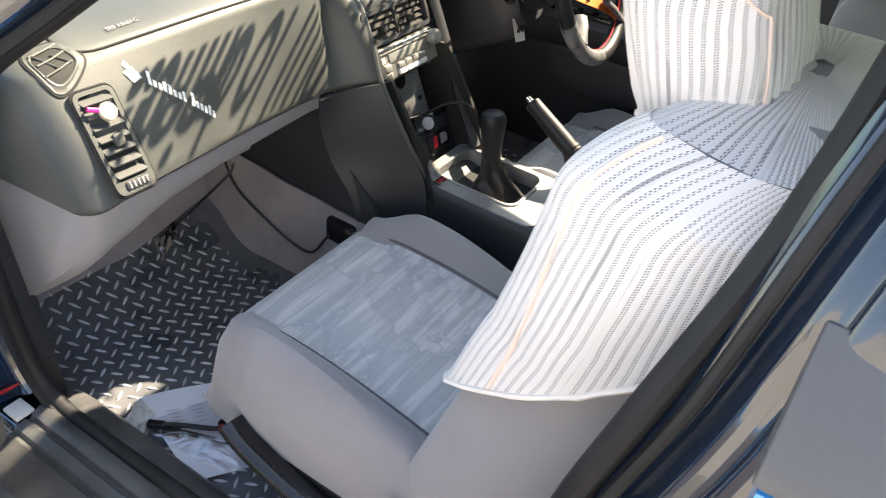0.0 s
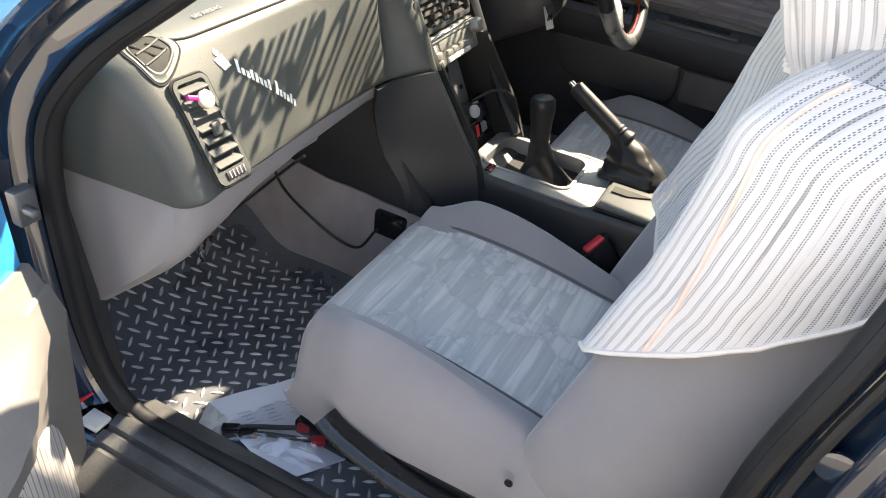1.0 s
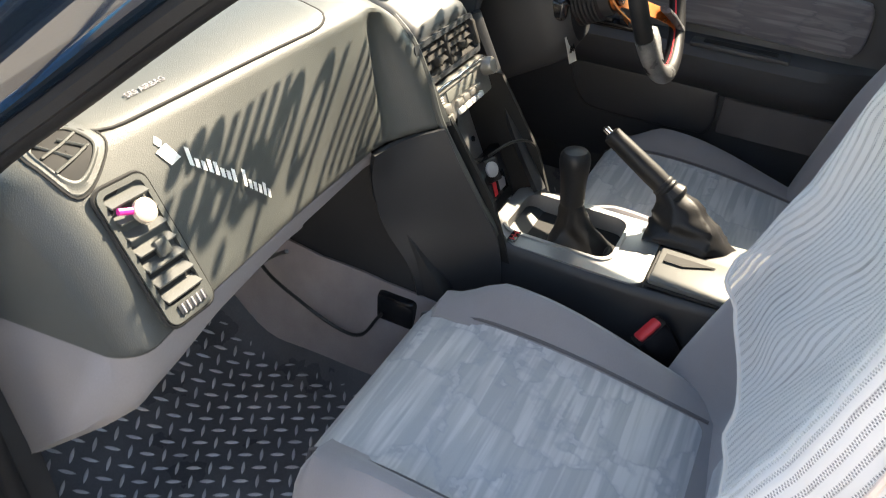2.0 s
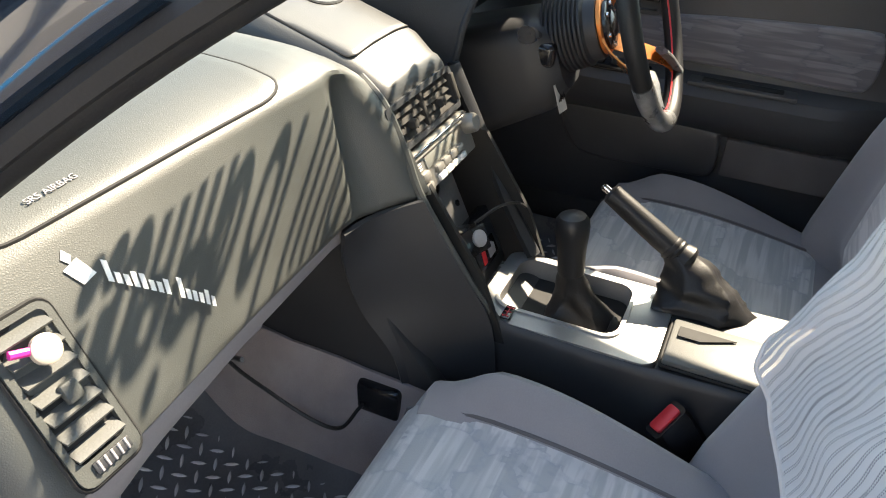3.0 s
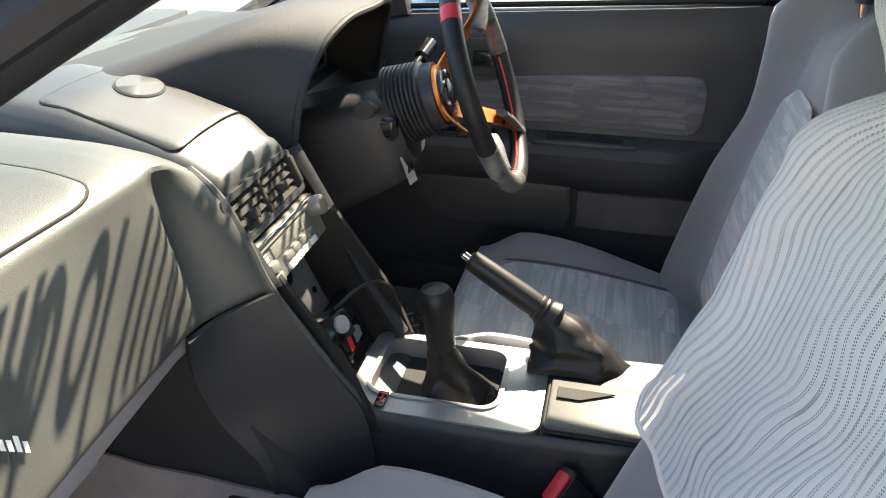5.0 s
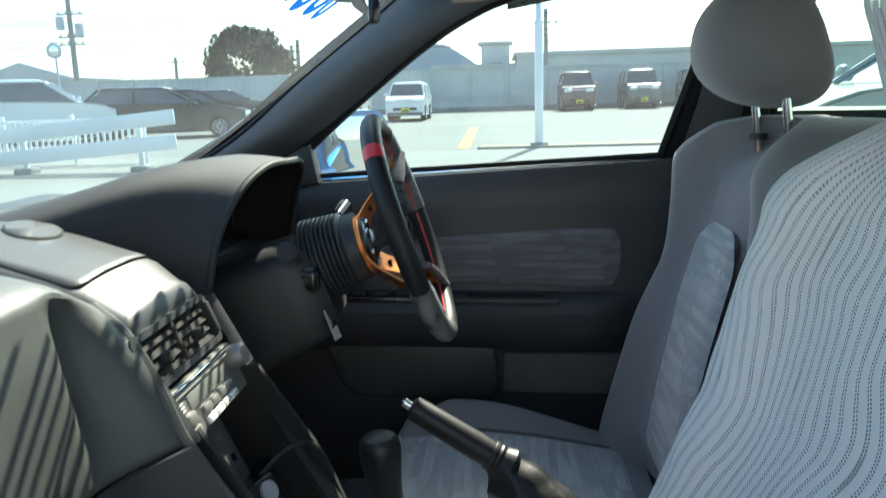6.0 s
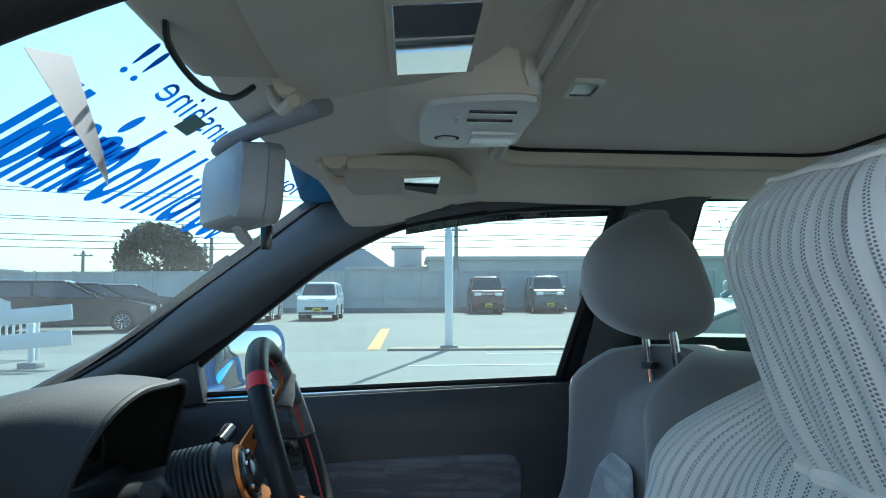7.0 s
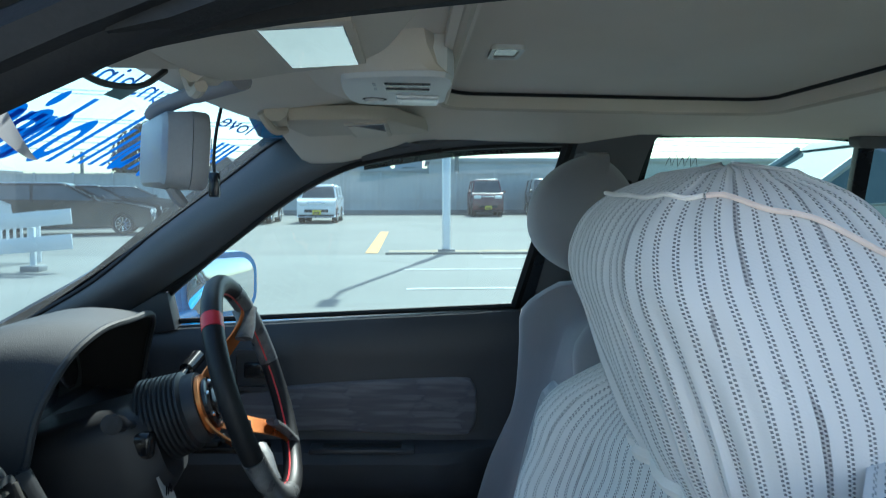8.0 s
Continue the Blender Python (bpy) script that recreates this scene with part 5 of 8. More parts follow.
def pod_z(y, x=-0.005):
    """Height of the pod's skin, which rolls off towards its sides."""
    w = lerp((0.822, 0.844, 1.002, 1.18), (0.094, 0.100, 0.108, 0.10), y)
    roll = lerp((-w - 0.004, -w + 0.006, -w + 0.026, -0.03, 0.03, w - 0.034, w - 0.014, w - 0.005), (-0.030, -0.010, 0.0, 0.004, 0.004, 0.0, -0.010, -0.030), x + 0.005)
    return roll + lerp((0.822, 0.829, 0.834, 0.842, 1.002, 1.09, 1.18), (0.828, 0.852, 0.8605, 0.8640, 0.910, 0.920, 0.900), y)


bm = bmesh.new()
lid_out = []
corner_pts = rrect(0.164, 0.180, 0.014, 5)
for pa, pb in zip(corner_pts, corner_pts[1:] + corner_pts[:1]):
    cuts = 10 if abs(pa[0] - pb[0]) + abs(pa[1] - pb[1]) > 0.05 else 1
    lid_out += [(-0.006 + pa[0] + (pb[0] - pa[0]) * k / cuts, 0.950 + pa[1] + (pb[1] - pa[1]) * k / cuts) for k in range(cuts)]
loft(bm, [[(x, y, pod_z(y, x) + h) for x, y in [(-0.005 + (a + 0.005) * s, 0.945 + (b - 0.945) * s) for a, b in lid_out]] for h, s in ((-0.004, 1.0), (0.0008, 1.0), (0.0018, 0.985), (0.0020, 0.9), (0.0020, 0.8), (0.0022, 0.65), (0.0022, 0.45), (0.0022, 0.25), (0.0022, 0.05))])
plid = part("pod_lid", bm, PODGREY, pod)
bm = bmesh.new()
tube(bm, [(x, y, pod_z(y, x) + 0.0006) for x, y in lid_out], 0.0014, 5, True)
part("lid_gap", bm, GAP, pod)
slope = Matrix.Rotation(math.atan2(0.043, 0.144), 4, "X")
bm = bmesh.new()
revolve(bm, [(0, 0), (0.034, 0), (0.036, 0.002), (0.034, 0.0035), (0, 0.0038)], 28, Matrix.Translation((0.022, 0.972, pod_z(0.972) + 0.0020)) @ slope @ Matrix.Diagonal((1, 0.8, 1, 1)))
disc = part("oval_button", bm, PODGREY, pod)
bm = bmesh.new()
revolve(bm, [(0.0345, 0.0), (0.0375, 0.0), (0.0375, 0.0016), (0.0345, 0.0016)], 28, Matrix.Translation((0.022, 0.972, pod_z(0.972) + 0.0020)) @ slope @ Matrix.Diagonal((1, 0.8, 1, 1)))
part("button_gap", bm, GAP, pod)

# centre stack: vents and radio on a reclined plane
UP = Vector((0, 0.38, 0.925))
STACK = basis((-0.026, 0.780, 0.757), (1, 0, 0), UP) @ Matrix.Diagonal((0.92, 1, 1, 1))


def stacked(bm2, c):
    bmesh.ops.transform(bm2, matrix=STACK @ Matrix.Translation(c), verts=bm2.verts)
    return bm2


stack = part("centre_stack", stacked(box(bmesh.new(), (0, 0, -0.05), (0.205, 0.14, 0.09), 0.006), (0, 0.0, 0)), DARK, dash)
bm = bmesh.new()
frame_ring(bm, rrect(0.208, 0.062, 0.008, 3), rrect(0.188, 0.047, 0.004, 3), -0.012, 0.010)
vents = part("centre_vent_frame", stacked(bm, (0, 0.036, 0)), CHEEK, dash)
part("vent_duct", stacked(box(bmesh.new(), (0, 0, -0.004), (0.19, 0.05, 0.004)), (0, 0.036, 0)), GAP, vents)
part("vent_divider", stacked(box(bmesh.new(), (0, 0, 0.003), (0.008, 0.05, 0.012), 0.002), (0.0, 0.036, 0)), VENTDARK, vents)
for sx in (-1, 1):
    for k in range(4):
        part("vent_slat", stacked(box(bmesh.new(), (0, 0, 0), (0.080, 0.011, 0.0018), 0, 1, Matrix.Rotation(radians(-32), 4, "X")), (sx * 0.047, 0.052 - 0.0115 * k, 0.004)), VENTDARK, vents)
    for k in range(2):
        part("vent_vane", stacked(box(bmesh.new(), (0, 0, 0), (0.0018, 0.040, 0.010), 0, 1, Matrix.Rotation(radians(20), 4, "Y")), (sx * 0.047 - 0.018 + 0.036 * k, 0.035, 0.000)), VENTDARK, vents)
    part("vent_tab", stacked(box(bmesh.new(), (0, 0, 0), (0.014, 0.012, 0.014), 0.003), (sx * 0.047, 0.030, 0.009)), VENTDARK, vents)
part("vent_closer", stacked(box(bmesh.new(), (0, 0, 0), (0.010, 0.040, 0.006), 0.002), (0.0985, 0.036, 0.010)), VENTDARK, vents)

radio = thing("car_radio", STACK @ Vector((0, -0.04, 0)), "champagne-silver car radio with a round volume knob", "radio")
part("faceplate", stacked(box(bmesh.new(), (0, 0, 0), (0.196, 0.060, 0.022), 0.004), (0.0, -0.030, 0.004)), RADIO, radio)
part("trim_strip", stacked(box(bmesh.new(), (0, 0, 0), (0.190, 0.004, 0.004), 0.0015), (0.0, -0.004, 0.017)), CHROME, radio)
part("trim_strip", stacked(box(bmesh.new(), (0, 0, 0), (0.190, 0.003, 0.004), 0.001), (0.0, -0.010, 0.017)), RADIO, radio)
part("display", stacked(box(bmesh.new(), (0, 0, 0), (0.10, 0.018, 0.003), 0.001), (-0.012, -0.022, 0.0155)), mat("lcd", (0.16, 0.165, 0.15), (0.2, 0.205, 0.185), 0.2, 20, 200, 0), radio)
knob = part("volume_knob", stacked(revolve(bmesh.new(), [(0, 0), (0.0145, 0), (0.0150, 0.006), (0.0140, 0.018), (0.0125, 0.0205), (0, 0.0212)], 24), (0.083, -0.018, 0.014)), RADIO, radio)
for k in range(4):
    part("button", stacked(box(bmesh.new(), (0, 0, 0), (0.021, 0.010, 0.008), 0.002), (-0.030 + 0.024 * k, -0.040, 0.016)), RADIO, radio)
for k in range(4):
    part("button", stacked(box(bmesh.new(), (0, 0, 0), (0.021, 0.009, 0.008), 0.002), (-0.030 + 0.024 * k, -0.052, 0.016)), LAMPGREY, radio)
for k in range(2):
    part("button", stacked(box(bmesh.new(), (0, 0, 0), (0.022, 0.014, 0.009), 0.003), (-0.075, -0.036 - 0.016 * k, 0.017)), RADIO, radio)
for k in range(3):
    part("marking", stacked(box(bmesh.new(), (0, 0, 0), (0.012, 0.0015, 0.001)), (-0.080, -0.017 - 0.004 * k, 0.0156)), WHITESTICK, radio, smooth=0)

# open bay under the radio, bracket and ashtray panel
bm = bmesh.new()
for sx in (-1, 1):
    prism(bm, [(0.62, 0.50), (0.66, 0.60), (0.742, 0.722), (0.86, 0.722), (0.86, 0.50)], "x", sx * 0.098 - 0.004, sx * 0.098 + 0.004)
box(bm, (0, 0.86, 0.62), (0.20, 0.01, 0.24))
part("radio_bay", bm, GAP, dash)
bm = bmesh.new()
plate_m = basis((-0.005, 0.765, 0.645), (1, 0, 0), (0, 0.42, 0.9))
frame_ring(bm, rrect(0.10, 0.14, 0.004, 3), rrect(0.035, 0.035, 0.0165, 3, -0.01, 0.03), -0.001, 0.001, plate_m)
part("bracket_plate", bm, STEEL, dash, "bare grey metal mounting bracket with a hole")
for px, py in ((0.032, -0.02), (-0.034, -0.03), (0.03, 0.05)):
    bm = bmesh.new()
    revolve(bm, [(0, 0), (0.005, 0), (0.005, 0.002), (0.0028, 0.002), (0.0028, 0.0005), (0, 0.0005)], 12, plate_m @ Matrix.Translation((px, py, 0.001)))
    part("bracket_rivet", bm, GLOSSBLACK, dash)
charger = thing("usb_socket", (0.0, 0.735, 0.585), "small black power socket with a round grey port", "socket")
sock_m = basis((-0.028, 0.718, 0.600), (0.9, -0.3, 0), (0, 0.5, 0.85))
bm = bmesh.new()
box(bm, (0, 0, 0), (0.050, 0.040, 0.055), 0.004)
bmesh.ops.transform(bm, matrix=sock_m, verts=bm.verts)
part("case", bm, GLOSSBLACK, charger)
bm = bmesh.new()
revolve(bm, [(0, 0), (0.0125, 0), (0.0125, 0.004), (0.009, 0.005), (0, 0.0045)], 20, sock_m @ Matrix.Translation((0.004, 0.002, 0.0275)))
part("port", bm, GREYPLASTIC, charger)
bm = bmesh.new()
tube(bm, vcurve([(-0.01, 0.71, 0.625), (0.03, 0.69, 0.637), (0.075, 0.675, 0.625), (0.105, 0.665, 0.600)], 6), 0.0025, 6)
part("lead", bm, WIRE, charger)
ash_m = basis((0.004, 0.716, 0.548), (1, 0, 0), (0, 0.45, 0.89))
bm = bmesh.new()
box(bm, (0, 0, 0), (0.165, 0.085, 0.02), 0.006)
bmesh.ops.transform(bm, matrix=ash_m, verts=bm.verts)
ash = part("ashtray_panel", bm, DARK, dash)
bm = bmesh.new()
box(bm, (0.0, 0.048, 0.003), (0.165, 0.016, 0.02), 0.005)
bmesh.ops.transform(bm, matrix=ash_m, verts=bm.verts)
part("ashtray_lip", bm, GLOSSBLACK, ash)
bm = bmesh.new()
box(bm, (0.028, -0.004, 0.0115), (0.070, 0.034, 0.003), 0.001)
bmesh.ops.transform(bm, matrix=ash_m, verts=bm.verts)
badge = part("badge_plate", bm, GLOSSBLACK, ash, "small black badge with a red and white device")
bm = bmesh.new()
for x0 in (-0.018,):
    prism(bm, [(x0 - 0.008, -0.011), (x0 + 0.004, -0.011), (x0 + 0.010, 0.011), (x0 - 0.002, 0.011)], "z", 0.013, 0.0142, m=ash_m @ Matrix.Translation((0.032, -0.004, 0)))
part("badge_mark", bm, RED, badge, smooth=0)
bm = bmesh.new()
prism(bm, [(0.000, -0.010), (0.022, -0.010), (0.026, 0.004), (0.018, 0.010), (0.004, 0.010)], "z", 0.013, 0.0142, m=ash_m @ Matrix.Translation((0.030, -0.004, 0)))
part("badge_mark", bm, TRIMGREY, badge, smooth=0)

# side fins that flow from the pod down to the console
def strip(edge1, edge2, bulge, name, material, thick=0.008, n=6, nv=8, label=""):
    e1, e2 = vcurve(edge1, n), vcurve(edge2, n)
    k = min(len(e1), len(e2)) - 1
    bm2 = bmesh.new()

    def at(u, v):
        i = min(int(round(u * k)), k)
        return e1[i].lerp(e2[i], v) + Vector(bulge) * math.sin(math.pi * v)
    sheet(bm2, at, k, nv, thick)
    return part(name, bm2, material, dash, label)


strip([(-0.130, 0.737, 0.718), (-0.122, 0.708, 0.660), (-0.108, 0.672, 0.590), (-0.102, 0.640, 0.525), (-0.112, 0.622, 0.40), (-0.125, 0.610, 0.25)],
      [(-0.217, 0.807, 0.696), (-0.205, 0.815, 0.640), (-0.190, 0.800, 0.56), (-0.1785, 0.755, 0.48), (-0.1785, 0.735, 0.38), (-0.1785, 0.72, 0.25)], (0.004, 0.010, 0.0), "stack_cheek_lower", DARK)
bm = bmesh.new()
tube(bm, vcurve([(-0.100, 0.842, 0.852), (-0.106, 0.806, 0.824), (-0.116, 0.772, 0.774), (-0.124, 0.746, 0.722), (-0.122, 0.708, 0.660), (-0.108, 0.672, 0.590), (-0.092, 0.636, 0.530)], 6), 0.006, 8)
part("fin_edge", bm, DASH, dash)
bm = bmesh.new()
prism(bm, [(0.66, 0.30), (0.68, 0.44), (0.73, 0.50), (0.79, 0.58), (0.83, 0.69), (1.20, 0.66), (1.25, 0.25), (0.65, 0.25)], "x", -0.176, -0.150, 0.002)
part("tunnel_side", bm, DARK, dash)
strip([(0.106, 0.812, 0.805), (0.104, 0.760, 0.715), (0.082, 0.700, 0.620), (0.060, 0.640, 0.545)],
      [(0.150, 0.824, 0.800), (0.145, 0.775, 0.705), (0.125, 0.715, 0.610), (0.105, 0.655, 0.535)], (0.0, -0.014, 0.004), "driver_side_fin", DARK, 0.012)

# instrument hood
lip = vcurve([(0.128, 0.835, 0.72), (0.142, 0.818, 0.80), (0.152, 0.805, 0.87), (0.188, 0.783, 0.930), (0.26, 0.768, 0.958), (0.36, 0.762, 0.958), (0.47, 0.772, 0.950), (0.545, 0.790, 0.925), (0.582, 0.812, 0.875), (0.590, 0.83, 0.79)], 5)
nl = len(lip) - 1


def hood_at(u, v):
    p = lip[min(int(round(u * nl)), nl)]
    y = p.y + (1.22 - p.y) * v
    base = 0.885
    z = p.z + (base - p.z) * smooth01(max(0.0, v - 0.18) / 0.82) if p.z > base else p.z
    x = p.x + (0.36 - p.x) * (-0.22) * smooth01(v) if p.x > 0.36 else p.x - 0.25 * smooth01(v * 1.15)
    return Vector((x, y, z + 0.010 * math.sin(math.pi * min(1, v * 2.2)) * (1 if p.z > base else 0)))


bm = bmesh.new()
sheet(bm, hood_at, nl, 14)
hood = part("instrument_hood", bm, HOODSHADE, dash, "soft vinyl instrument hood with its shade put into the colour")
# Inner face coloured near-black for the shade inside the hood.
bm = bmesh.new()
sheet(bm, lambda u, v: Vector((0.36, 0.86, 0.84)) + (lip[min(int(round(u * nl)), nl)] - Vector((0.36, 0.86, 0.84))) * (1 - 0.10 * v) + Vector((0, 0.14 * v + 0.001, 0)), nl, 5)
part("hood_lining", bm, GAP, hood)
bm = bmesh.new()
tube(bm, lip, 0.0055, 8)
part("hood_lip", bm, HOODSHADE, hood)
bm = bmesh.new()
box(bm, (0.36, 0.955, 0.82), (0.44, 0.02, 0.24), 0.004)
cluster = part("instrument_panel", bm, GLOSSBLACK, dash)
for gx, gr in ((0.235, 0.038), (0.325, 0.050), (0.43, 0.050), (0.52, 0.036)):
    gm = basis((gx, 0.940, 0.845), (1, 0, 0), (0, 0.2, 1))
    bm = bmesh.new()
    revolve(bm, [(gr - 0.004, 0), (gr, 0), (gr + 0.002, 0.01), (gr - 0.002, 0.012)], 24, gm)
    gauge = part("gauge_ring", bm, CHROME, cluster)
    bm = bmesh.new()
    revolve(bm, [(0, 0), (gr - 0.003, 0.0), (gr - 0.003, 0.003), (0, 0.003)], 24, gm)
    part("gauge_dial", bm, GREYPLASTIC, cluster)
# knee panel and right-hand end of the dash
bm = bmesh.new()
prism(bm, [(0.90, 0.80), (0.84, 0.72), (0.86, 0.62), (0.98, 0.50), (1.2, 0.50), (1.2, 0.80)], "x", 0.15, 0.66, 0.01)
part("knee_panel", bm, DARK, dash)
bm = bmesh.new()
rm = basis((0.622, 0.845, 0.845), (1, 0.2, 0), (0, 0.3, 1))
frame_ring(bm, rrect(0.062, 0.10, 0.01, 3), rrect(0.048, 0.084, 0.006, 3), -0.006, 0.006, rm)
rv = part("side_vent_frame", bm, DARK, dash)
for k in range(6):
    bm = bmesh.new()
    box(bm, (0, -0.035 + 0.014 * k, 0), (0.05, 0.010, 0.0016), 0, 1, Matrix.Rotation(radians(-35), 4, "X"))
    bmesh.ops.transform(bm, matrix=rm, verts=bm.verts)
    part("vent_slat", bm, DARK, rv)

# non-slip pad with a paper under the screen
bm = bmesh.new()
sheet(bm, lambda u, v: (-0.52 + 0.16 * u + 0.02 * v, 1.00 + 0.10 * v, dash_top(-0.45, 1.00 + 0.10 * v) + 0.0065), 6, 4, 0.0008)
solo("dash_pad", bm, PAPERDARK, "thin grey anti-slip pad on the dashboard", "pad")

# ---- centre console ----
console = thing("centre_console", (0, 0.3, 0.25), "black centre console with a silver shift bezel", "console")
bm = bmesh.new()
rings = []
for y, zt, w, dip in ((0.66, 0.545, 0.097, 0.03), (0.62, 0.529, 0.099, 0.03), (0.50, 0.526, 0.099, 0.03), (0.425, 0.527, 0.099, 0.03), (0.415, 0.529, 0.099, 0.0), (0.30, 0.533, 0.099, 0.0), (0.10, 0.540, 0.098, 0.0), (-0.20, 0.545, 0.096, 0.0), (-0.22, 0.535, 0.09, 0.0)):
    half_ring = [(w + 0.028, 0.24), (w + 0.016, 0.36), (w + 0.003, zt - 0.035), (w, zt - 0.014), (w - 0.003, zt - 0.004), (w - 0.008, zt), (w - 0.010, zt - dip * 0.1), (w - 0.011, zt - dip)]
    rings.append([(-x, y, z) for x, z in half_ring] + [(x, y, z) for x, z in reversed(half_ring)])
loft(bm, rings)
part("side_shell", bm, DARK, console)
bm = bmesh.new()
outer = rrect(0.182, 0.262, 0.022, 6, 0.0, 0.548)
inner = rrect(0.134, 0.182, 0.026, 6, 0.008, 0.566)
frame_ring(bm, outer, inner, 0.505, 0.530)
bezel = part("shift_bezel", bm, SILVER, console, "silver painted shift bezel")
bm = bmesh.new()
frame_ring(bm, rrect(0.140, 0.188, 0.028, 6, 0.008, 0.566), rrect(0.128, 0.176, 0.024, 6, 0.008, 0.566), 0.486, 0.5335)
part("bezel_rim", bm, SILVER, bezel)
bm = bmesh.new()
box(bm, (0.008, 0.566, 0.4985), (0.136, 0.184, 0.006))
part("boot_well", bm, GAP, console)
bm = bmesh.new()
tube(bm, vcurve([(-0.030, 0.492, 0.506), (-0.012, 0.488, 0.514), (0.014, 0.494, 0.508)], 4), 0.007, 8)
part("boot_fold", bm, LEATHER, console)
bm = bmesh.new()
box(bm, (-0.072, 0.628, 0.5335), (0.030, 0.014, 0.002), 0.0005)
plate = part("shift_pattern_plate", bm, GLOSSBLACK, bezel)
bm = bmesh.new()
for k in range(3):
    box(bm, (-0.082 + 0.010 * k, 0.628, 0.535), (0.0012, 0.010, 0.0008))
box(bm, (-0.072, 0.628, 0.535), (0.022, 0.0012, 0.0008))
part("pattern_mark", bm, RED, bezel, smooth=0)
bm = bmesh.new()
box(bm, (-0.036, 0.275, 0.537), (0.098, 0.27, 0.012), 0.004)
clid = part("console_lid", bm, LIDGREY, console)
bm = bmesh.new()
tube(bm, [(x, y, 0.5345) for x, y in rrect(0.102, 0.274, 0.006, 3, -0.036, 0.275)], 0.0025, 5, True)
part("lid_gap", bm, GAP, console)
bm = bmesh.new()
sheet(bm, lambda u, v: (-0.030 + 0.022 * u, 0.400 - 0.075 * v * (0.4 + 0.6 * u), 0.5445 - 0.0005 * v), 10, 3, 0.002)
part("lid_notch", bm, GAP, clid)

lever = thing("gear_lever", (0.008, 0.545, 0.515), "black gear lever with a tall leather knob and boot", "gear lever")
boot_rings = []
for k in range(19):
    t = k / 18
    r = lerp((0, 0.12, 0.3, 0.5, 0.7, 1.0), (0.050, 0.045, 0.034, 0.027, 0.022, 0.0170), t)
    ring = []
    for a in range(40):
        th = 2 * math.pi * a / 40
        f = (1 - t) ** 0.8
        w = 1 + 0.16 * f * math.sin(3 * th + 2.5 * t + 0.6) + 0.22 * f * (1 - abs(math.sin(2.5 * th - 1.5 * t))) ** 2 + 0.03 * math.sin(14 * t + 2 * th)
        ring.append((0.010 - 0.014 * t + r * w * math.cos(th) * 0.9, 0.542 + 0.021 * t + r * w * math.sin(th) * 1.05, 0.502 + 0.085 * t + 0.006 * math.sin(3 * th) * (1 - t)))
    boot_rings.append(ring)
part("boot", loft(bmesh.new(), boot_rings), LEATHER, lever)
km = basis((-0.004, 0.562, 0.582), (1, 0, 0), (0, 1, -0.10))
part("knob", revolve(bmesh.new(), [(0, 0), (0.0185, 0), (0.0195, 0.004), (0.0195, 0.02), (0.0205, 0.04), (0.0235, 0.062), (0.0245, 0.075), (0.0232, 0.085), (0.0185, 0.0915), (0.008, 0.0945), (0, 0.0948)], 24, km), LEATHER, lever)

brake = thing("handbrake", (0.09, 0.35, 0.53), "black leather handbrake lever with a gathered boot", "handbrake")
a, b = Vector((0.086, 0.425, 0.597)), Vector((0.096, 0.545, 0.668))
d = (b - a).normalized()
part("grip", tube(bmesh.new(), [a - d * 0.01, a, a.lerp(b, 0.3), a.lerp(b, 0.75), b - d * 0.004, b], [0.0155, 0.0165, 0.018, 0.0165, 0.0155, 0.009], 16), LEATHER, brake)
part("release_button", tube(bmesh.new(), [b - d * 0.002, b + d * 0.010, b + d * 0.013], [0.006, 0.006, 0.003], 10), CHROME, brake)
rings = []
for k in range(22):
    t = k / 21
    c = Vector((0.072, 0.385, 0.533)).lerp(a + d * 0.012, t) + Vector((0, -0.010 * math.sin(3.14 * t), -0.002 * math.sin(3.14 * t)))
    rx = lerp((0, 0.15, 0.4, 0.7, 0.86, 1), (0.042, 0.041, 0.037, 0.031, 0.023, 0.0190), t)
    ry = lerp((0, 0.15, 0.4, 0.7, 0.86, 1), (0.070, 0.064, 0.048, 0.034, 0.024, 0.0190), t)
    ring = []
    for q in range(40):
        th = 2 * math.pi * q / 40
        f = (1 - t * 0.75)
        w = 1 + 0.12 * math.sin(3 * th + 2.5 * t + 1) * f + 0.26 * (1 - abs(math.sin(2.5 * th - 3 * t + 0.4))) ** 2 * f + 0.06 * math.sin(15 * t + 2 * th) * math.sin(3.14 * t)
        ring.append(c + Vector((rx * w * math.cos(th), ry * w * math.sin(th) * 0.92, ry * w * math.sin(th) * -0.45 * t)))
    rings.append(ring)
part("boot", loft(bmesh.new(), rings), LEATHER, brake)
part("collar", tube(bmesh.new(), [a - d * 0.012, a - d * 0.006, a + d * 0.004], [0.0215, 0.024, 0.0205], 18), LEATHER, brake)
for k in range(3):
    part("collar_band", tube(bmesh.new(), [a + d * (0.001 + 0.008 * k), a + d * (0.004 + 0.008 * k), a + d * (0.007 + 0.008 * k)], [0.019, 0.0205 - 0.0004 * k, 0.019], 18), LEATHER, brake)

# ---- steering ----
wheel = thing("steering_wheel", (0.36, 0.575, 0.68), "aftermarket steering wheel with orange alloy spokes and carbon-look grips", "steering wheel")
WC = Vector((0.346, 0.569, 0.856))
UPW = Vector((0, 0.330, 0.944))
WM = basis(WC, (1, 0.05, 0), UPW)
HUB = WM @ Matrix.Translation((0, 0, -0.020))
RIM = 0.168


def rim_pt(deg, r=RIM, h=0.0):
    """A point of the wheel, deg from its own top towards the driver's left, h towards the driver."""
    t = radians(deg + 42)
    return WM @ Vector((-r * math.sin(t), r * math.cos(t), h))


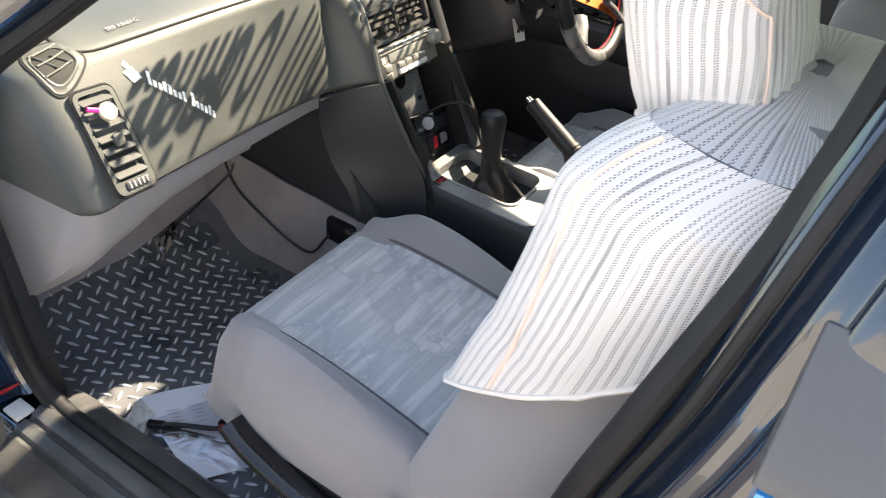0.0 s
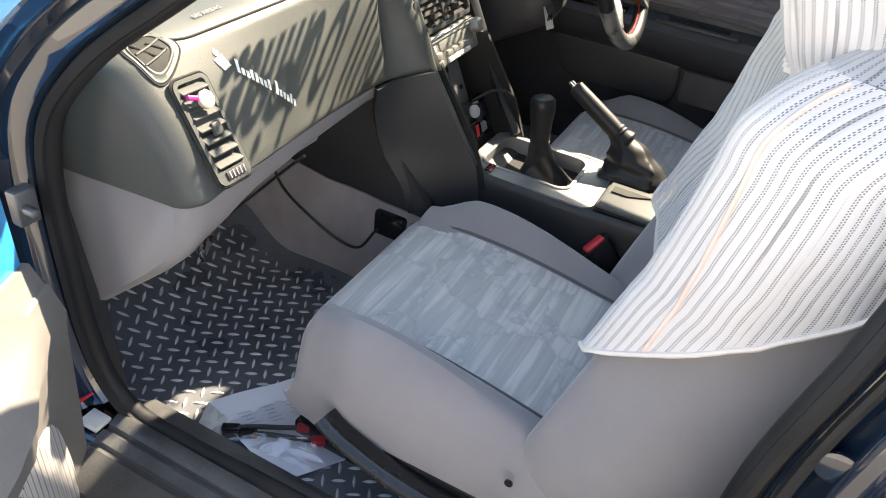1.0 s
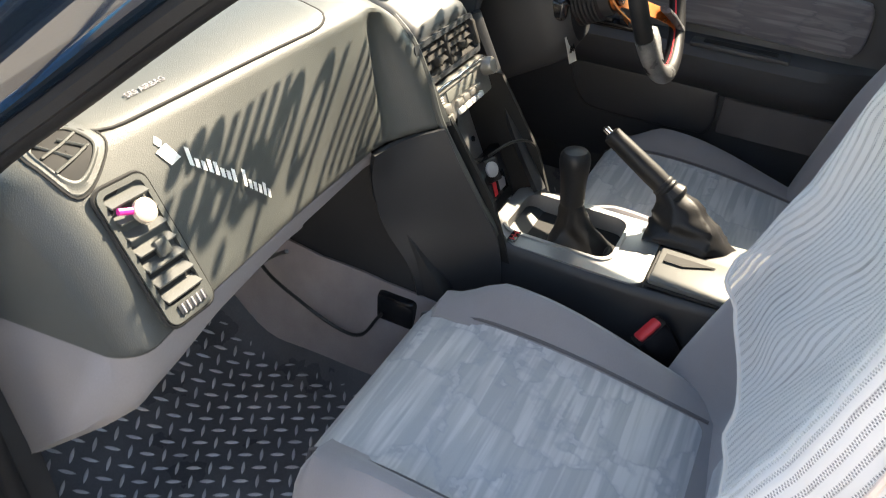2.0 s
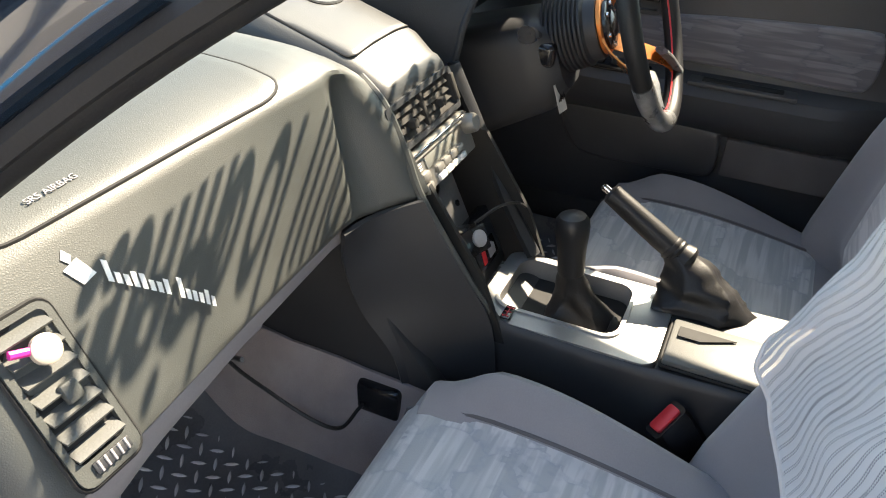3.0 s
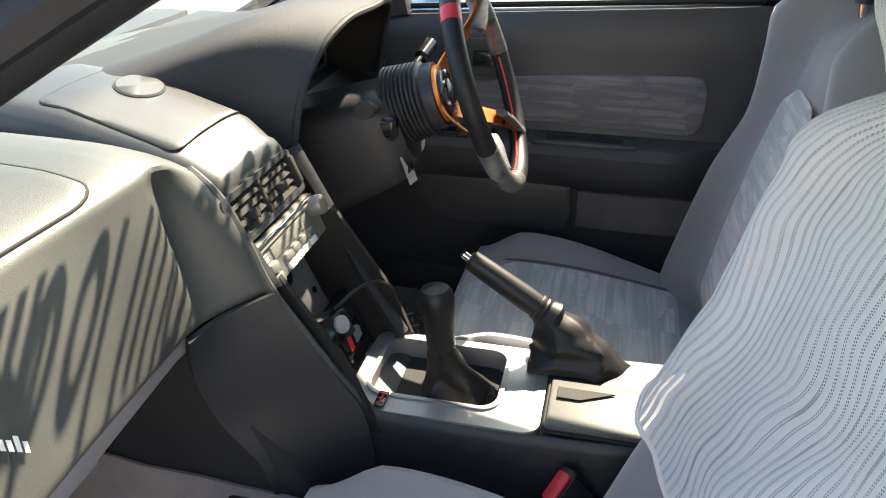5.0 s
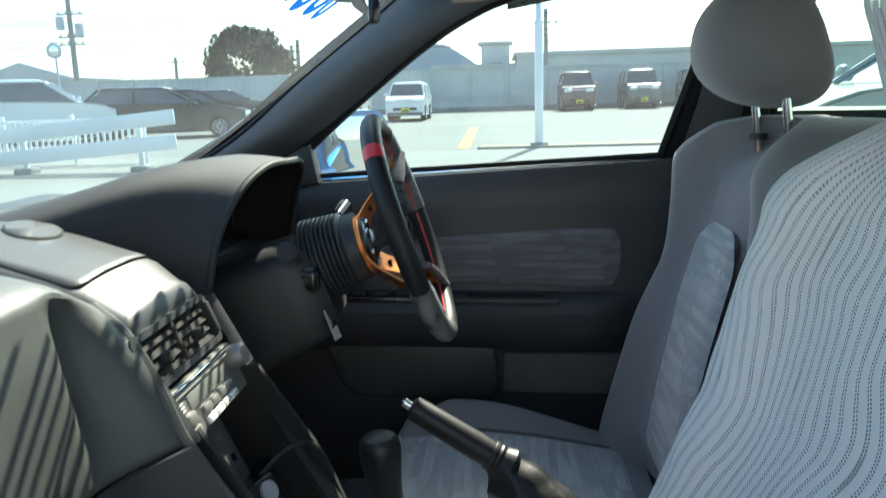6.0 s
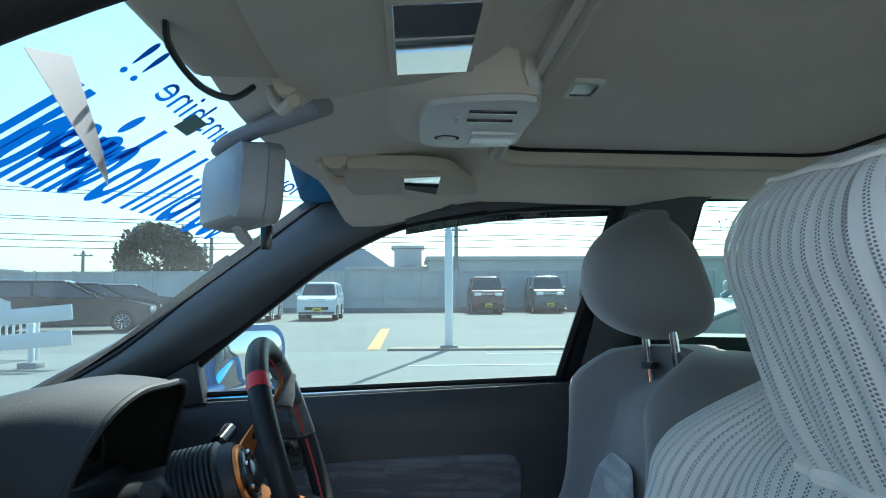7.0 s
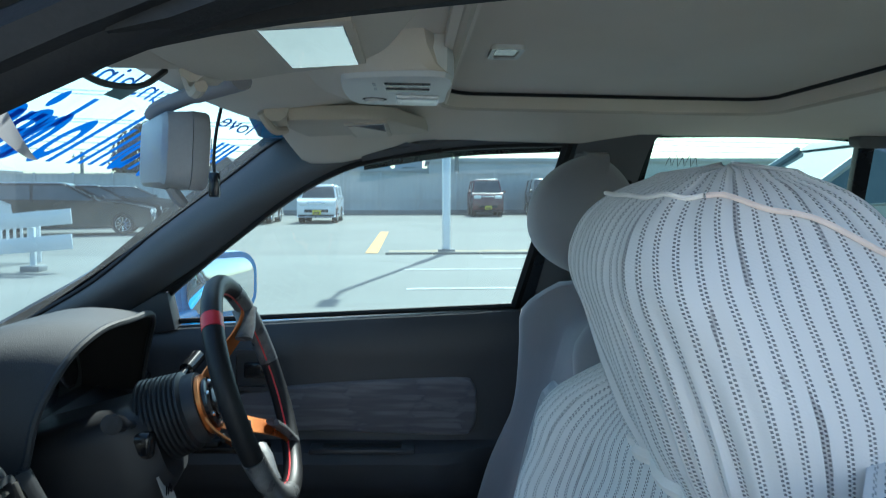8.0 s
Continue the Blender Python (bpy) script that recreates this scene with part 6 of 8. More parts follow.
def rim_arc(a0, a1, r, name, material, label=""):
    n = max(6, int(abs(a1 - a0) / 5))
    pts = [rim_pt(a0 + (a1 - a0) * k / n) for k in range(n + 1)]
    return part(name, tube(bmesh.new(), pts, r, 14), material, wheel, label)


rim_arc(-70, -4, 0.0155, "rim_section", LEATHER)
rim_arc(4, 70, 0.0155, "rim_section", LEATHER)
rim_arc(-4, 4, 0.0158, "top_mark", RED, "red leather centre mark")
rim_arc(70, 130, 0.0163, "rim_grip", CARBON, "carbon-look grip")
rim_arc(-130, -70, 0.0163, "rim_grip", CARBON, "carbon-look grip")
rim_arc(130, 230, 0.0155, "rim_section", LEATHER)
for a0, a1 in ((-128, 128), (132, 228)):
    n = 60
    pts = [rim_pt(a0 + (a1 - a0) * k / n, RIM - 0.0157, 0.0) for k in range(n + 1)]
    part("stitching", tube(bmesh.new(), pts, 0.0016, 5), RED, wheel)
for deg in (90, -90, 180):
    t = radians(deg + 42)
    out = Vector((-math.sin(t), math.cos(t), 0))
    side = Vector((math.cos(t), math.sin(t), 0))
    bm = bmesh.new()
    rows = []
    for k in range(9):
        s = k / 8
        r = 0.030 + (RIM - 0.038) * s
        h = -0.075 + 0.075 * smooth01(s * 1.05)
        w = lerp((0, 0.2, 0.6, 1), (0.026, 0.017, 0.0135, 0.015), s)
        rows.append((out * r + side * w + Vector((0, 0, h)), out * r - side * w + Vector((0, 0, h))))
    vs = [[bm.verts.new(WM @ (p + Vector((0, 0, z)))) for p, z in ((q[0], 0.0017), (q[1], 0.0017), (q[1], -0.0017), (q[0], -0.0017))] for q in rows]
    for p, q in zip(vs, vs[1:]):
        for k in range(4):
            bm.faces.new((p[k], p[(k + 1) % 4], q[(k + 1) % 4], q[k]))
    bm.faces.new(vs[0])
    bm.faces.new(list(reversed(vs[-1])))
    bmesh.ops.recalc_face_normals(bm, faces=bm.faces)
    spoke = part("spoke", bm, ORANGE, wheel, "orange anodised spoke")
    for s in (0.30, 0.44):
        r = 0.030 + (RIM - 0.038) * s
        h = -0.075 + 0.075 * smooth01(s * 1.05)
        bm = bmesh.new()
        revolve(bm, [(0, 0), (0.0065, 0), (0.0065, 0.0052), (0, 0.0052)], 14, WM @ Matrix.Translation(out * r + Vector((0, 0, h - 0.0026))))
        part("spoke_hole", bm, GAP, spoke)
    bm = bmesh.new()
    tube(bm, [WM @ (out * (RIM - 0.066) + Vector((0, 0, -0.008))), WM @ (out * (RIM - 0.045) + Vector((0, 0, -0.002))), WM @ (out * (RIM - 0.022)), WM @ (out * (RIM - 0.006))], [0.0145, 0.0155, 0.0165, 0.021], 14, flat=0.45)
    part("spoke_wrap", bm, CARBON, wheel)
part("hub_ring", revolve(bmesh.new(), [(0.020, -0.059), (0.047, -0.059), (0.047, -0.053), (0.043, -0.0515), (0.020, -0.0515)], 32, HUB), ORANGE, wheel)
part("hub_plate", revolve(bmesh.new(), [(0.018, -0.052), (0.040, -0.052), (0.040, -0.046), (0.034, -0.044), (0.018, -0.044)], 32, HUB), GLOSSBLACK, wheel)
part("horn_button", revolve(bmesh.new(), [(0, -0.049), (0.022, -0.049), (0.0225, -0.041), (0.014, -0.037), (0, -0.0365)], 28, HUB), GLOSSBLACK, wheel)
for k in range(6):
    t = radians(60 * k + 20)
    part("hub_bolt", revolve(bmesh.new(), [(0, -0.045), (0.004, -0.045), (0.004, -0.0415), (0.002, -0.041), (0.002, -0.043), (0, -0.043)], 10, HUB @ Matrix.Translation((0.032 * math.cos(t), 0.032 * math.sin(t), 0))), CHROME, wheel)
ribs = [(0.02, -0.145)]
for k in range(9):
    z = -0.145 + 0.0072 * k
    r = 0.066 - 0.010 * k / 12
    ribs += [(r - 0.002, z), (r + 0.0015, z + 0.002), (r + 0.0015, z + 0.005), (r - 0.002, z + 0.0065)]
ribs += [(0.054, -0.078), (0.0535, -0.066), (0.052, -0.060), (0.050, -0.0595), (0.02, -0.059)]
part("bellows_boss", revolve(bmesh.new(), ribs, 32, HUB), DARK, wheel, "ribbed black rubber boss")

column = thing("steering_column", (0.36, 0.78, 0.70), "black steering column shroud with stalks", "steering column")
bm = bmesh.new()
rings = []
for k in range(8):
    t = k / 7
    rings.append([HUB @ Vector((p[0] - 0.006, p[1] - 0.030 - 0.012 * t, -0.124 - 0.20 * t)) for p in rrect(lerp((0, 0.15, 1), (0.120, 0.158, 0.190), t), lerp((0, 0.15, 1), (0.110, 0.160, 0.195), t), 0.040, 5)])
loft(bm, rings)
shroud = part("shroud", bm, DARK, column)
bm = bmesh.new()
box(bm, (0.272, 0.722, 0.790), (0.03, 0.05, 0.04), 0.010, 3)
part("ignition_boss", bm, GLOSSBLACK, shroud)
for sx, dz in ((-1, 0.0), (1, 0.006)):
    bm = bmesh.new()
    p0, p1 = HUB @ Vector((sx * 0.05, 0.015, -0.150)), Vector((0.340 + sx * 0.205, 0.706 + dz, 0.861))
    tube(bm, [p0, p0.lerp(p1, 0.7), p0.lerp(p1, 0.72), p1], [0.006, 0.007, 0.0125, 0.0135], 12)
    part("stalk", bm, GLOSSBLACK, column)
tag = solo("paper_tag", sheet(bmesh.new(), lambda u, v: (0.258 + 0.045 * u, 0.692 - 0.016 * v, 0.746 - 0.046 * v - 0.008 * u), 3, 4, 0.0006), PAPERDARK, "small off-white paper tag hanging from the column", "tag")
bm = bmesh.new()
for k in range(4):
    box(bm, (0.271 + 0.008 * k, 0.6815, 0.722 - 0.004 * (k % 2)), (0.004, 0.0008, 0.014))
part("tag_mark", bm, GLOSSBLACK, tag, smooth=0)

# ---- front seats ----
def bump(x, c, w):
    return math.exp(-((x - c) / w) ** 2)


def cushion_top(x, t):
    """Height of the cushion over its base line: x across, t from its back (0) to its front (1)."""
    ax = abs(x)
    z = 0.452 + 0.032 * t + 0.010 * math.sin(math.pi * t)
    z += (0.012 + 0.046 * smooth01(t / 0.75) * (1 - 0.75 * smooth01((t - 0.80) / 0.20))) * smooth01((ax - 0.128) / 0.058)
    z -= 0.090 * smooth01((ax - 0.188) / 0.062) ** 1.6
    return z


def backrest_front(x, h, fill=0.0):
    """How far the backrest's front stands before its middle line: x across, h from its foot (0) to its top (1)."""
    ax = abs(x)
    if fill > 0.0:
        rise = lerp((0, 0.35, 0.6, 0.8, 0.92, 1.0), (0.078, 0.070, 0.062, 0.082, 0.100, 0.100), h)
        b = rise * smooth01((ax - 0.100) / 0.060) - 0.045 * smooth01((ax - 0.190) / 0.05)
    else:
        b = 0.080 * smooth01((ax - 0.110) / 0.065) * (1 - 0.35 * smooth01((h - 0.55) / 0.45))
        b -= 0.045 * smooth01((ax - 0.190) / 0.05)
    b += fill * (1 - smooth01((ax - 0.105) / 0.050)) * smooth01(h / 0.15)
    return b + 0.014 * math.sin(math.pi * min(1, h * 1.3)) * (1 - smooth01((ax - 0.05) / 0.1))


def back_width(h):
    return lerp((0, 0.08, 0.25, 0.5, 0.8, 0.93, 1.0), (0.240, 0.258, 0.256, 0.243, 0.236, 0.222, 0.180), h)


def back_line(h, sink=0.0, side=1):
    """Middle line of the backrest's front: y and z, from its foot to its top; the passenger's (side -1) leans a little further back at mid height."""
    q = max(0.0, (h - 0.88) / 0.12)
    y = 0.150 - 0.125 * h - 0.050 * q * q
    if side < 0:
        y -= lerp((0, 0.20, 0.417, 0.547, 0.613, 0.694, 0.776, 0.85, 1.0), (0.0, 0.012, 0.026, 0.036, 0.040, 0.036, 0.028, 0.020, 0.0), h)
    return y, 0.425 + 0.612 * h - sink


def back_ring(h, dx, dy, grow=0.0, n=32, fill=0.0, sink=0.0):
    """A closed ring of the backrest at height h, from its front left round by its right, with round outer edges."""
    w = back_width(h) + grow
    y0, z0 = back_line(h, sink, dx)
    half = n // 2
    r = 0.062
    flare = lerp((0, 0.35, 0.62, 1), (1.22, 1.18, 1.05, 1.0), h) if dx < 0 else 1.0
    saddle = 0.034 * smooth01((h - 0.80) / 0.20) if fill > 0.0 else 0.0

    def front(x):
        over = max(0.0, abs(x) - (w - r)) / r
        return backrest_front(x * 0.235 / w, h, fill) + grow - r * (1 - math.sqrt(max(0.0, 1 - over * over)))

    def put(x, y):
        low = saddle * (1 - smooth01((abs(x) - 0.055) / 0.075))
        if dx < 0:
            y += 0.017 * smooth01(x / 0.15) * (1 - smooth01((h - 0.88) / 0.12))
        else:
            y -= 0.028 * smooth01(-x / 0.14) - 0.022 * smooth01(x / 0.14) * (1 - smooth01((h - 0.4) / 0.3))
        return Vector((dx + x * (flare if x > 0 else 1.0), dy + y, z0 - low))
    out = [put(x, y0 + front(x)) for x in (w * math.sin(math.pi * (k / half - 0.5)) for k in range(half + 1))]
    depth = lerp((0, 0.5, 0.9, 1), (0.19, 0.18, 0.15, 0.09), h) + grow
    edge = front(w)
    for k in range(1, half):
        a = math.pi * k / half
        ca = math.cos(a)
        out.append(put(w * math.copysign(abs(ca) ** 0.45, ca), y0 + edge * (1 - math.sin(a)) - depth * math.sin(a) ** 0.8))
    return out


def seat(name, dx, dyc, dyb, hz, label, hs=1.0, drop_z=0.0, sink=0.0):
    s = thing(name, (dx, dyc + 0.38, 0.24), label, "car seat", "front seats")
    y0, y1 = 0.16 + dyc, 0.60 + dyc
    rings = []
    for k in range(25):
        t = k / 24
        tt = min(t * 1.10, 1.0)
        y = y0 + (y1 - y0) * tt
        roll = max(0.0, (t - 0.909) / 0.091)
        drop = 0.10 * roll ** 1.6
        yy = y + 0.030 * math.sin(min(1, roll) * 1.57)
        w = 0.240 - 0.020 * smooth01((tt - 0.8) / 0.2)
        ring = []
        for q in range(31):
            x = w * (q / 15 - 1)
            ring.append((dx + x, yy - 0.012 * abs(q / 15 - 1) ** 3 * tt, max(cushion_top(x * 0.24 / w, tt) - drop - drop_z, 0.345)))
        ring += [(dx + w * 1.02, yy, 0.36), (dx + w, yy - 0.02 * roll, 0.320), (dx, yy - 0.03 * roll, 0.315), (dx - w, yy - 0.02 * roll, 0.320), (dx - w * 1.02, yy, 0.36)]
        rings.append(ring)
    cush = part("cushion", loft(bmesh.new(), rings), VELOUR, s)

    def panel(u, v):
        x = (-0.138 + 0.276 * u) * (1.10 - 0.04 * v)
        t = 0.08 + 1.02 * v
        tt = min(t, 1.0)
        roll = max(0.0, (t - 0.97) / 0.13)
        edge = min(u, 1 - u, v * 2, 1.0)
        return (dx + x, y0 + (y1 - y0) * tt + 0.030 * math.sin(min(1, roll) * 1.57), cushion_top(x, tt) - drop_z - 0.055 * roll ** 1.6 + 0.007 * smooth01(edge / 0.06) - 0.0015)
    part("seat_panel", sheet(bmesh.new(), panel, 22, 30), PRINT, s, "blue-grey streaked cloth seat panel")
    for sx in (-1, 1):
        pts = [Vector(panel(0.0 if sx < 0 else 1.0, v / 16)) + Vector((0, 0, 0.002)) for v in range(17)]
        part("seam_welt", tube(bmesh.new(), pts, 0.003, 6), VELOURDARK, cush)
    steps_b = [k / 22 for k in range(20)] + [0.89, 0.915, 0.94, 0.96, 0.975, 0.99, 1.0]
    rings = [back_ring(h, dx, dyb, n=72, fill=0.0 if hs < 0.8 else 0.030, sink=sink) for h in steps_b]
    top = rings[-1]
    c = sum(top, Vector()) / len(top)
    rings.append([p.lerp(c, 0.35) + Vector((0, 0, 0.014)) for p in top])
    rings.append([p.lerp(c, 0.75) + Vector((0, 0, 0.018)) for p in top])
    back = part("backrest", loft(bmesh.new(), rings), VELOUR, s)

    def bpanel(u, v):
        h = 0.05 + (0.70 if hs > 0.8 else 0.60) * v - (0.035 * abs(2 * u - 1) ** 5 * v if hs > 0.8 else 0.0)
        wide = 0.115 if hs > 0.8 else 0.105
        x = wide * (2 * u - 1) * (1 - 0.10 * v) * (1 - 0.22 * max(0.0, (v - 0.90) / 0.10) ** 2)
        y, z = back_line(h, sink, dx)
        xx = x * 0.235 / back_width(h)
        edge = min(u, 1 - u, v, 1 - v)
        return (dx + x, dyb + y + backrest_front(xx, h, 0.030 if hs > 0.8 else 0.0) + 0.007 * smooth01(edge / 0.05) + (0.003 if hs > 0.8 else -0.001), z)
    part("back_panel", sheet(bmesh.new(), bpanel, 16, 24), PRINT, s, "blue-grey streaked cloth back panel")
    hy, hzz = dyb + (0.035 if hs > 0.8 else 0.015), hz
    rings = []
    for k in range(29):
        t = 0.5 - 0.5 * math.cos(math.pi * k / 28)
        z = (-0.098 + 0.195 * t) * (1 if hs > 0.8 else 0.62)
        r = ((1 - abs(2 * t - 1) ** 3.0) ** 0.45 if 0 < t < 1 else 0.25) * (1.04 - 0.16 * t)
        ring = []
        for q in range(28):
            a = 2 * math.pi * q / 28
            ca, sa = math.cos(a), math.sin(a)
            wx = 0.134 * hs * r * (0.86 + 0.14 * math.cos(math.pi * (t - 0.42)))
            wy = 0.100 * hs * r if sa > 0 else 0.075 * hs * r
            px = wx * math.copysign(abs(ca) ** 0.72, ca)
            py = wy * math.copysign(abs(sa) ** 0.85, sa) + (0.030 * math.sin(math.pi * t) - 0.006 if sa > 0 else 0.055 * (t - 0.35))
            ring.append((dx + px, hy + py, hzz + z))
        rings.append(ring)
    if hs > 0.8:
        part("headrest", loft(bmesh.new(), rings), VELOUR, s)
    for sx in (-1, 1):
        part("headrest_post", tube(bmesh.new(), [(dx + sx * 0.068, hy - 0.015, 0.945), (dx + sx * 0.068, hy + 0.003, hzz - 0.06)], 0.0065, 10), CHROME, s)
        part("post_sleeve", revolve(bmesh.new(), [(0, 0), (0.014, 0), (0.013, 0.010), (0, 0.010)], 14, Matrix.Translation((dx + sx * 0.068, hy - 0.010, 0.982))), DARK, s)
    for sx in (-1, 1):
        part("seat_rail", box(bmesh.new(), (dx + sx * 0.19, dyc + 0.36, 0.268), (0.045, 0.52, 0.035), 0.006), GLOSSBLACK, s)
        part("side_cover", box(bmesh.new(), (dx + sx * 0.236, dyc + 0.30, 0.335), (0.022, 0.34, 0.075), 0.010, 3), DARK if sx * dx < 0 else GLOSSBLACK, s)
    return s


pass_seat = seat("passenger_seat", -0.395, 0.075, 0.105, 1.075, "grey velour passenger seat with streaked blue-grey panels", 0.60)
driver_seat = seat("driver_seat", 0.370, 0.010, 0.0, 1.130, "grey velour driver seat with streaked blue-grey panels", 0.90, 0.055, 0.030)
pcover = bmesh.new()
pts = vcurve([(-0.655, 0.60, 0.400), (-0.660, 0.56, 0.382), (-0.662, 0.45, 0.355), (-0.660, 0.25, 0.345), (-0.655, 0.05, 0.36)], 6)
tube(pcover, pts, 0.022, 10, flat=0.5)
part("rail_cover", pcover, GLOSSBLACK, pass_seat)
bm = bmesh.new()
revolve(bm, [(0, 0), (0.006, 0), (0.006, 0.003), (0, 0.004)], 12, basis((-0.638, 0.318, 0.430), (0, 1, 0), (0, 0, 1)) @ Matrix.Rotation(math.pi, 4, "X"))
part("trim_button", bm, GLOSSBLACK, pass_seat)

buckle = thing("seat_belt_buckle", (-0.150, 0.36, 0.36), "black seat belt buckle with a red release button", "seat belt buckle")
bm_ = basis((-0.124, 0.360, 0.458), (0.58, -0.417, 0.518), (-0.30, 0.55, 0.78))
bm = bmesh.new()
loft(bm, [[bm_ @ Vector((p[0], h, p[1])) for p in rrect(w, dpt, 0.008, 3)] for h, w, dpt in ((-0.10, 0.024, 0.012), (-0.05, 0.034, 0.018), (-0.02, 0.050, 0.026), (0.03, 0.056, 0.030), (0.046, 0.054, 0.029))])
part("case", bm, GLOSSBLACK, buckle)
bm = bmesh.new()
loft(bm, [[bm_ @ Vector((p[0], h, p[1])) for p in rrect(w, dpt, 0.004, 3)] for h, w, dpt in ((0.044, 0.040, 0.020), (0.0495, 0.040, 0.020), (0.051, 0.036, 0.016))])
part("release_button", bm, RED, buckle)

# ---- knitted cover over the passenger backrest and headrest ----
cover = thing("seat_cover", (-0.395, 0.2, 0.66), "white knitted lace-striped slip cover over the passenger seat back", "seat cover")
DXP, DYB = -0.395, 0.105


def cover_uv_len(pts):
    acc = [0.0]
    for a, b in zip(pts, pts[1:]):
        acc.append(acc[-1] + (b - a).length)
    return acc


ring_len = cover_uv_len(back_ring(0.55, DXP, DYB, 0.016, 64) + [back_ring(0.55, DXP, DYB, 0.016, 64)[0]])


def ring_u(u):
    """Metres round the backrest at the share u of its ring."""
    return lerp([k / 64 for k in range(65)], ring_len, u)


GROW = 0.021
MID_RING = back_ring(0.5, -0.395, 0.105, GROW, 64)


def hem_h(k):
    """Lower edge of the cover, as a share of the back's height, by place round the ring: it sags in front and climbs along both sides."""
    if k <= 0.5:
        z = lerp((0.0, 0.10, 0.17, 0.25, 0.34, 0.42, 0.50), (0.684, 0.680, 0.635, 0.600, 0.610, 0.668, 0.682), k)
    else:
        z = 0.682
    i = int(k * 64) % 64
    y = MID_RING[i].lerp(MID_RING[(i + 1) % 64], k * 64 - int(k * 64)).y
    if k > 0.45 or k < 0.12:
        z = min(z + 1.0 * max(0.0, 0.258 - y), 0.88)
    return (z - 0.425) / 0.612


def cover_at(u, v):
    n = 128
    k = u * n
    i = int(k) % n
    f = k - int(k)
    h = hem_h(u) + (1.0 - hem_h(u)) * v
    ring = back_ring(min(h, 1.0), DXP, DYB, GROW, n)
    p = ring[i].lerp(ring[(i + 1) % n], f)
    nz = noise.noise(Vector((u * 22, v * 3.0, 1.7))) * 0.5 + noise.noise(Vector((p.x * 16, p.y * 16, p.z * 11)))
    if u < 0.5:
        xn = math.sin(math.pi * (2 * u - 0.5))
        y0, _ = back_line(min(h, 1.0), 0.0, DXP)
        taut = DYB + y0 + backrest_front(0.18, h) + 0.010 - 0.042 * (1 - xn * xn) - 8.0 * max(0.0, abs(xn) - 0.70) ** 1.5 + 0.017 * smooth01(xn / 0.6)
        gap = taut - p.y
        p.y += 0.5 * (gap + math.sqrt(gap * gap + 0.0002))
    c = Vector((DXP, DYB + 0.06, p.z))
    away = (p - c)
    away.z = 0
    fold = math.sin(31 * (p.x + DXP) + 24 * p.z + 3.5 * noise.noise(Vector((p.x * 7, p.z * 6, 2.0)))) * (0.5 + 0.8 * noise.noise(Vector((p.x * 4, p.z * 4, 9.0))))
    inner = smooth01((p.x + 0.50) / 0.16) if u < 0.5 else 0.0
    p += away.normalized() * max(-0.003, (0.0055 if 0.04 < u < 0.5 else 0.0025) * nz + 0.004 + 0.0065 * inner * fold)
    return p


def knit_uv(u, v):
    """Metres along and up the knit; on the slack inner half the ribs run in waves."""
    h = hem_h(u) + (1 - hem_h(u)) * v
    slack = smooth01((u - 0.20) / 0.10) * (1 - smooth01((u - 0.47) / 0.05))
    return (ring_u(u) + slack * (0.020 * noise.noise(Vector((u * 9, h * 5.0, 6.0))) + 0.007 * noise.noise(Vector((u * 24, h * 13, 3.0)))), h * 0.6)


bm = bmesh.new()
sheet(bm, cover_at, 192, 56, 0.0, knit_uv)
part("back_sleeve", bm, LACE, cover)
top = [cover_at(k / 64, 1.0) for k in range(64)]
ctr = sum(top, Vector()) / 64
bm = bmesh.new()
sheet(bm, lambda u, v: top[int(round(u * 64)) % 64].lerp(ctr, v * 0.9) + Vector((0, 0, 0.022 * math.sin(1.57 * v) + 0.003 * noise.noise(Vector((u * 12, v * 4, 0))))), 64, 6, 0.0, lambda u, v: (ring_u(u), 0.6 + 0.08 * v))
part("shoulder_top", bm, LACE, cover)
hem_pts = [cover_at(k / 128, 0.0) for k in range(128)]
part("hem", tube(bmesh.new(), hem_pts, 0.0032, 6, True), HEM, cover, "stitched cotton hem")
for u0 in (0.055, 0.445):
    pts = [cover_at(u0 + 0.02 * (k / 30), 0.02 + 0.97 * k / 30) + Vector((0, 0.002, 0)) for k in range(31)]
    part("piping", tube(bmesh.new(), pts, 0.0028, 6), PINKSEAM, cover, "pale salmon piping")

part("shoulder_welt", tube(bmesh.new(), [p + Vector((0, 0, 0.001)) for p in top[36:63]], 0.0032, 6), HEM, cover, "soft rolled shoulder seam")

# bag over the headrest
HC = Vector((-0.410, 0.0, 1.070))


def eased(xs, ys, v):
    """lerp with its corners rounded off."""
    return sum(lerp(xs, ys, min(max(v + d, 0.0), 1.0)) for d in (-0.07, -0.035, 0.0, 0.035, 0.07)) / 5 if v < 0.93 else lerp(xs, ys, v)


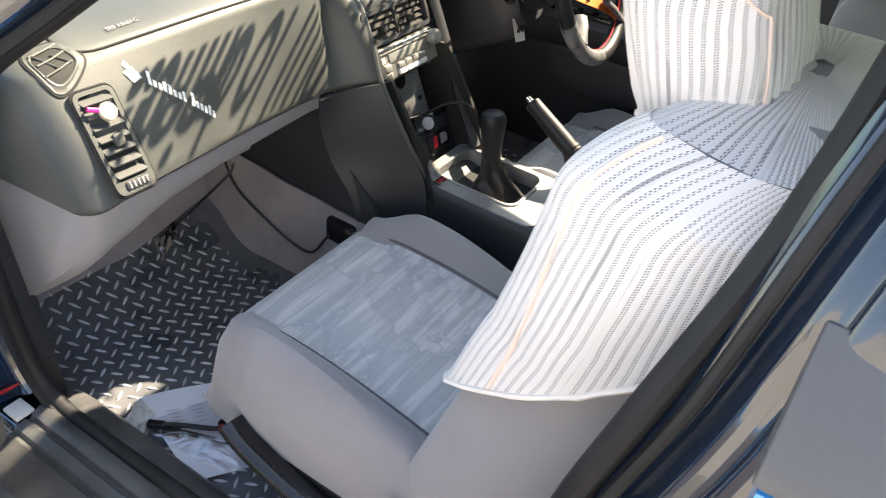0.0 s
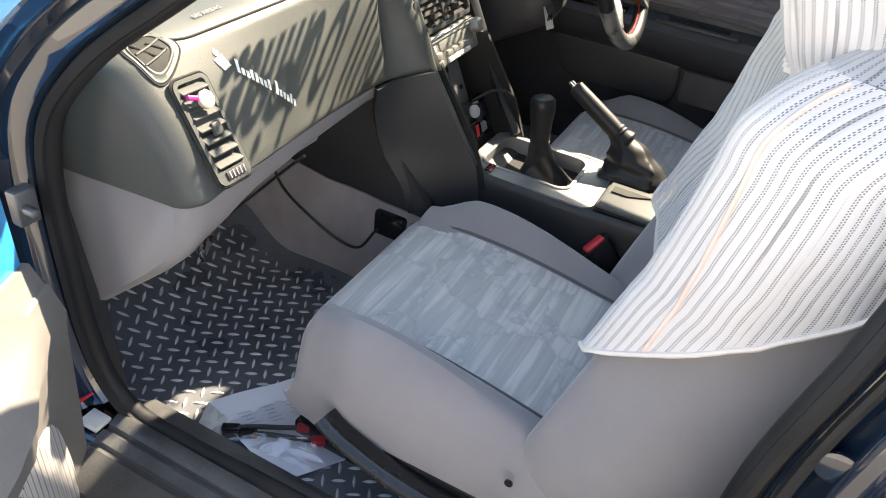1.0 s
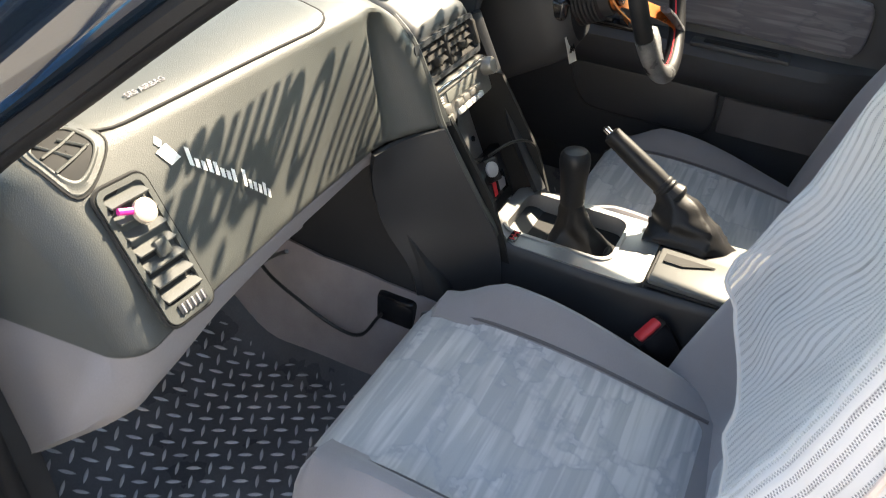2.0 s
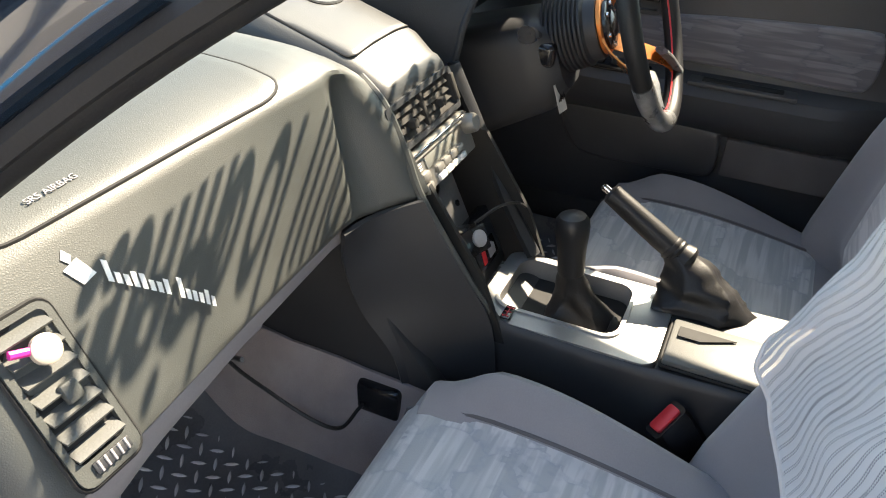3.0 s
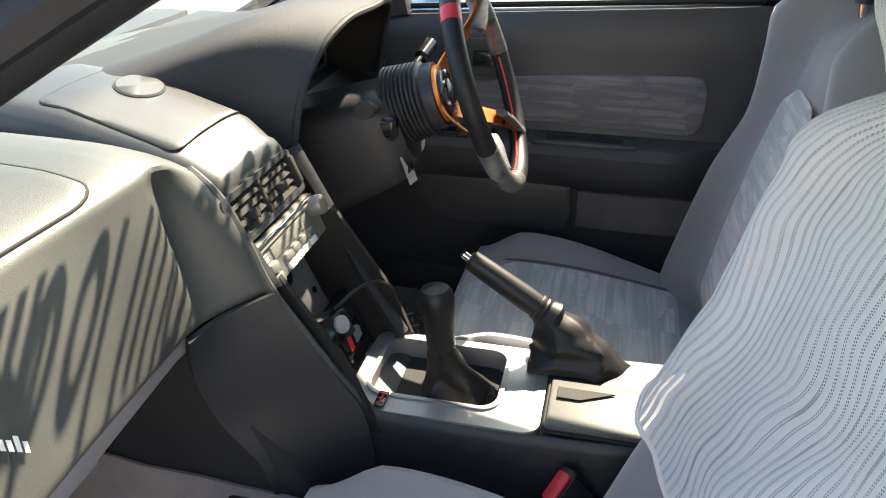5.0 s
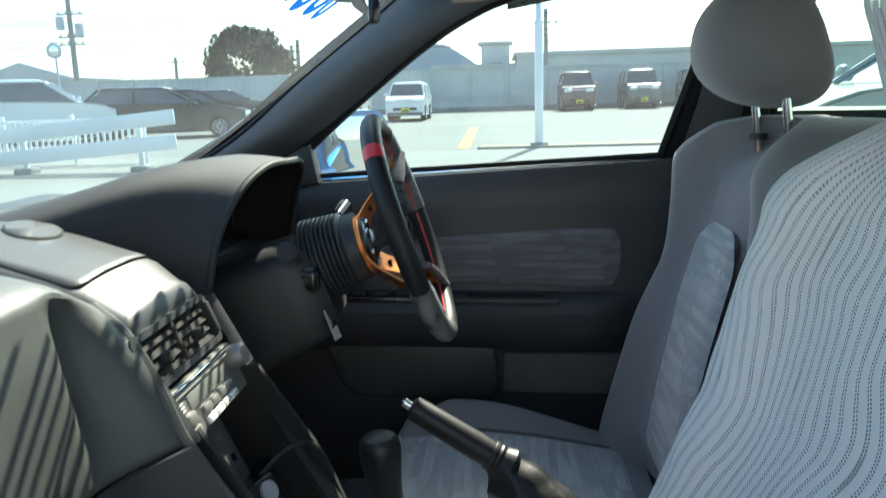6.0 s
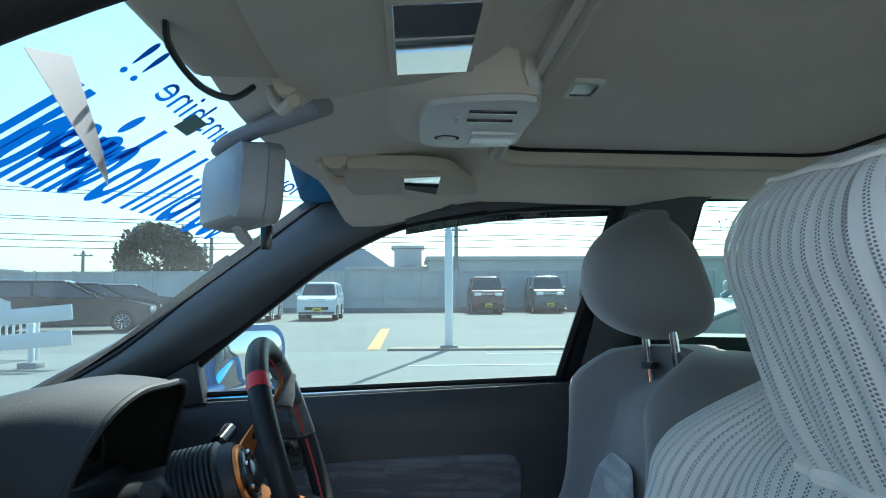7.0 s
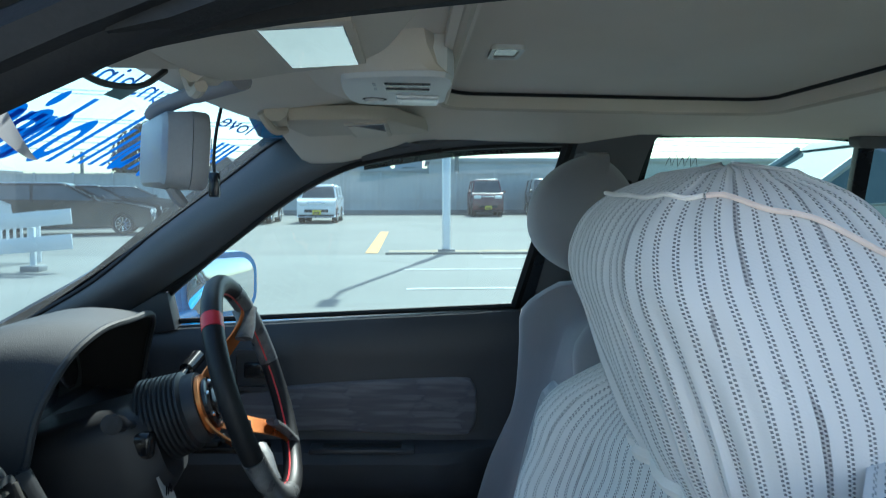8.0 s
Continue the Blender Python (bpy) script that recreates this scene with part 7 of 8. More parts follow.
def head_at(u, v):
    a = 2 * math.pi * u
    z = lerp((0, 0.08, 0.25, 0.5, 0.75, 0.86, 0.94, 1.0), (-0.075, -0.060, -0.025, 0.025, 0.068, 0.086, 0.098, 0.104), v)
    cy = eased((0, 0.3, 0.6, 0.8, 1.0), (0.125, 0.136, 0.156, 0.160, 0.156), v)
    dy = eased((0, 0.08, 0.3, 0.6, 0.75, 0.86, 0.94, 1.0), (0.054, 0.064, 0.075, 0.079, 0.071, 0.057, 0.036, 0.002), v)
    dx = eased((0, 0.08, 0.3, 0.6, 0.75, 0.86, 0.94, 1.0), (0.090, 0.101, 0.109, 0.104, 0.088, 0.071, 0.047, 0.004), v)
    ca, sa = math.cos(a), math.sin(a)
    x = dx * math.copysign(abs(ca) ** 0.60, ca)
    y = cy + dy * math.copysign(abs(sa) ** 0.58, sa)
    side = smooth01((abs(sa) - 0.35) / 0.4)
    pleat = (1 - smooth01((v - 0.1) / 0.55)) * math.sin(a * 26 + 2 * math.sin(a * 3)) * 0.0030 * (0.3 + 0.7 * side)
    n1 = noise.noise(Vector((ca * 2.5, sa * 2.5, v * 2.5)))
    n2 = noise.noise(Vector((ca * 6, sa * 6, v * 1.5 + 4)))
    out = Vector((ca, sa, 0)) * (0.0035 * n1 + 0.0022 * n2 + pleat) * (1 - smooth01((v - 0.8) / 0.2))
    return HC + Vector((x, y, z + 0.003 * n1)) + out


round_len = cover_uv_len([head_at(k / 192, 0.6) for k in range(193)])


def bag_u(u):
    """Metres round the bag at the share u of its turn."""
    return lerp([k / 192 for k in range(193)], round_len, u)


bm = bmesh.new()
sheet(bm, head_at, 192, 40, 0.0, lambda u, v: (bag_u(u), v * 0.24))
part("headrest_bag", bm, LACE, cover)
part("headrest", loft(bmesh.new(), [[HC + Vector((q.x * 0.93, 0.14 + (q.y - 0.14) * 0.92, q.z * 0.93)) for q in (head_at(k / 48, v) - HC for k in range(48))] for v in (0.02, 0.12, 0.25, 0.4, 0.55, 0.7, 0.8, 0.88, 0.95, 0.99)]), VELOUR, pass_seat)
pts = [head_at(0.43 + 0.19 * k / 40, 0.86 - 0.22 * smooth01((k / 40 - 0.10) / 0.90)) + Vector((-0.001, 0, 0.001)) for k in range(41)]
pts += [head_at(0.62 + 0.004 * k / 20, 0.64 - 0.60 * k / 20) + Vector((-0.001, -0.001, 0)) for k in range(1, 21)]
part("piping", tube(bmesh.new(), pts, 0.0015, 6), PINKSEAM, cover, "pale salmon piping")
pts = [head_at(0.14 + 0.29 * k / 30, 0.86) + Vector((0, 0.001, 0.001)) for k in range(31)]
part("piping", tube(bmesh.new(), pts, 0.0014, 6), HEM, cover)
pts = [head_at(k / 128, 0.015) for k in range(128)]
part("gathered_edge", tube(bmesh.new(), pts, 0.005, 6, True), HEM, cover)

# ---- floor, mat and loose things ----
floor = tagged(finish("floor", sheet(bmesh.new(), lambda u, v: (-0.70 + 1.40 * u, -1.2 + 2.45 * v, 0.238 + 0.10 * smooth01((v * 2.45 - 1.2 - 1.02) / 0.3) + 0.012 * bump(-0.70 + 1.40 * u, 0, 0.2)), 20, 30, 0.012), CARPET), "dark brown carpeted car floor", "floor", kind="structure")


def tread_z(y):
    return 0.252 + 0.13 * smooth01((y - 0.98) / 0.34)


mat_ob = thing("rubber_mat", (-0.44, 0.8, 0.245), "black rubber floor mat with raised checker-plate treads coloured pale for glints", "floor mat")
bm = bmesh.new()
sheet(bm, lambda u, v: (-0.705 + 0.49 * u, 0.36 + 0.90 * v, tread_z(0.36 + 0.90 * v) + 0.035 * smooth01((u - 0.9) / 0.1) + 0.01 * smooth01((0.03 - u) / 0.03)), 24, 40, 0.006)
part("mat_sheet", bm, MAT_RUBBER, mat_ob)
bm = bmesh.new()
rows_v, rows_f = [], []
for i in range(-26, 27):
    for j in range(-26, 27):
        px0, py0 = 0.0245 * i, 0.0245 * j
        x = -0.46 + px0 * math.cos(radians(-60)) - py0 * math.sin(radians(-60))
        y = 0.80 + px0 * math.sin(radians(-60)) + py0 * math.cos(radians(-60))
        if not (-0.690 < x < -0.237 and 0.38 < y < 1.24):
            continue
        a = radians(-60) if (i + j) % 2 else radians(30)
        dx_, dy_ = math.cos(a), math.sin(a)
        base = len(rows_v)
        prof = ((-1, 0, 0), (-0.5, 0.75, 0), (0, 1, 0), (0.5, 0.75, 0), (1, 0, 0), (0.5, -0.75, 0), (0, -1, 0), (-0.5, -0.75, 0), (-0.45, 0, 0.8), (0, 0, 1), (0.45, 0, 0.8))
        for p, q, h in prof:
            px, py = x + dx_ * p * 0.0125 - dy_ * q * 0.0028, y + dy_ * p * 0.0125 + dx_ * q * 0.0028
            rows_v.append((px, py, tread_z(py) + 0.0002 + h * 0.0048))
        for f in ((0, 8, 1), (1, 8, 2), (8, 9, 2), (2, 9, 3), (9, 10, 3), (3, 10, 4), (4, 10, 5), (5, 10, 6), (10, 9, 6), (6, 9, 7), (9, 8, 7), (7, 8, 0)):
            rows_f.append([base + k for k in reversed(f)])
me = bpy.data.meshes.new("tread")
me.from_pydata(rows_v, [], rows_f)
me.materials.append(TREADGLINT)
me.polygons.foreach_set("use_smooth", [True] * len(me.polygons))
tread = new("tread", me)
tread.parent = mat_ob
tread.matrix_parent_inverse = mat_ob.matrix_basis.inverted()
tagged(tread, kind="stuff")
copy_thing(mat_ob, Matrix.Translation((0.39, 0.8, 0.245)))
bm = bmesh.new()
sheet(bm, lambda u, v: (-0.250 + 0.066 * u ** 0.8, 0.50 + 0.85 * v, 0.25 + 0.175 * u ** 1.4 + 0.06 * v * u + 0.006 * noise.noise(Vector((u * 3, v * 9, 0)))), 10, 20, 0.006)
part("tunnel_carpet", bm, CARPET, car, "brown tunnel carpet")
bm = bmesh.new()
sheet(bm, lambda u, v: (-0.70 + 0.58 * u, 1.13 + 0.17 * v, 0.30 + 0.42 * v ** 1.2 + 0.05 * bump(u, 0.9, 0.3)), 14, 10, 0.006)
part("toeboard_carpet", bm, CARPET, car, "brown carpet running up the toe board")
# Chrome sheet added in place of the bright reflection on the lifted mat.
bm = bmesh.new()
sheet(bm, lambda u, v: (-0.385 + 0.070 * u + 0.055 * v, 1.085 + 0.03 * u + 0.11 * v, tread_z(1.085 + 0.03 * u + 0.11 * v) + 0.010 + 0.010 * noise.noise(Vector((u * 4, v * 5, 2)))), 12, 14, 0.002)
solo("foil_strip", bm, CHROME, "crumpled bright sheet standing in for the mat's reflection", "metal strip")
bm = bmesh.new()
box(bm, (-0.178, 0.772, 0.405), (0.045, 0.07, 0.055), 0.008)
solo("black_control_box", bm, GLOSSBLACK, "black plastic control box beside the tunnel", "control box")
bm = bmesh.new()
tube(bm, vcurve([(-0.43, 0.80, 0.66), (-0.36, 0.90, 0.56), (-0.31, 1.08, 0.37), (-0.30, 1.14, 0.30), (-0.37, 1.12, 0.275)], 8), 0.0028, 6)
solo("hanging_cable", bm, WIRE, "thin black cable hanging under the dashboard", "cable")
bm = bmesh.new()
tube(bm, vcurve([(-0.30, 0.98, 0.60), (-0.27, 0.98, 0.47), (-0.235, 0.93, 0.385), (-0.222, 0.865, 0.345), (-0.216, 0.825, 0.345), (-0.206, 0.80, 0.385), (-0.19, 0.79, 0.40)], 8), 0.003, 6)
solo("looped_cable", bm, WIRE, "black cable looping along the tunnel carpet", "cable")

sheet_ob = solo("paper_leaflet", sheet(bmesh.new(), lambda u, v: (-0.640 + 0.150 * u - 0.062 * v + 0.03 * u * v, 0.855 - 0.205 * v - 0.11 * u, tread_z(0.8) + 0.007 + 0.004 * math.sin(4 * u + 2 * v) + 0.010 * smooth01((u - 0.6) / 0.4)), 12, 12, 0.0004), PAPER, "white printed instruction leaflet on the mat", "leaflet")
for k in range(5):
    bm = bmesh.new()
    for j in range(3):
        box(bm, (-0.625 + 0.030 * j - 0.0030 * k, 0.782 - 0.022 * j - 0.0085 * k, tread_z(0.8) + 0.0150), (0.022 - 0.004 * (k % 3), 0.0025, 0.0006), m=Matrix.Rotation(radians(-37), 4, "Z"))
    part("print_line", bm, PRINTINK, sheet_ob, smooth=0)
bag = thing("plastic_bag", (-0.64, 0.70, 0.258), "clear plastic bag holding short black cables", "plastic bag")
bm = bmesh.new()
sheet(bm, lambda u, v: (-0.685 + 0.11 * u + 0.02 * v, 0.80 - 0.19 * v - 0.05 * u, 0.271 + 0.018 * math.sin(math.pi * u) * math.sin(math.pi * v) + 0.004 * noise.noise(Vector((u * 7, v * 9, 3)))), 24, 28)
film = part("film", bm, BAG, bag)
film.visible_shadow = False
for k in range(2):
    p = Vector((-0.665 + 0.006 * k, 0.775 - 0.03 * k, 0.272))
    q = Vector((-0.605 - 0.010 * k, 0.675 - 0.035 * k, 0.278))
    cable = thing("jumper_cable", p, "short black cable with a red plug end", "cable", "bagged cables")
    part("sleeve", tube(bmesh.new(), vcurve([p, p.lerp(q, 0.3) + Vector((0, 0, 0.003)), p.lerp(q, 0.75), q], 6), 0.0042, 8), WIRE, cable)
    part("black_end", box(bmesh.new(), p, (0.014, 0.030, 0.012), 0.003, 2, Matrix.Rotation(radians(30), 4, "Z")), GLOSSBLACK, cable)
    part("red_plug", box(bmesh.new(), q, (0.015, 0.022, 0.013), 0.003, 2, Matrix.Rotation(radians(30), 4, "Z")), RED, cable)
bm = bmesh.new()
sheet(bm, lambda u, v: (-0.690 + 0.050 * u - 0.010 * v, 0.825 - 0.05 * v + 0.02 * u, 0.268 + 0.008 * noise.noise(Vector((u * 4, v * 4, 8)))), 20, 18, 0.0005)
solo("crumpled_wrapper", bm, PAPERDARK, "crumpled pale wrapper on the mat", "wrapper")
wires = thing("red_wires", (-0.815, 0.92, 0.33), "two thin red wires coming from the door jamb", "wire")
for k in range(2):
    part("strand", tube(bmesh.new(), vcurve([(-0.845, 0.985, 0.350 + 0.012 * k), (-0.815, 0.950, 0.352 + 0.006 * k), (-0.785, 0.925, 0.372)], 6), 0.0018, 6), REDWIRE, wires)
bm = bmesh.new()
box(bm, (-0.805, 0.905, 0.344), (0.03, 0.035, 0.008), 0.002)
solo("jamb_connector", bm, PAPERDARK, "dusty pale plastic connector on the sill", "connector")

bm = bmesh.new()
prism(bm, [(0.640, 0.225), (0.655, 0.31), (0.680, 0.335), (0.775, 0.330), (0.785, 0.20)], "y", -0.62, 1.10, 0.004)
part("driver_sill", bm, DARK, car)

# kick panel at the front of the opening
bm = bmesh.new()
prism(bm, [(0.955, 0.25), (0.965, 0.50), (1.0, 0.70), (1.2, 0.70), (1.25, 0.25)], "x", -0.735, -0.70, 0.006)
part("kick_panel", bm, DARK, car)

# ---- overhead ----
lamp = thing("map_lamp", (0.0, 0.355, 1.262), "pale grey map lamp console with switches", "lamp")
bm = bmesh.new()
shield = [(p.x, p.y) for p in vcurve([(-0.125, 0.300, 0), (-0.110, 0.385, 0), (-0.070, 0.402, 0), (0.040, 0.404, 0), (0.085, 0.392, 0), (0.088, 0.340, 0), (0.070, 0.298, 0), (0.0, 0.294, 0)], 5, True)]
loft(bm, [[(-0.02 + (x + 0.02) * s, 0.35 + (y - 0.35) * s, z) for x, y in shield] for z, s in ((1.305, 1.0), (1.270, 1.0), (1.263, 0.97), (1.261, 0.90))])
part("housing", bm, LAMPGREY, lamp)
bm = bmesh.new()
loft(bm, [[(-0.02 + (x + 0.02) * s, cy_ + (y - 0.35) * s2, z) for x, y in shield] for z, s, s2, cy_ in ((1.300, 1.30, 1.40, 0.392), (1.288, 1.20, 1.30, 0.384), (1.274, 1.10, 1.18, 0.370), (1.267, 1.06, 1.06, 0.355), (1.268, 0.98, 0.98, 0.350))], caps=False)
part("moulding", bm, LINER, lamp, "moulded headliner bulge round the lamp")
part("lens", box(bmesh.new(), (0.022, 0.326, 1.260), (0.062, 0.046, 0.005), 0.002), LENS, lamp, "milky lamp lens")
for k in range(2):
    part("rocker_switch", box(bmesh.new(), (-0.092 + 0.034 * k, 0.336, 1.261), (0.012, 0.044, 0.004), 0.0015), GLOSSBLACK, lamp)
    part("switch_mark", box(bmesh.new(), (-0.086 + 0.030 * k, 0.368, 1.2606), (0.014, 0.003, 0.001)), GREYPLASTIC, lamp, smooth=0)
part("round_switch", revolve(bmesh.new(), [(0, 0), (0.011, 0), (0.010, -0.004), (0, -0.005)], 18, Matrix.Translation((0.027, 0.373, 1.262))), LAMPGREY, lamp)
part("switch_recess", revolve(bmesh.new(), [(0.011, 0), (0.0135, 0), (0.0135, -0.002), (0.011, -0.002)], 18, Matrix.Translation((0.027, 0.373, 1.2625))), GAP, lamp)


def visor(x0, x1, sx, mirror_x, mirror_w, name_label):
    v_ = thing("sun_visor", ((x0 + x1) / 2, 0.43, 1.255), name_label, "sun visor", "sun visors")
    bm2 = bmesh.new()
    pts_ = vcurve([(x0, 0.505, 0), (x0 - sx * 0.002, 0.43, 0), (x0 + sx * 0.022, 0.385, 0), (x0 + sx * 0.06, 0.356, 0), (x0 + sx * 0.13, 0.338, 0), (x1 - sx * 0.10, 0.306, 0), (x1, 0.318, 0), (x1, 0.47, 0), (x1 - sx * 0.03, 0.495, 0)], 4, True)
    cx_, cy_ = sum(p.x for p in pts_) / len(pts_), sum(p.y for p in pts_) / len(pts_)

    def vz(y):
        return 1.249 + (0.5 - y) * 0.075
    loft(bm2, [[(cx_ + (p.x - cx_) * s, cy_ + (p.y - cy_) * s, vz(cy_ + (p.y - cy_) * s) + h) for p in pts_] for h, s in ((0.020, 0.94), (0.018, 0.985), (0.009, 1.0), (0.000, 0.985), (-0.002, 0.94), (-0.002, 0.5), (-0.002, 0.05))])
    part("panel", bm2, VISOR, v_)
    bm2 = bmesh.new()
    box(bm2, (mirror_x, 0.396, vz(0.396) - 0.003), (mirror_w + 0.012, 0.060, 0.004), 0.001, 2, Matrix.Rotation(-0.075, 4, "X"))
    fr = part("mirror_frame", bm2, VISOR, v_)
    bm2 = bmesh.new()
    box(bm2, (mirror_x, 0.396, vz(0.396) - 0.0055), (mirror_w, 0.050, 0.002), 0.0005, 1, Matrix.Rotation(-0.075, 4, "X"))
    part("vanity_mirror", bm2, MIRROR, fr, "flat vanity mirror")
    bm2 = bmesh.new()
    tube(bm2, [(x0 - sx * 0.035, 0.505, 1.262), (x0 + sx * 0.02, 0.505, 1.252)], [0.016, 0.010], 10)
    part("visor_clip", bm2, VISOR, v_)
    bm2 = bmesh.new()
    tube(bm2, vcurve([(x0 - sx * 0.03, 0.525, 1.258), (x0 - sx * 0.01, 0.512, 1.238), (x0 + sx * 0.012, 0.500, 1.240)], 5), 0.0055, 8)
    part("clip_hook", bm2, VISOR, v_)
    return v_


visor(-0.190, -0.60, -1, -0.310, 0.130, "beige vinyl passenger sun visor with a vanity mirror")
visor(0.195, 0.555, 1, 0.345, 0.215, "beige vinyl driver sun visor with a vanity mirror strip")
bm = bmesh.new()
tube(bm, vcurve([(-0.36, 0.545, 1.262), (-0.33, 0.555, 1.242), (-0.27, 0.553, 1.232), (-0.21, 0.545, 1.238), (-0.18, 0.535, 1.255)], 6), 0.0026, 6)
solo("overhead_cable", bm, WIRE, "black cable sagging below the headliner edge", "cable")
bm = bmesh.new()
box(bm, (-0.38, 0.535, 1.262), (0.32, 0.075, 0.028), 0.012, 3)
solo("header_trim", bm, VISOR, "padded beige header trim above the windscreen", "trim", kind="structure")

rear_mirror = thing("rear_view_mirror", (0.02, 0.585, 1.14), "grey rear-view mirror on a long arm, turned to the driver", "mirror")
MM = basis((-0.012, 0.584, 1.196), (0.89, 0.456, 0.0), (0, -0.05, 1)) @ Matrix.Diagonal((0.76, 0.94, 1, 1))
bm = bmesh.new()
loft(bm, [[MM @ Vector((p[0] * s, p[1] * s, z)) for p in rrect(0.218, 0.080, 0.022, 5)] for z, s in ((-0.020, 0.86), (-0.016, 0.95), (0.004, 1.0), (0.006, 1.0))])
part("housing", bm, GREYPLASTIC, rear_mirror)
bm = bmesh.new()
loft(bm, [[MM @ Vector((p[0] * s, p[1] * s, z)) for p in rrect(0.220, 0.082, 0.023, 5)] for z, s in ((0.0065, 1.0), (0.020, 0.99), (0.023, 0.96))])
bezel_m = part("bezel", bm, GREYPLASTIC, rear_mirror)
bm = bmesh.new()
prism(bm, rrect(0.202, 0.066, 0.018, 5), "z", 0.0232, 0.0240, m=MM)
part("mirror_glass", bm, MIRROR, bezel_m, smooth=0)
bm = bmesh.new()
for k in range(9):
    box(bm, (-0.080 + 0.011 * k, -0.026, -0.0165), (0.007, 0.006, 0.001))
bmesh.ops.transform(bm, matrix=MM, verts=bm.verts)
part("moulded_marks", bm, LAMPGREY, rear_mirror, "unreadable moulded marks", smooth=0)
bm = bmesh.new()
tube(bm, [MM @ Vector((-0.01, -0.038, 0.0)), MM @ Vector((-0.008, -0.050, 0.008)), MM @ Vector((-0.006, -0.057, 0.016))], [0.006, 0.007, 0.005], 8)
part("dip_tab", bm, GREYPLASTIC, rear_mirror)
bm = bmesh.new()
tube(bm, vcurve([(-0.002, 0.604, 1.236), (-0.03, 0.585, 1.242), (-0.07, 0.540, 1.251), (-0.115, 0.487, 1.258)], 5), [0.010] * 10 + [0.012] * 6, 10, flat=0.8)
part("arm", bm, TRIMGREY, rear_mirror)
cord = thing("camera_cord", (0.21, 0.60, 1.15), "thin black cord with an inline plug hanging by the pillar", "cord")
part("lead", tube(bmesh.new(), vcurve([(0.165, 0.575, 1.262), (0.20, 0.59, 1.235), (0.215, 0.597, 1.205), (0.217, 0.597, 1.18)], 6), 0.0022, 6), WIRE, cord)
part("plug", box(bmesh.new(), (0.217, 0.597, 1.166), (0.014, 0.014, 0.034), 0.003), GLOSSBLACK, cord)
bm = bmesh.new()
loft(bm, [[(0.52 + 0.0 * a, 0, 0) for a in range(4)]] * 0 or [[(0.524, y, z) for y, z in rrect(0.10, 0.028, 0.012, 4, -0.50, 1.268)], [(0.500, y, z) for y, z in rrect(0.09, 0.02, 0.009, 4, -0.50, 1.262)]])
solo("grab_handle", bm, PILLAR, "dark grab handle above the rear door", "grab handle")

# seat belt on the middle pillars
for sx in (-1, 1):
    belt_ob = thing("seat_belt", (sx * 0.67, -0.02, 0.40), "black seat belt hanging on the middle pillar", "seat belt", "seat belts")
    part("webbing", sheet(bmesh.new(), lambda u, v: (sx * (sidex(1.17 - 0.72 * v) - 0.035), -0.005 - 0.045 * u + 0.03 * v, 1.17 - 0.72 * v), 4, 16, 0.0015), SEAL, belt_ob)
    part("upper_guide", box(bmesh.new(), (sx * (sidex(1.17) - 0.030), -0.028, 1.175), (0.016, 0.07, 0.03), 0.006), GLOSSBLACK, belt_ob)

# rear bench, hidden behind the front seats
bench = thing("rear_bench", (0, -0.8, 0.24), "dark velour rear bench seat", "car seat")
part("bench_cushion", box(bmesh.new(), (0, -0.72, 0.36), (1.26, 0.52, 0.22), 0.05, 4), VELOURDARK, bench)
part("bench_back", box(bmesh.new(), (0, -1.06, 0.65), (1.26, 0.18, 0.60), 0.06, 4, Matrix.Rotation(radians(14), 4, "X")), VELOURDARK, bench)

# ---- outside: the parking lot, which falls away a little towards the front of the car ----
INSIDE = set(bpy.data.objects)
def lot(x):
    """The lot rises a little towards the fence, for drainage."""
    return 0.0085 * max(x, 0.0)


def ground_sheet(name, x0, x1, y0, y1, lift, material, label, category, nx=2, ny=2):
    bm2 = bmesh.new()
    sheet(bm2, lambda u, v: (x0 + (x1 - x0) * u, y0 + (y1 - y0) * v, lot(x0 + (x1 - x0) * u) + lift), nx, ny)
    return tagged(finish(name, bm2, material, 0), label, category, kind="structure")


bm = bmesh.new()
xs_g = [-900, -60, 0, 60, 900]
sheet(bm, lambda u, v: (xs_g[int(round(u * 4))], -900 + 1800 * v, lot(xs_g[int(round(u * 4))])), 4, 4)
ground = tagged(finish("ground", bm, ASPHALT, 0), "pale sunlit asphalt parking lot", "ground", kind="structure")
ground_sheet("pavement", -9, 14.2, -40, 40, 0.004, CONCRETE, "bright worn concrete apron", "pavement", 4, 4)
for k, (y0, y1, x0, w) in enumerate(((-14, 0.45, 11.3, 0.11), (-12, 0.40, 8.9, 0.10), (-10, -1.0, 13.4, 0.10))):
    bm = bmesh.new()
    sheet(bm, lambda u, v: (x0 + w * u - 0.03 * (y0 + (y1 - y0) * v), y0 + (y1 - y0) * v, lot(x0) + 0.012), 1, 8)
    tagged(finish("road_line", bm, WHITELINE, 0), "worn white parking line", "road line", "parking lines", "structure")
bm = bmesh.new()
sheet(bm, lambda u, v: (14.6 + 8.0 * u, 1.02 + 0.26 * v + 0.03 * u, lot(14.6 + 8.0 * u) + 0.010), 4, 1)
tagged(finish("road_line", bm, ORANGELINE, 0), "worn orange parking line", "road line", "parking lines", "structure")
for k in range(5):
    bm = bmesh.new()
    sheet(bm, lambda u, v: (22 + 9 * u, -7.5 - 2.6 * k + 0.12 * v, lot(22 + 9 * u) + 0.010), 4, 1)
    tagged(finish("road_line", bm, ORANGELINE if k % 2 else WHITELINE, 0), "faded parking bay line", "road line", "parking lines", "structure")

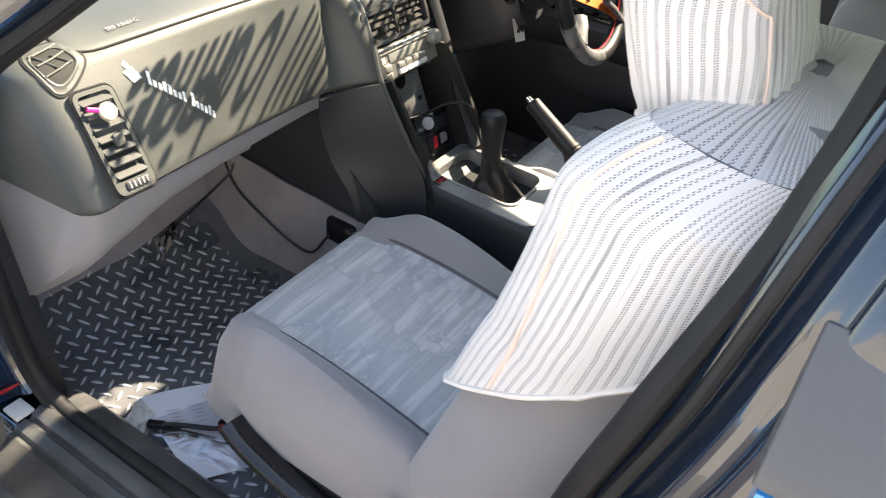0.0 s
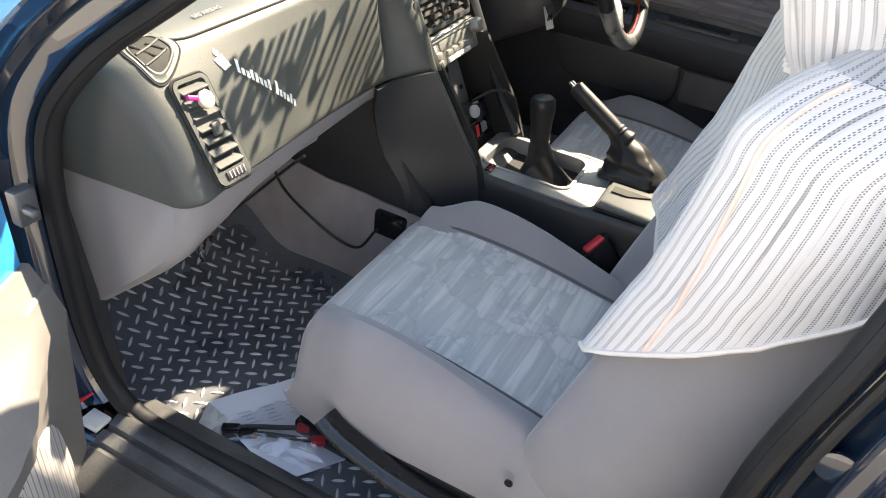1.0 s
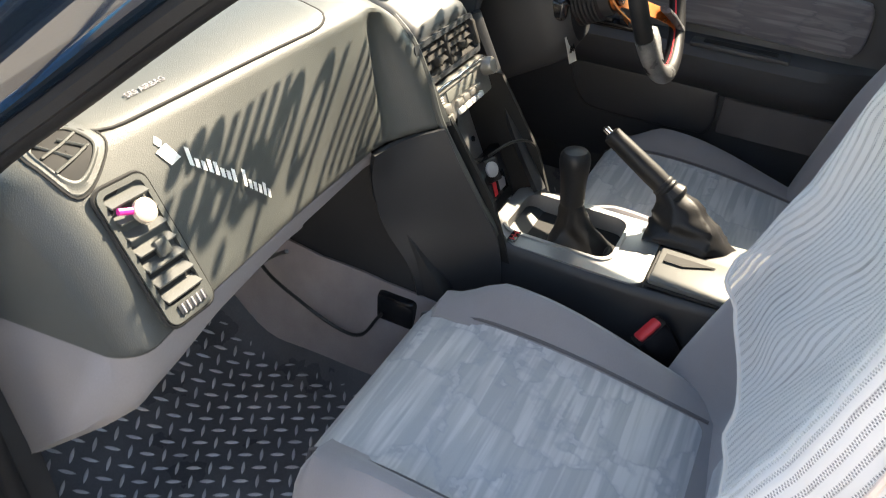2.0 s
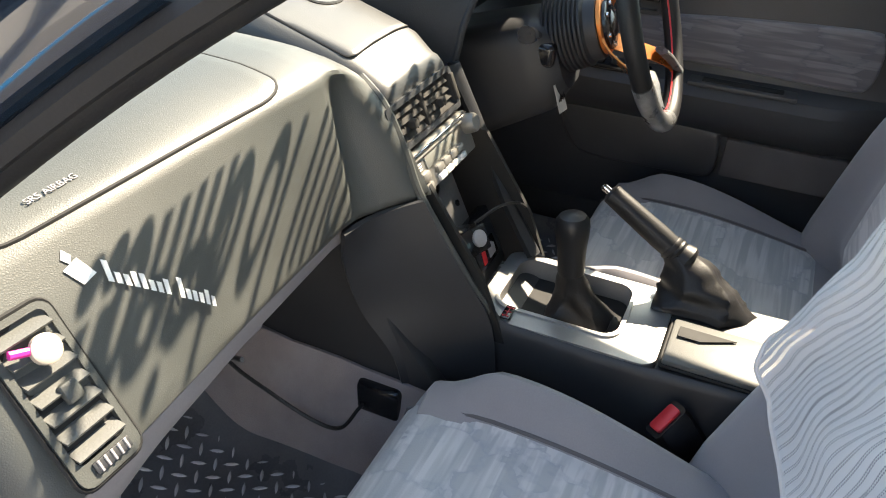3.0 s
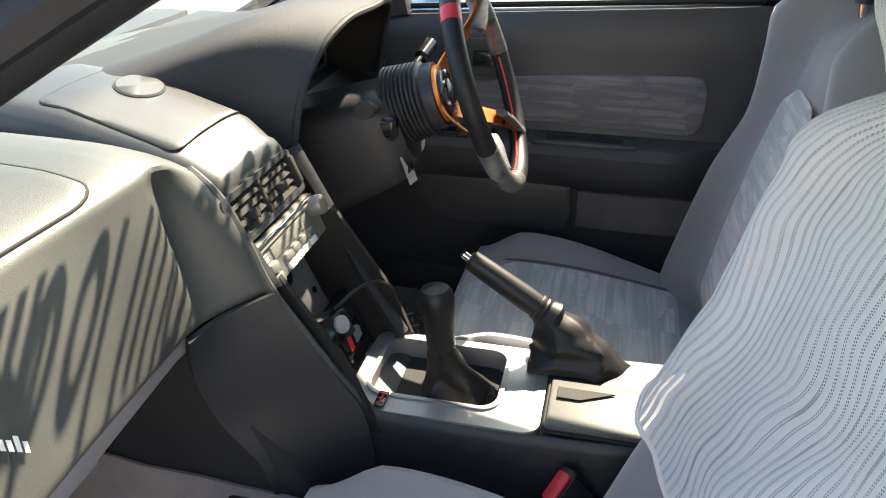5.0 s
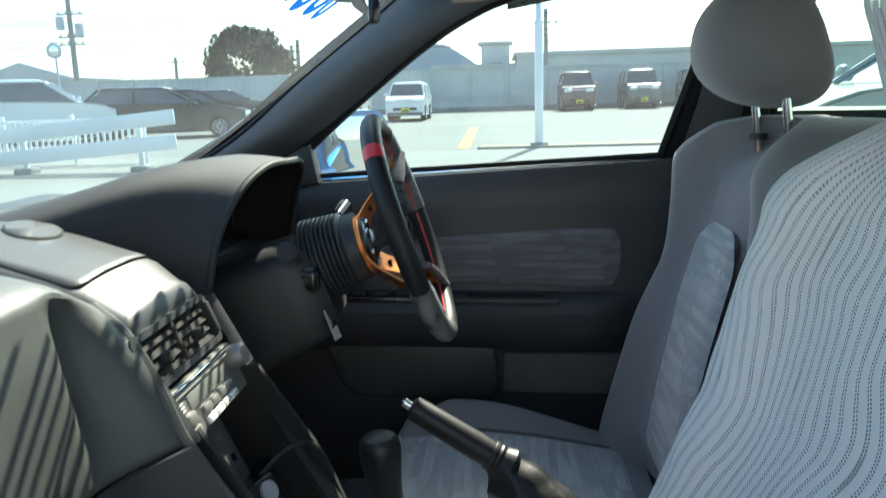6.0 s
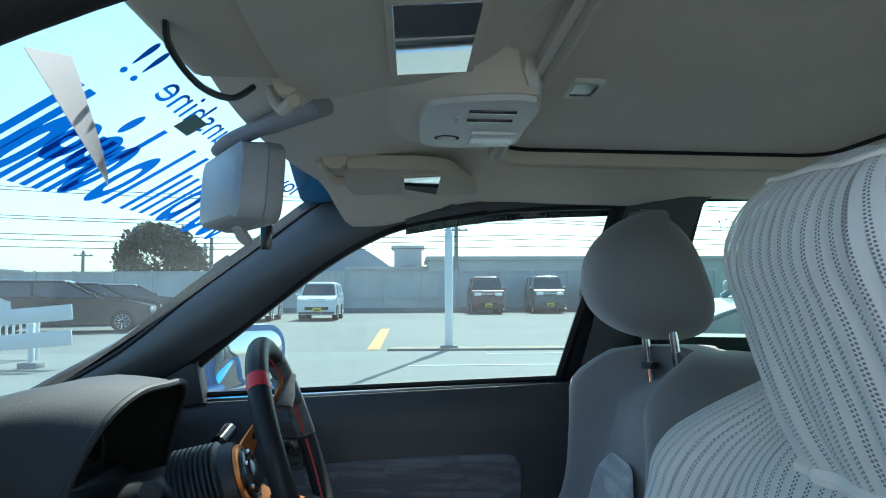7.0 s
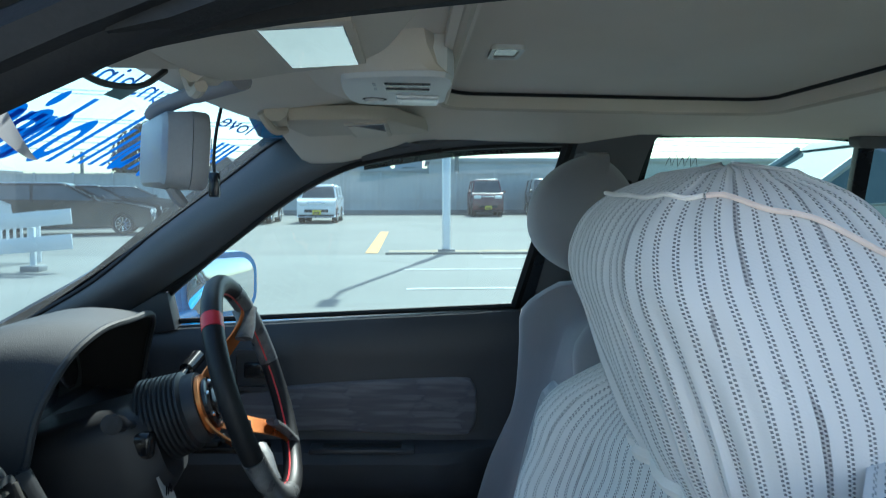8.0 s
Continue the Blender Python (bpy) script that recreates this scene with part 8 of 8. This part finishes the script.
# kerbed strip with the lamp post
strip_ob = thing("kerb_strip", (14.5, -4, 0.12), "low concrete kerb strip with dry gravel", "kerb")
bm = bmesh.new()
for k in range(16):
    box(bm, (14.35, 0.4 - 0.95 * k, lot(14.35) + 0.012), (0.16, 0.93, 0.07), 0.015)
part("kerb", bm, CONCRETE, strip_ob, kind="stuff")
bm = bmesh.new()
sheet(bm, lambda u, v: (14.42 + 0.55 * u, 0.8 - 15.2 * v, lot(14.6) + 0.035 + 0.03 * noise.noise(Vector((u * 3, v * 40, 0)))), 6, 60)
part("gravel_bed", bm, SOIL, strip_ob)
post = thing("lamp_post", (14.6, -0.36, 0.12), "tall white metal lamp post", "lamp post")
part("pole", tube(bmesh.new(), [(14.6, -0.36, 0.12), (14.6, -0.36, 2.45), (14.6, -0.36, 2.5), (14.6, -0.35, 6.2)], [0.085, 0.085, 0.055, 0.05], 14), WHITEPAINT, post)
part("foot", box(bmesh.new(), (14.6, -0.36, 0.17), (0.34, 0.34, 0.09), 0.02), POLECONC, post)
part("arm", tube(bmesh.new(), [(14.6, -0.35, 6.15), (14.0, -0.35, 6.35)], 0.035, 8), WHITEPAINT, post)
part("lamp_head", box(bmesh.new(), (13.8, -0.35, 6.36), (0.55, 0.22, 0.10), 0.03), POLEGREY, post)

# sheet fence along the far side of the lot
FX = 40.0
fence = thing("panel_fence", (FX, 5, lot(FX)), "grey corrugated sheet fence on a low base", "fence")
y = -34.0
while y < 60:
    bm = bmesh.new()
    n = 12
    rings = []
    for k in range(n + 1):
        yy = y + 1.96 * k / n
        dx_ = 0.015 if k % 2 else 0.0
        rings.append([(FX + dx_, yy, lot(FX) + 0.22), (FX + dx_, yy, lot(FX) + 2.12), (FX + dx_ + 0.02, yy, lot(FX) + 2.12), (FX + dx_ + 0.02, yy, lot(FX) + 0.22)])
    loft(bm, rings)
    part("panel", bm, FENCEGREY, fence, smooth=0)
    part("fence_post", box(bmesh.new(), (FX - 0.05, y, lot(FX) + 1.12), (0.10, 0.10, 2.2), 0.01), FENCEGREY, fence)
    y += 2.0
part("rail", box(bmesh.new(), (FX - 0.03, 13, lot(FX) + 0.75), (0.05, 94, 0.06)), FENCEGREY, fence)
part("rail", box(bmesh.new(), (FX - 0.03, 13, lot(FX) + 2.15), (0.08, 94, 0.05)), FENCEGREY, fence)
part("base", box(bmesh.new(), (FX - 0.03, 13, lot(FX) + 0.10), (0.16, 94, 0.24), 0.01), POLECONC, fence)


# ---- parked vehicles ----
def vehicle(name, at, turn, paint, L, W, H, nose, label, boxy=True, plate_yellow=True):
    """A parked car that faces its own -y: nose is the bonnet's length, H its height."""
    m = Matrix.Translation(at) @ Matrix.Rotation(radians(turn), 4, "Z")
    c = thing(name, at, label, "car", "parked cars")

    def put(bm2):
        bmesh.ops.transform(bm2, matrix=m, verts=bm2.verts)
        return bm2
    hood_z = 0.58 * H if boxy else 0.52 * H
    belt_z = 0.60 * H if boxy else 0.64 * H
    a = -L / 2
    side = vcurve([(a + 0.02, 0.30, 0), (a, 0.50, 0), (a + 0.04, hood_z - 0.10, 0), (a + 0.12, hood_z, 0), (a + nose, hood_z + (0.10 if boxy else 0.19), 0), (L / 2 - 0.10, belt_z + 0.06, 0), (L / 2, belt_z - 0.08, 0), (L / 2, 0.40, 0), (L / 2 - 0.05, 0.25, 0), (a + 0.10, 0.22, 0)], 3, True)
    bm2 = bmesh.new()
    rings2 = []
    for x, s in ((-W / 2 + 0.03, 0.96), (-W / 2, 0.985), (-W / 2 + 0.0, 1.0), (W / 2, 1.0), (W / 2, 0.985), (W / 2 - 0.03, 0.96)):
        rings2.append([(x, p.x * s, 0.55 + (p.y - 0.55) * s) for p in side])
    loft(bm2, rings2)
    body2 = part("body", put(bm2), paint, c)
    rake = 0.35 if boxy else 0.85
    tail = 0.12 if boxy else 0.55
    g0, g1 = a + nose, L / 2 - 0.06
    bm2 = bmesh.new()
    loft(bm2, [[(sx * w / 2, yy, z) for sx, yy in ((-1, y0), (1, y0), (1, y1), (-1, y1))] for z, w, y0, y1 in ((belt_z - 0.02, W - 0.06, g0 - 0.02, g1), (H - 0.16, W - 0.26, g0 + rake - 0.08, g1 - tail), (H - 0.05, W - 0.36, g0 + rake + 0.05, g1 - tail - 0.08))])
    part("glasshouse", put(bm2), CARGLASS, c, "dark car windows", smooth=20)
    bm2 = bmesh.new()
    loft(bm2, [[(x, yy, z) for x, yy in rrect(w, y1 - y0, 0.12, 4, 0, (y0 + y1) / 2)] for z, w, y0, y1 in ((H - 0.09, W - 0.30, g0 + rake - 0.02, g1 - tail), (H - 0.03, W - 0.34, g0 + rake + 0.03, g1 - tail - 0.05), (H, W - 0.50, g0 + rake + 0.15, g1 - tail - 0.15))])
    part("roof", put(bm2), paint, c)
    for sx in (-1, 1):
        for (y0, z0, y1, z1) in ((g0 - 0.01, belt_z - 0.02, g0 + rake + 0.0, H - 0.07), (g1 - 0.01, belt_z - 0.02, g1 - tail, H - 0.07), ((g0 + g1) / 2 + 0.1, belt_z - 0.02, (g0 + g1) / 2 + 0.12, H - 0.07)):
            bm2 = bmesh.new()
            tube(bm2, [(sx * (W / 2 - 0.035), y0, z0), (sx * (W / 2 - 0.155), y1, z1)], 0.04, 6)
            part("pillar", put(bm2), paint, c)
        bm2 = bmesh.new()
        box(bm2, (sx * (W / 2 + 0.09), g0 + 0.12, belt_z + 0.10), (0.16, 0.10, 0.14), 0.04)
        part("wing_mirror", put(bm2), paint, c)
        bm2 = bmesh.new()
        box(bm2, (sx * (W / 2 - 0.24), a + 0.035, hood_z - 0.12), (0.36, 0.10, 0.15), 0.04)
        part("headlight", put(bm2), LENS, c)
        for yy in (a + 0.78, L / 2 - 0.72):
            wm = Matrix.Translation((sx * (W / 2 - 0.10), yy, 0.31)) @ Matrix.Rotation(radians(90 * sx), 4, "Y")
            bm2 = bmesh.new()
            revolve(bm2, [(0.20, -0.10), (0.29, -0.10), (0.31, -0.06), (0.31, 0.08), (0.29, 0.115), (0.22, 0.115), (0.20, 0.09)], 24, wm)
            tyre = part("tyre", put(bm2), TYRE, c)
            bm2 = bmesh.new()
            revolve(bm2, [(0, 0.06), (0.05, 0.09), (0.06, 0.07), (0.17, 0.075), (0.21, 0.10), (0.215, 0.06), (0, 0.04)], 24, wm)
            part("rim", put(bm2), POLEGREY, tyre)
            for k in range(10):
                bm2 = bmesh.new()
                t = 2 * math.pi * k / 10
                tube(bm2, [wm @ Vector((0.05 * math.cos(t), 0.05 * math.sin(t), 0.095)), wm @ Vector((0.20 * math.cos(t), 0.20 * math.sin(t), 0.105))], 0.014, 5)
                part("rim_spoke", put(bm2), CHROME, tyre)
    bm2 = bmesh.new()
    box(bm2, (0, a + 0.02, 0.47), (W * 0.62, 0.06, 0.12), 0.02)
    part("grille", put(bm2), GLOSSBLACK, c)
    bm2 = bmesh.new()
    box(bm2, (0, a + 0.01, hood_z - 0.10), (W * 0.45, 0.05, 0.05), 0.015)
    part("chrome_bar", put(bm2), CHROME, c)
    bm2 = bmesh.new()
    box(bm2, (0.02, a - 0.015, 0.42), (0.33, 0.02, 0.165), 0.004)
    pl = part("number_plate", put(bm2), PLATE if plate_yellow else WHITEPAINT, c)
    bm2 = bmesh.new()
    box(bm2, (0.02, a - 0.027, 0.40), (0.22, 0.004, 0.06))
    part("plate_bar", put(bm2), GLOSSBLACK, pl, smooth=0)
    bm2 = bmesh.new()
    box(bm2, (0, a + 0.0, 0.27), (W - 0.1, 0.14, 0.12), 0.04)
    part("bumper_lip", put(bm2), GLOSSBLACK, c)
    return c


vehicle("parked_van", (37.2, -3.25, lot(37)), -90, DARKRED, 3.4, 1.48, 1.80, 0.55, "dark red boxy light van parked against the fence")
vehicle("parked_van", (38.0, -6.35, lot(38)), -90, CARGREY, 3.4, 1.48, 1.84, 0.55, "dark grey boxy light van parked against the fence")
vehicle("parked_van", (38.6, -9.3, lot(38.6)), -90, CARBLACK, 3.4, 1.48, 1.80, 0.55, "black boxy light van parked against the fence")
vehicle("parked_hatchback", (30.4, 4.02, lot(30)), -90, WHITEPAINT, 3.4, 1.48, 1.50, 0.70, "white small hatchback parked in the lot")
vehicle("parked_hatchback", (29.6, 6.45, lot(29.6)), -90, WHITEPAINT, 3.4, 1.48, 1.52, 0.70, "white small hatchback beside another")
vehicle("parked_estate", (21.9, 10.35, lot(21.9)), 14, CARBLACK, 4.7, 1.76, 1.50, 1.40, "black estate car parked side-on", False, False)
vehicle("parked_saloon", (26.5, 11.6, lot(26)), 20, CARBLACK, 4.6, 1.74, 1.47, 1.1, "black saloon parked further back", False, False)
vehicle("parked_saloon", (33.0, 12.6, lot(33)), 20, CARGREY, 4.5, 1.72, 1.46, 1.1, "grey saloon parked near the fence", False, False)
vehicle("parked_wagon", (20.6, 13.9, lot(20.6)), 24, WHITEPAINT, 4.8, 1.8, 1.78, 1.0, "white people carrier parked in the lot", False, False)

vehicle("parked_wagon", (6.6, -4.3, lot(6.6)), 180, SILVERPAINT, 4.6, 1.76, 1.78, 1.0, "silver people carrier parked close to the rear window", False, False)

# board barrier and picket panels
barrier = thing("board_barrier", (11.4, 8.5, 0.1), "white board barrier on low posts", "barrier")
for z0, tilt in ((0.66, 0.085), (0.30, 0.075)):
    part("board", box(bmesh.new(), (11.4, 9.3, z0), (0.04, 7.3, 0.24), 0.006, 2, Matrix.Rotation(-tilt, 4, "X")), WHITEPAINT, barrier)
for k in range(4):
    part("barrier_post", box(bmesh.new(), (11.46, 6.3 + 2.0 * k, 0.42), (0.08, 0.08, 0.75), 0.01), WHITEPAINT, barrier)
    part("barrier_foot", box(bmesh.new(), (11.46, 6.3 + 2.0 * k, 0.14), (0.3, 0.3, 0.10), 0.02), POLECONC, barrier)
picket = thing("picket_panel", (13.0, 9.5, 0.11), "white plastic picket panel fence", "fence")
for k in range(46):
    part("picket", box(bmesh.new(), (13.0, 7.0 + 0.12 * k, 0.62), (0.02, 0.045, 0.66)), WHITEPAINT, picket, smooth=0)
for z0 in (0.34, 0.92):
    part("picket_rail", box(bmesh.new(), (13.0, 9.7, z0), (0.04, 5.6, 0.06), 0.005), WHITEPAINT, picket)
for k in range(5):
    part("picket_post", box(bmesh.new(), (13.0, 6.95 + 1.35 * k, 0.55), (0.07, 0.07, 0.95), 0.01), WHITEPAINT, picket)

# ---- behind the fence ----
def house(name, x, y, w, d, h, label, wall, roof, pitch=0.0):
    b = thing(name, (x, y, 0.3), label, "building", "buildings behind the fence")
    part("wall", box(bmesh.new(), (x + d / 2, y, 0.3 + h / 2), (d, w, h)), wall, b, smooth=0)
    bm2 = bmesh.new()
    if pitch:
        prism(bm2, [(y - w / 2 - 0.4, h + 0.2), (y, h + 0.2 + pitch), (y + w / 2 + 0.4, h + 0.2), (y + w / 2 + 0.3, h + 0.05), (y - w / 2 - 0.3, h + 0.05)], "x", x - 0.4, x + d + 0.4)
    else:
        box(bm2, (x + d / 2, y, 0.3 + h + 0.12), (d + 0.5, w + 0.5, 0.28))
    part("roof", bm2, roof, b, smooth=0)
    for k in range(max(1, int(w / 3.2))):
        yy = y - w / 2 + (k + 0.5) * w / max(1, int(w / 3.2))
        part("window", box(bmesh.new(), (x - 0.02, yy, 0.3 + h * 0.62), (0.06, 1.1, 0.8)), CARGLASS, b, smooth=0)
    return b


house("long_shed", 60, -16, 30, 10, 3.75, "long grey flat-roofed shed", WALLGREY, WALLGREY)
house("low_store", 64, 2.2, 7.0, 8, 3.1, "low pale store building", WALLGREY, WALLGREY)
house("rooftop_block", 66, 0.7, 2.4, 3, 5.0, "pale concrete stair block", WALLGREY, WALLGREY)
house("tiled_house", 52, 12.9, 3.4, 6, 2.3, "small house with a dark tiled roof", WALLGREY, ROOFDARK, 1.5)
house("green_roofed_shed", 47, 25.0, 15, 7, 1.75, "low shed with a green metal roof", WALLGREY, ROOFGREEN)
house("gabled_house", 62, 40, 8, 8, 3.4, "grey house with a gabled roof", WALLGREY, WALLGREY, 1.3)
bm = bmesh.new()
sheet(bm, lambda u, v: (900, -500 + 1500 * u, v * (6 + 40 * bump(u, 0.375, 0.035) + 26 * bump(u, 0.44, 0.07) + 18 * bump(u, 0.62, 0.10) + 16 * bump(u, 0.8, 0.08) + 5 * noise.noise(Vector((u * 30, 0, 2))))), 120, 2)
tagged(finish("backdrop", bm, HILL, 0), "distant hills coloured pale blue for haze", "hills", kind="structure")


def utility_pole(x, y, h, arms, label):
    p = thing("utility_pole", (x, y, 0.3), label, "utility pole", "utility poles")
    part("pole", tube(bmesh.new(), [(x, y, 0.3), (x, y, h)], [0.17, 0.11], 10), POLECONC, p)
    for z in arms:
        part("crossarm", box(bmesh.new(), (x, y, z), (0.10, 1.5, 0.09)), POLECONC, p, smooth=0)
        for k in range(4):
            part("insulator", revolve(bmesh.new(), [(0, 0), (0.05, 0), (0.06, 0.08), (0.03, 0.16), (0, 0.16)], 8, Matrix.Translation((x, y - 0.6 + 0.4 * k, z + 0.05))), WHITEPAINT, p)
    return p


big = utility_pole(40.8, 23.6, 8.6, (8.1, 6.1, 4.9, 4.5), "tall concrete utility pole with crossarms and transformers")
for dy_ in (-0.55, 0.5):
    part("transformer", revolve(bmesh.new(), [(0, 0), (0.22, 0), (0.23, 0.1), (0.23, 0.6), (0.2, 0.7), (0, 0.72)], 14, Matrix.Translation((40.7, 23.6 + dy_, 5.1 + 0.35 * dy_))), POLEGREY, big)
utility_pole(46.0, -2.35, 6.0, (5.2,), "grey utility pole behind the fence")
utility_pole(60.0, 16.6, 5.4, (5.0,), "far concrete utility pole with a crossarm")
utility_pole(60.0, 26.0, 4.8, (4.4,), "far concrete utility pole with a crossarm")
utility_pole(58.0, -16.5, 6.4, (6.0,), "far concrete utility pole with a crossarm")
utility_pole(48.0, 13.0, 4.9, (), "plain far concrete utility pole")
for k, (z0, z1, sag) in enumerate(((8.2, 6.4, 0.35), (8.05, 6.2, 0.40), (6.2, 5.4, 0.35), (6.1, 5.2, 0.4), (4.95, 4.7, 0.3), (4.6, 4.5, 0.35), (4.1, 4.1, 0.25))):
    cab = bmesh.new()
    pts = [(40.8 + 5.2 * t, 62 - 104 * t, z0 + (z1 - z0) * t - sag * math.sin(math.pi * ((t * 3) % 1.0))) for t in (j / 48 for j in range(49))]
    tube(cab, pts, 0.022, 5)
    solo("overhead_line", cab, WIRE, "black overhead power line", "power line", "overhead lines")

# tree behind the fence
tree = thing("tree", (44.5, 15.0, 0.35), "round dusty green broadleaf tree with reddish top", "tree")
part("trunk", tube(bmesh.new(), [(44.5, 15.0, 0.3), (44.45, 15.05, 1.2), (44.5, 14.9, 2.2)], [0.24, 0.18, 0.12], 10), BARK, tree)
rnd = random.Random(5)
for k in range(7):
    t = 2 * math.pi * k / 7
    part("limb", tube(bmesh.new(), [(44.5, 15.0, 1.2 + 0.1 * k), (44.5 + 0.9 * math.cos(t), 15 + 0.9 * math.sin(t), 2.4), (44.5 + 1.6 * math.cos(t), 15 + 1.7 * math.sin(t), 3.3)], [0.09, 0.06, 0.025], 6), BARK, tree)
lv, lf = [], []
clumps = []
for k in range(120):
    t, q = rnd.uniform(0, 6.283), rnd.uniform(-0.9, 1.0)
    r = math.sqrt(max(0.0, 1 - q * q)) * (0.72 + 0.28 * rnd.random())
    clumps.append((44.5 + 2.2 * r * math.cos(t), 15.0 + 2.45 * r * math.sin(t), 3.25 + 1.95 * q * (0.85 + 0.2 * rnd.random())))
for cx_, cy_, cz_ in clumps:
    for j in range(85):
        d = Vector((rnd.gauss(0, 1), rnd.gauss(0, 1), rnd.gauss(0, 1))).normalized() * 0.55 * rnd.random() ** 0.4
        n_ = Vector((rnd.gauss(0, 1), rnd.gauss(0, 1), rnd.gauss(0.4, 1))).normalized()
        e = n_.orthogonal().normalized()
        g = n_.cross(e)
        c = Vector((cx_, cy_, cz_)) + d
        s = rnd.uniform(0.09, 0.18)
        base = len(lv)
        lv += [tuple(c + e * s), tuple(c + g * s * 0.6), tuple(c - e * s), tuple(c - g * s * 0.6)]
        lf.append((base, base + 1, base + 2, base + 3))
me = bpy.data.meshes.new("crown")
me.from_pydata(lv, [], lf)
me.materials.append(LEAF)
crown = new("crown", me)
crown.parent = tree
crown.matrix_parent_inverse = tree.matrix_basis.inverted()
tagged(crown, kind="stuff")

# round traffic mirror at the lot's edge
road_mirror = thing("traffic_mirror", (37.8, 22.9, 0.3), "round convex traffic mirror on a grey post", "traffic mirror")
part("post", tube(bmesh.new(), [(37.8, 22.9, 0.3), (37.8, 22.9, 3.9)], 0.05, 10), POLEGREY, road_mirror)
mir_m = Matrix.Translation((37.72, 22.9, 4.0)) @ Matrix.Rotation(radians(-90), 4, "Y")
part("rim", revolve(bmesh.new(), [(0.34, -0.02), (0.40, -0.02), (0.41, 0.01), (0.39, 0.05), (0.35, 0.04)], 24, mir_m), POLEGREY, road_mirror)
part("mirror_face", revolve(bmesh.new(), [(0, 0.06), (0.15, 0.052), (0.28, 0.035), (0.36, 0.015), (0.36, 0.0), (0, 0.0)], 24, mir_m), MIRROR, road_mirror)

# plain pale wall on the camera's side of the car: unseen, added to bounce sunlight into the cabin
bm = bmesh.new()
box(bm, (-5.6, 0.5, 1.25), (0.4, 24, 2.7), 0.02)
tagged(finish("wall_west", bm, BOUNCEWALL, 0), "plain pale unseen wall added to bounce light", "wall", kind="structure")

FALL = Matrix.Translation((0, -6, 0)) @ Matrix.Rotation(radians(-1.0), 4, "X") @ Matrix.Translation((0, 6, 0))
for ob in [o for o in bpy.data.objects if o not in INSIDE and o.parent is None and o.type != "CAMERA"]:
    ob.matrix_basis = FALL @ ob.matrix_basis
